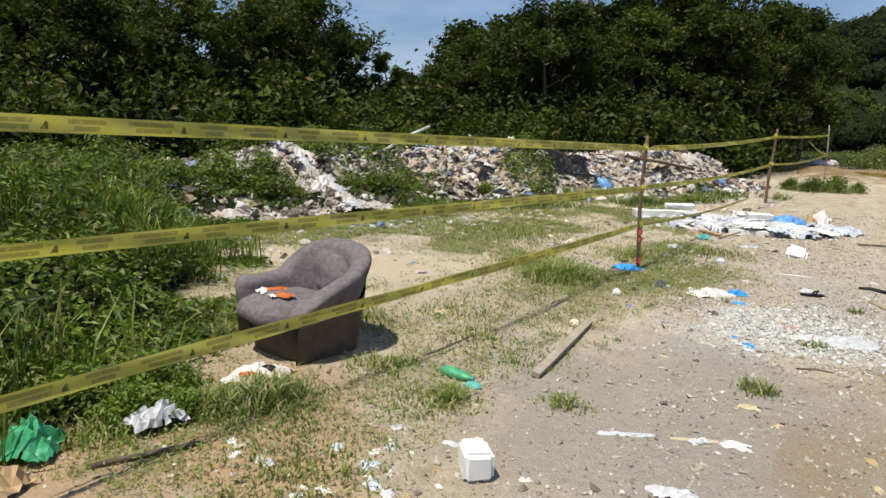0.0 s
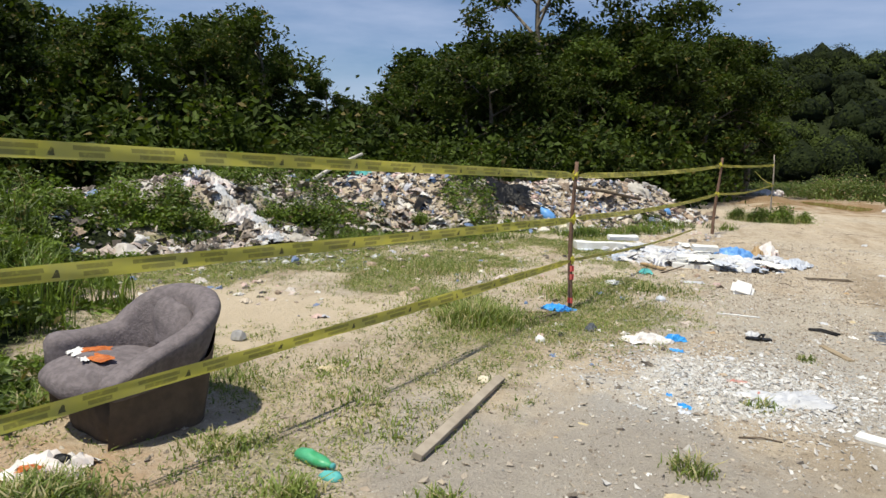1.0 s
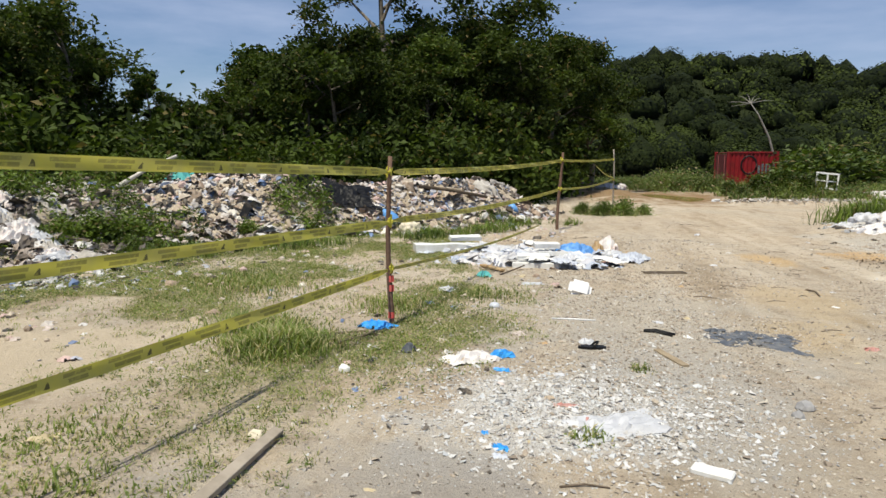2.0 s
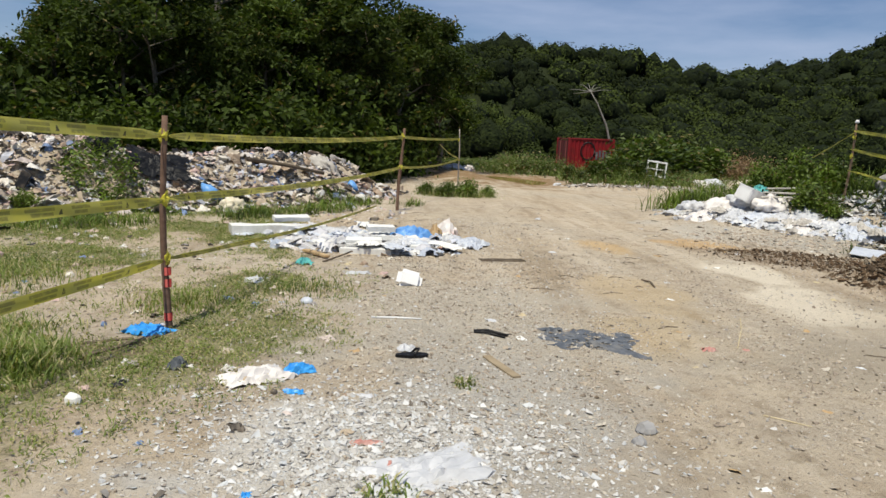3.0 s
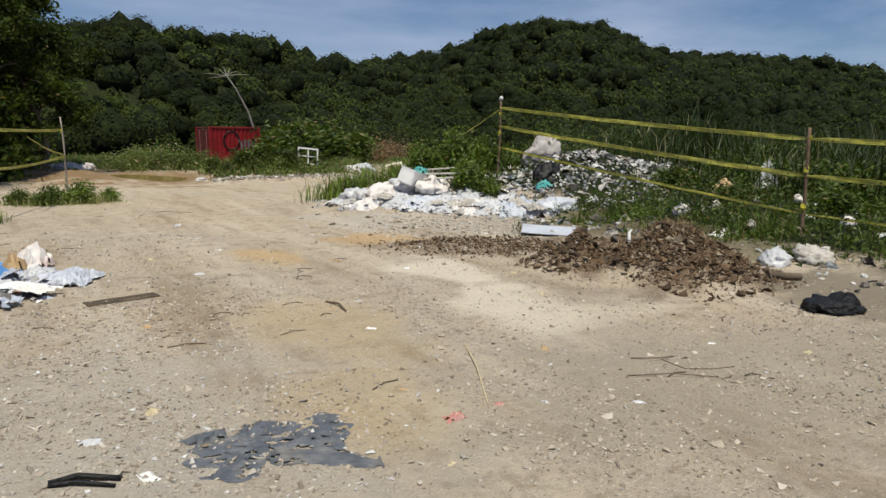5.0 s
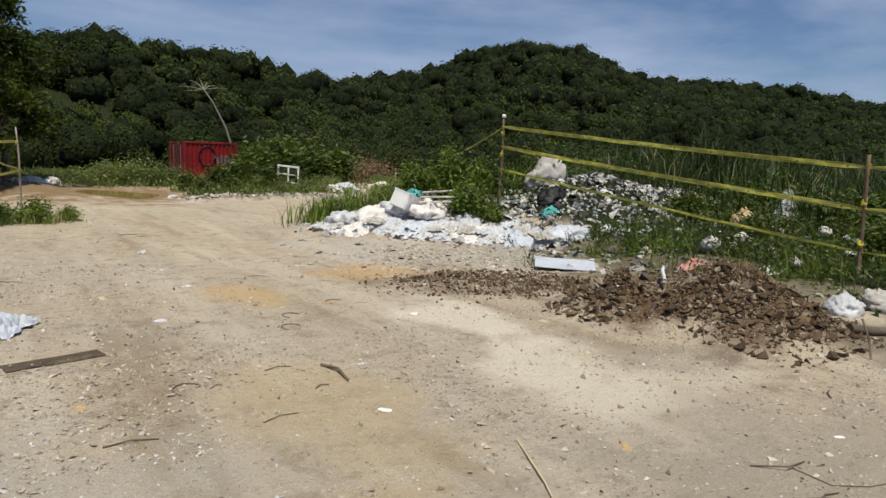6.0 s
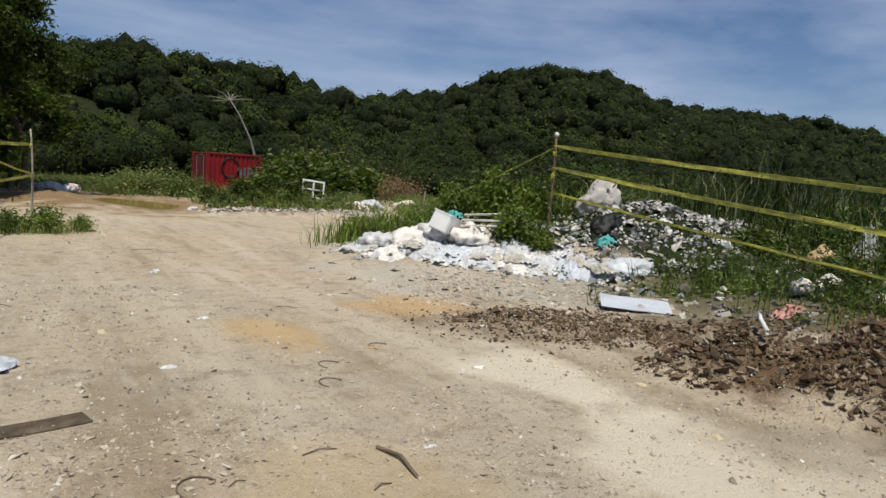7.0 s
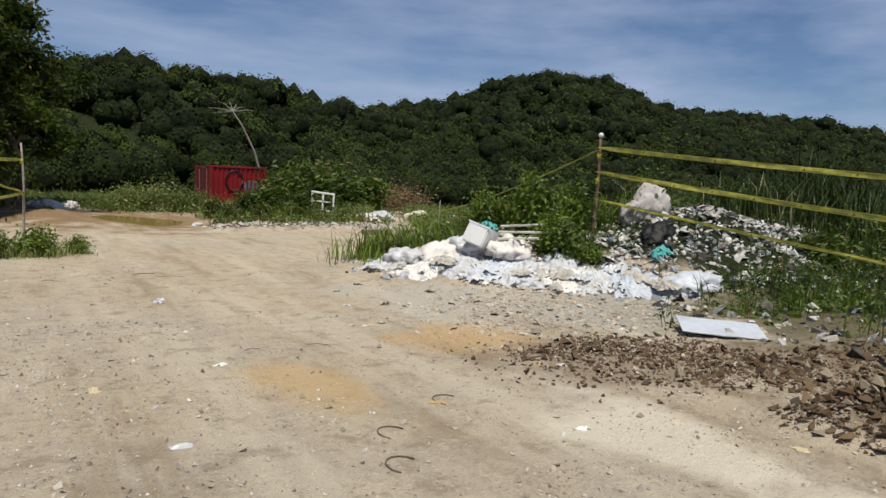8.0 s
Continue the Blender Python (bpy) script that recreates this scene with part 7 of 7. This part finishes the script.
rest("white_sack", crumple_bm(0.7, 0.5, 0.25, 275, 0.8), M_SOILED, -5.6, 16.3, "white sack on the crest of the refuse bank", "sack", 15, smooth=True)
rest("white_sack", crumple_bm(0.8, 0.5, 0.22, 276, 0.8), M_SOILED, -1.6, 19.7, "pale sack on the crest of the refuse bank", "sack", 40, smooth=True)
rest("teal_rag", sheet_bm(0.5, 0.35, 0.3, 277, 8, 0.3, 0.4), M_TEAL, -7.2, 14.4, "teal plastic sheet on the refuse bank", "plastic sheet", 0)
stick("branch", ((-7.6, 13.0, 0.1), (-7.2, 13.4, 0.5), (-6.8, 13.7, 0.75)), 0.04, M_DEADWOOD, "pale broken branch leaning on the refuse")
stick("branch", ((-3.0, 17.6, 0.3), (-2.3, 18.1, 0.35), (-1.5, 18.7, 0.3)), 0.05, M_DARKWOOD, "dark branch on the crest of the refuse bank")
for i, (x, y, L) in enumerate(((-8.9, 9.7, 1.1), (-8.7, 10.5, 1.0), (-9.3, 10.1, 1.3), (-7.7, 11.7, 0.9), (-7.35, 8.7, 0.8), (-7.3, 12.1, 0.9))):
    rest("cloth_sheet", sheet_bm(L, L * 0.45, 0.16, 280 + i, 22, 0.35, 0.1), (M_SOILED, M_PAPER, M_SOILED)[i % 3], x, y, "dirty pale cloth sheet draped over the weedy bank", "cloth", 60 + 40 * i, group="cloths on the weedy bank")

# ---- the far heap ----
FARHEAP = "white sacks along the far heap"
for i, (x, y, sx, sz) in enumerate(((7.25, 18.85, 0.8, 0.36), (7.65, 18.45, 0.9, 0.42), (8.2, 18.25, 0.8, 0.5), (8.5, 17.7, 0.9, 0.42), (8.9, 17.0, 0.8, 0.26))):
    rest("white_sack", crumple_bm(sx, sx * 0.8, sz * 0.8, 500 + i, 0.8), (M_FILM, M_CLOTH)[i % 2], x, y, "slumped white plastic sack at the foot of the heap", "sack", -45 + 23 * i, (6 * (i % 3 - 1), 0), 0.0, FARHEAP, True, 0.04)
for i, (x, y, L) in enumerate(((7.0, 18.95, 0.9), (7.35, 18.3, 1.1), (7.75, 17.95, 1.2), (8.1, 17.45, 1.1), (8.35, 17.1, 1.2), (8.7, 16.7, 1.2), (9.0, 16.3, 1.1), (9.25, 15.95, 1.0), (9.5, 15.6, 0.9), (7.8, 18.6, 0.9), (8.5, 17.9, 1.0))):
    rest("plastic_sheet", sheet_bm(L, L * 0.7, 0.15, 1900 + i, 30, 0.3, 0.6), (M_FILM, M_CLOTH, M_FILM, M_LILAC)[i % 4], x, y, "crumpled white film draped along the foot of the heap", "plastic sheet", -50 + 67 * i, lift=0.02, group=FARHEAP, sink=0.05)
for i in range(26):
    f = i / 25
    x, y = 7.0 + 2.7 * f + _r.uniform(-0.3, 0.3), 18.9 - 3.3 * f + _r.uniform(-0.3, 0.3)
    s = _r.uniform(0.2, 0.5)
    rest("plastic_sheet", sheet_bm(s, s * 0.7, s * 0.3, 1530 + i, 12, 0.35, 0.25), (M_FILM, M_SOILED)[i % 2], x, y, "crumpled white film at the foot of the heap", "plastic sheet", _r.uniform(0, 360), lift=_r.uniform(0, 0.12), group=FARHEAP)
rest("film_roll", crumple_bm(0.95, 0.42, 0.28, 560), M_LILAC, 9.75, 15.25, "bundle of clear bubble film lying on the gravel", "plastic film", -40, smooth=True)
foam_box(8.1, 18.0, 35, (0.5, 0.36, 0.34), 0.36, (18, 12), "open dirty white foam fish box tilted on the heap", "foam_crate")
for i, (a, b) in enumerate((((8.25, 17.75), (8.75, 17.35)), ((8.4, 17.95), (8.95, 17.4)), ((8.55, 18.1), (9.1, 17.6)))):
    span("wooden_lath", a, b, 0.06, 0.03, M_DEADWOOD, "pale wooden lath leaning on white sacks", "lath", 20 + i, 0.34, 6, "laths leaning on the sacks")
rest("teal_rag", sheet_bm(0.35, 0.25, 0.2, 570, 8, 0.3, 0.4), M_TEAL, 8.6, 18.6, "teal plastic rag on the heap", "rag", 0, lift=0.3, sink=0.2)
rest("teal_rag", sheet_bm(0.3, 0.2, 0.2, 571, 8, 0.3, 0.4), M_TEAL, 10.3, 16.3, "teal plastic rag in the weeds", "rag", 0)
rest("mattress", crumple_bm(0.95, 0.42, 0.52, 572, 0.7), M_MATTRESS, 11.15, 17.45, "dirty pale mattress folded upright on the heap", "mattress", -20, smooth=True)
rest("black_bag", crumple_bm(0.7, 0.45, 0.24, 573), M_BLACK, 10.75, 16.8, "black plastic bag on the far heap", "plastic bag", 0, smooth=True)
rest("plastic_board", slab_bm(0.85, 0.5, 0.014, 574, 0.003), M_LILAC, 8.32, 13.72, "pale bluish plastic board lying tilted on the soil", "board", -40, (9, 2), 0.09, sink=0.03)
rest("red_rag", sheet_bm(0.42, 0.26, 0.16, 575, 10, 0.3, 0.3), M_RED, 9.45, 12.45, "faded red rag on the rubble", "rag", 0)
rest("foam_sheet", slab_bm(0.5, 0.25, 0.03, 576), M_FOAM, 9.75, 11.5, "white foam sheet beside the weeds", "foam sheet", 10)
stick("pale_stick", ((8.2, 11.85, 0.1), (8.45, 12.1, 0.15), (8.65, 12.25, 0.15)), 0.025, M_FOAM, "short pale stick on the soil heap", "stick")
stick("lath", ((9.3, 16.0, 0), (9.7, 15.75, 0.02), (10.1, 15.5, 0)), 0.02, M_DEADWOOD, "pale lath on the gravel by the heap", "lath")
rest("black_bag", crumple_bm(0.8, 0.45, 0.13, 577), M_BLACK, 7.45, 8.6, "torn black plastic bag on the edge of the clearing", "plastic bag", 5, smooth=True)
rest("white_sack", crumple_bm(0.45, 0.35, 0.17, 578, 0.7), M_FILM, 8.75, 10.05, "white plastic sack at the edge of the weeds", "sack", 30, smooth=True)
rest("white_sack", crumple_bm(0.6, 0.45, 0.2, 579, 0.7), M_SOILED, 9.2, 9.85, "clear plastic sack at the edge of the weeds", "sack", 70, smooth=True)
stick("log", ((7.85, 9.55, 0), (8.05, 9.48, 0), (8.25, 9.42, 0)), 0.05, M_DARKWOOD, "short dark log at the edge of the clearing", "log")
stick("twig", ((7.3, 9.1, 0), (7.32, 9.14, 0.15), (7.3, 9.2, 0.3)), 0.01, M_DARKWOOD, "upright dark twig at the edge of the clearing", "twig")
rest("teal_rag", sheet_bm(0.3, 0.2, 0.2, 580, 8, 0.3, 0.4), M_TEAL, 10.3, 9.4, "teal plastic rag in the weeds", "rag", 0)
rest("white_cloth", sheet_bm(0.8, 0.5, 0.7, 581, 12, 0.3, 0.6), M_FILM, 15.0, 14.4, "white cloth hung over the weeds", "cloth", 30, lift=0.2, sink=0.1)
rest("torn_carton", lump_bm(0.7, 0.5, 0.5, 582, 3, 0.25), M_CARD, 13.6, 14.4, "brown cardboard carton in the weeds", "carton", 0, smooth=True)
for i in range(18):
    x, y = _r.uniform(9.8, 14.5), _r.uniform(8.5, 15.5)
    s = _r.uniform(0.18, 0.42)
    rest("plastic_bag", lump_bm(s, s * 0.7, s * 0.5, 600 + i, 2, 0.3), (M_SOILED, M_FILM, M_SOILED, M_PAPER)[i % 4], x, y, "pale plastic bag caught in the weeds", "plastic bag", _r.uniform(0, 360), group="bags in the far weeds", lift=0.06, smooth=True)


# ---- beyond the track ----
def red_material():
    m, t, p = nodes_of("red_painted_steel", 0.55)
    po = position(t)
    n = noise_node(t, 2.2, 5, po)
    c = mix_node(t, step_node(t, n, 0.4, 0.7), (0.23, 0.010, 0.014), (0.16, 0.012, 0.013))
    c = mix_node(t, math_node(t, "MULTIPLY", step_node(t, noise_node(t, 6, 5, po), 0.6, 0.7), 0.5), c, (0.12, 0.06, 0.04))
    t.links.new(c, p.inputs["Base Color"])
    return m


def container():
    """Ribbed steel box with corner posts and rails, end doors and painted marks on the side."""
    L, W, H = 2.8, 2.2, 2.1
    red = red_material()
    ob = empty("shipping_container", pose(9.35, 42.9, 0.05, 0, -1.0, 6), "red corrugated steel shipping container with dark painted scrawls", "container")
    bm = bmesh.new()
    n = 44
    prof = []
    for k in range(n + 1):
        prof.append((0.12 + (L - 0.24) * k / n, 0.0 if (k % 4) in (0, 1) else 0.045))
    lo = [bm.verts.new((x, y, 0.16)) for x, y in prof]
    hi = [bm.verts.new((x, y, H - 0.1)) for x, y in prof]
    for k in range(n):
        bm.faces.new((lo[k], lo[k + 1], hi[k + 1], hi[k]))
    part("side_panel", bm, red, ob)
    for name, size, at in (("roof", (L - 0.1, W - 0.1, 0.04), (L / 2, W / 2, H - 0.05)), ("back_panel", (L - 0.2, 0.04, H - 0.24), (L / 2, W - 0.06, H / 2)), ("floor_frame", (L - 0.2, W - 0.2, 0.1), (L / 2, W / 2, 0.12)),
                           ("top_rail", (L - 0.22, 0.08, 0.1), (L / 2, 0.02, H - 0.05)), ("bottom_rail", (L - 0.22, 0.08, 0.14), (L / 2, 0.02, 0.09)), ("end_panel", (0.04, W - 0.24, H - 0.24), (L - 0.08, W / 2, H / 2)),
                           ("corner_post", (0.14, 0.12, H), (0.05, 0.02, H / 2)), ("corner_post", (0.14, 0.12, H), (L - 0.05, 0.02, H / 2)), ("corner_post", (0.14, 0.12, H), (0.05, W - 0.04, H / 2)), ("corner_post", (0.14, 0.12, H), (L - 0.05, W - 0.04, H / 2))):
        bm = box_bm(*size, 0.01)
        bmesh.ops.translate(bm, verts=bm.verts, vec=at)
        part(name, bm, red, ob)
    for s in (0, 1):
        bm = box_bm(0.05, W / 2 - 0.1, H - 0.26, 0.01)
        bmesh.ops.translate(bm, verts=bm.verts, vec=(0.04, W * (0.27 + 0.46 * s), H / 2))
        door = part("door", bm, M_DARK_RED, ob, "dark faded red end door")
        v, f = tube_np([(0.0, W * (0.2 + 0.5 * s), 0.2), (0.0, W * (0.2 + 0.5 * s), H - 0.2)], [0.02, 0.02], 8)
        put("lock_bar", mesh_np("lock_bar", v, f, True), M_DARK_RED, door)
    # scrawl: a ring and unreadable bars
    ring = [(1.2 + 0.42 * math.cos(a), -0.012, 1.35 + 0.5 * math.sin(a)) for a in np.linspace(0, 2 * math.pi, 25)]
    v, f = tube_np(ring, [0.05] * 25, 6)
    v[:, 1] = -0.012 + (v[:, 1] + 0.012) * 0.15
    put("painted_ring", mesh_np("painted_ring", v, f, True), M_BLACK, ob, "dark painted ring")
    for k in range(7):
        bm = box_bm(0.13, 0.012, 0.45 + 0.1 * (k % 3), 0.004)
        bmesh.ops.translate(bm, verts=bm.verts, vec=(1.75 + 0.2 * k, -0.012, 1.1 + 0.05 * (k % 2)))
        part("painted_bar", bm, M_GREY_FILM, ob, "dark painted bar")


for i in range(11):
    f = i / 10
    rest("cloth", sheet_bm(0.75 - 0.03 * i, 0.34, 0.2, 1700 + i, 14, 0.4, 0.3), (M_SOILED, M_FILM, M_PAPER)[i % 3], -6.4 - 2.4 * f, 10.5 + 0.45 * f + 0.2 * math.sin(5.0 * i), "pale dirty cloth spilling down the weedy bank", "cloth", 10 + 47 * i, lift=0.06, group="cloth spilled down the bank")
M_DARK_RED = plain("dark_red_steel", (0.10, 0.015, 0.016), (0.15, 0.03, 0.028), 5.0, 0.6, 0.2, 0.01)
container()
rest("white_drum", lump_bm(0.4, 0.4, 0.6, 590, 2, 0.1), M_FOAM, 8.5, 42.3, "white sack standing beside a container", "sack", smooth=True)


M_DEADBARK = plain("grey_dead_bark", (0.27, 0.26, 0.235), (0.18, 0.17, 0.155), 6.0, 0.9, 0.5, 0.02)


def dead_tree():
    t = empty("dead_tree", pose(12.9, 45.2, ground_z(12.9, 45.2)), "leaning bare white dead tree trunk with spread branches", "tree")
    pts = [(0, 0, -0.3), (-0.35, 0, 1.5), (-0.85, 0, 3.1), (-1.5, 0.1, 4.4), (-2.0, 0.1, 5.1)]
    v, f = tube_np(pts, [0.085, 0.075, 0.06, 0.045, 0.03], 8)
    put("trunk", mesh_np("trunk", v, f, True), M_DEADBARK, t)
    for dx, dz in ((-2.0, 0.1), (-1.1, 0.75), (-0.3, 0.9), (1.0, 0.5), (2.0, 0.25), (0.5, 0.8), (-1.6, -0.35)):
        v, f = tube_np([(-1.97, 0.1, 5.05), (-1.97 + dx * 0.35, 0.2, 5.1 + dz * 0.4), (-1.97 + dx * 0.65, 0.25, 5.08 + dz * 0.55)], [0.03, 0.02, 0.008], 5)
        put("branch", mesh_np("branch", v, f, True), M_DEADBARK, t)


dead_tree()


def white_frame():
    """A discarded two-by-two window frame standing in the bush."""
    ob = empty("window_frame", pose(10.85, 32.0, 0.55, -8, 5, 4), "discarded white window frame standing among the bushes", "window frame")
    for w, h, x, z in ((0.9, 0.07, 0, 0.62), (0.9, 0.07, 0, 0.0), (0.76, 0.05, 0, 0.31)):
        bm = box_bm(w, 0.06, h, 0.008)
        bmesh.ops.translate(bm, verts=bm.verts, vec=(x, 0, z))
        part("rail", bm, M_FOAM, ob)
    for x in (-0.415, 0.0, 0.415):
        for z in ((0.165, 0.465) if x == 0 else (0.31,)):
            bm = box_bm(0.06, 0.055, 0.22 if x == 0 else 0.545, 0.008)
            bmesh.ops.translate(bm, verts=bm.verts, vec=(x, 0, z))
            part("stile", bm, M_FOAM, ob)
    for x in (-0.38, 0.38):
        v, f = tube_np([(x, 0.03, -0.8), (x, 0.03, 0.02)], [0.03, 0.025], 6)
        put("leg", mesh_np("leg", v, f, True), M_FOAM, ob)


white_frame()


def puddle():
    m, t, p = nodes_of("muddy_water", 0.06)
    p.inputs["Base Color"].default_value = (0.34, 0.235, 0.09, 1)
    p.inputs["Specular IOR Level"].default_value = 0.5
    bump_node(t, p, noise_node(t, 3.0, 3, position(t)), 0.05, 0.01)
    bm = bmesh.new()
    ring = []
    for k in range(40):
        a = 2 * math.pi * k / 40
        r = 1 + 0.25 * noise.noise(Vector((math.cos(a) * 1.5, math.sin(a) * 1.5, 4)))
        ring.append(bm.verts.new((5.35 + 1.75 * r * math.cos(a) - 0.8 * r * math.sin(a), 34.4 + 4.0 * r * math.sin(a), -0.11)))
    bm.faces.new(ring)
    tagged(part("puddle", bm, m), "shallow puddle of yellow-brown muddy water", "puddle", kind="structure")


puddle()
for i, (x, y, s) in enumerate(((2.6, 39.5, 1.2), (3.3, 40.2, 1.0), (2.0, 40.4, 0.9), (15.2, 36.2, 1.4), (13.4, 33.8, 1.2), (17.0, 36.0, 1.6), (18.5, 35.2, 1.2), (8.4, 33.9, 0.9), (9.3, 34.0, 1.0), (6.5, 31.4, 0.35), (15.2, 30.6, 1.0), (16.0, 29.8, 0.8), (13.0, 26.0, 0.7), (12.4, 25.5, 0.6))):
    rest("rubbish_mound", lump_bm(s, s * 0.7, s * 0.35, 700 + i, 3, 0.35), (M_FILM, M_PAPER, M_YELLOW_FOAM)[i % 3], x, y, "low mound of pale rubbish beyond the track", "rubbish mound", 40 * i, group="rubbish beyond the track")
span("concrete_beam", (10.6, 28.0), (11.5, 27.8), 0.24, 0.16, M_DARKWOOD, "dark timber baulk at the end of the track", "timber", 30)
for i, (x, y, s) in enumerate(((22.5, 52, 3.0), (24.5, 53, 2.4), (20.8, 51.5, 2.0))):
    rest("earth_bank", lump_bm(s, s * 0.7, s * 0.5, 720 + i, 3, 0.3), M_EARTH_BANK, x, y, "bare orange earth cut at the foot of the woods", "earth bank", 30 * i)
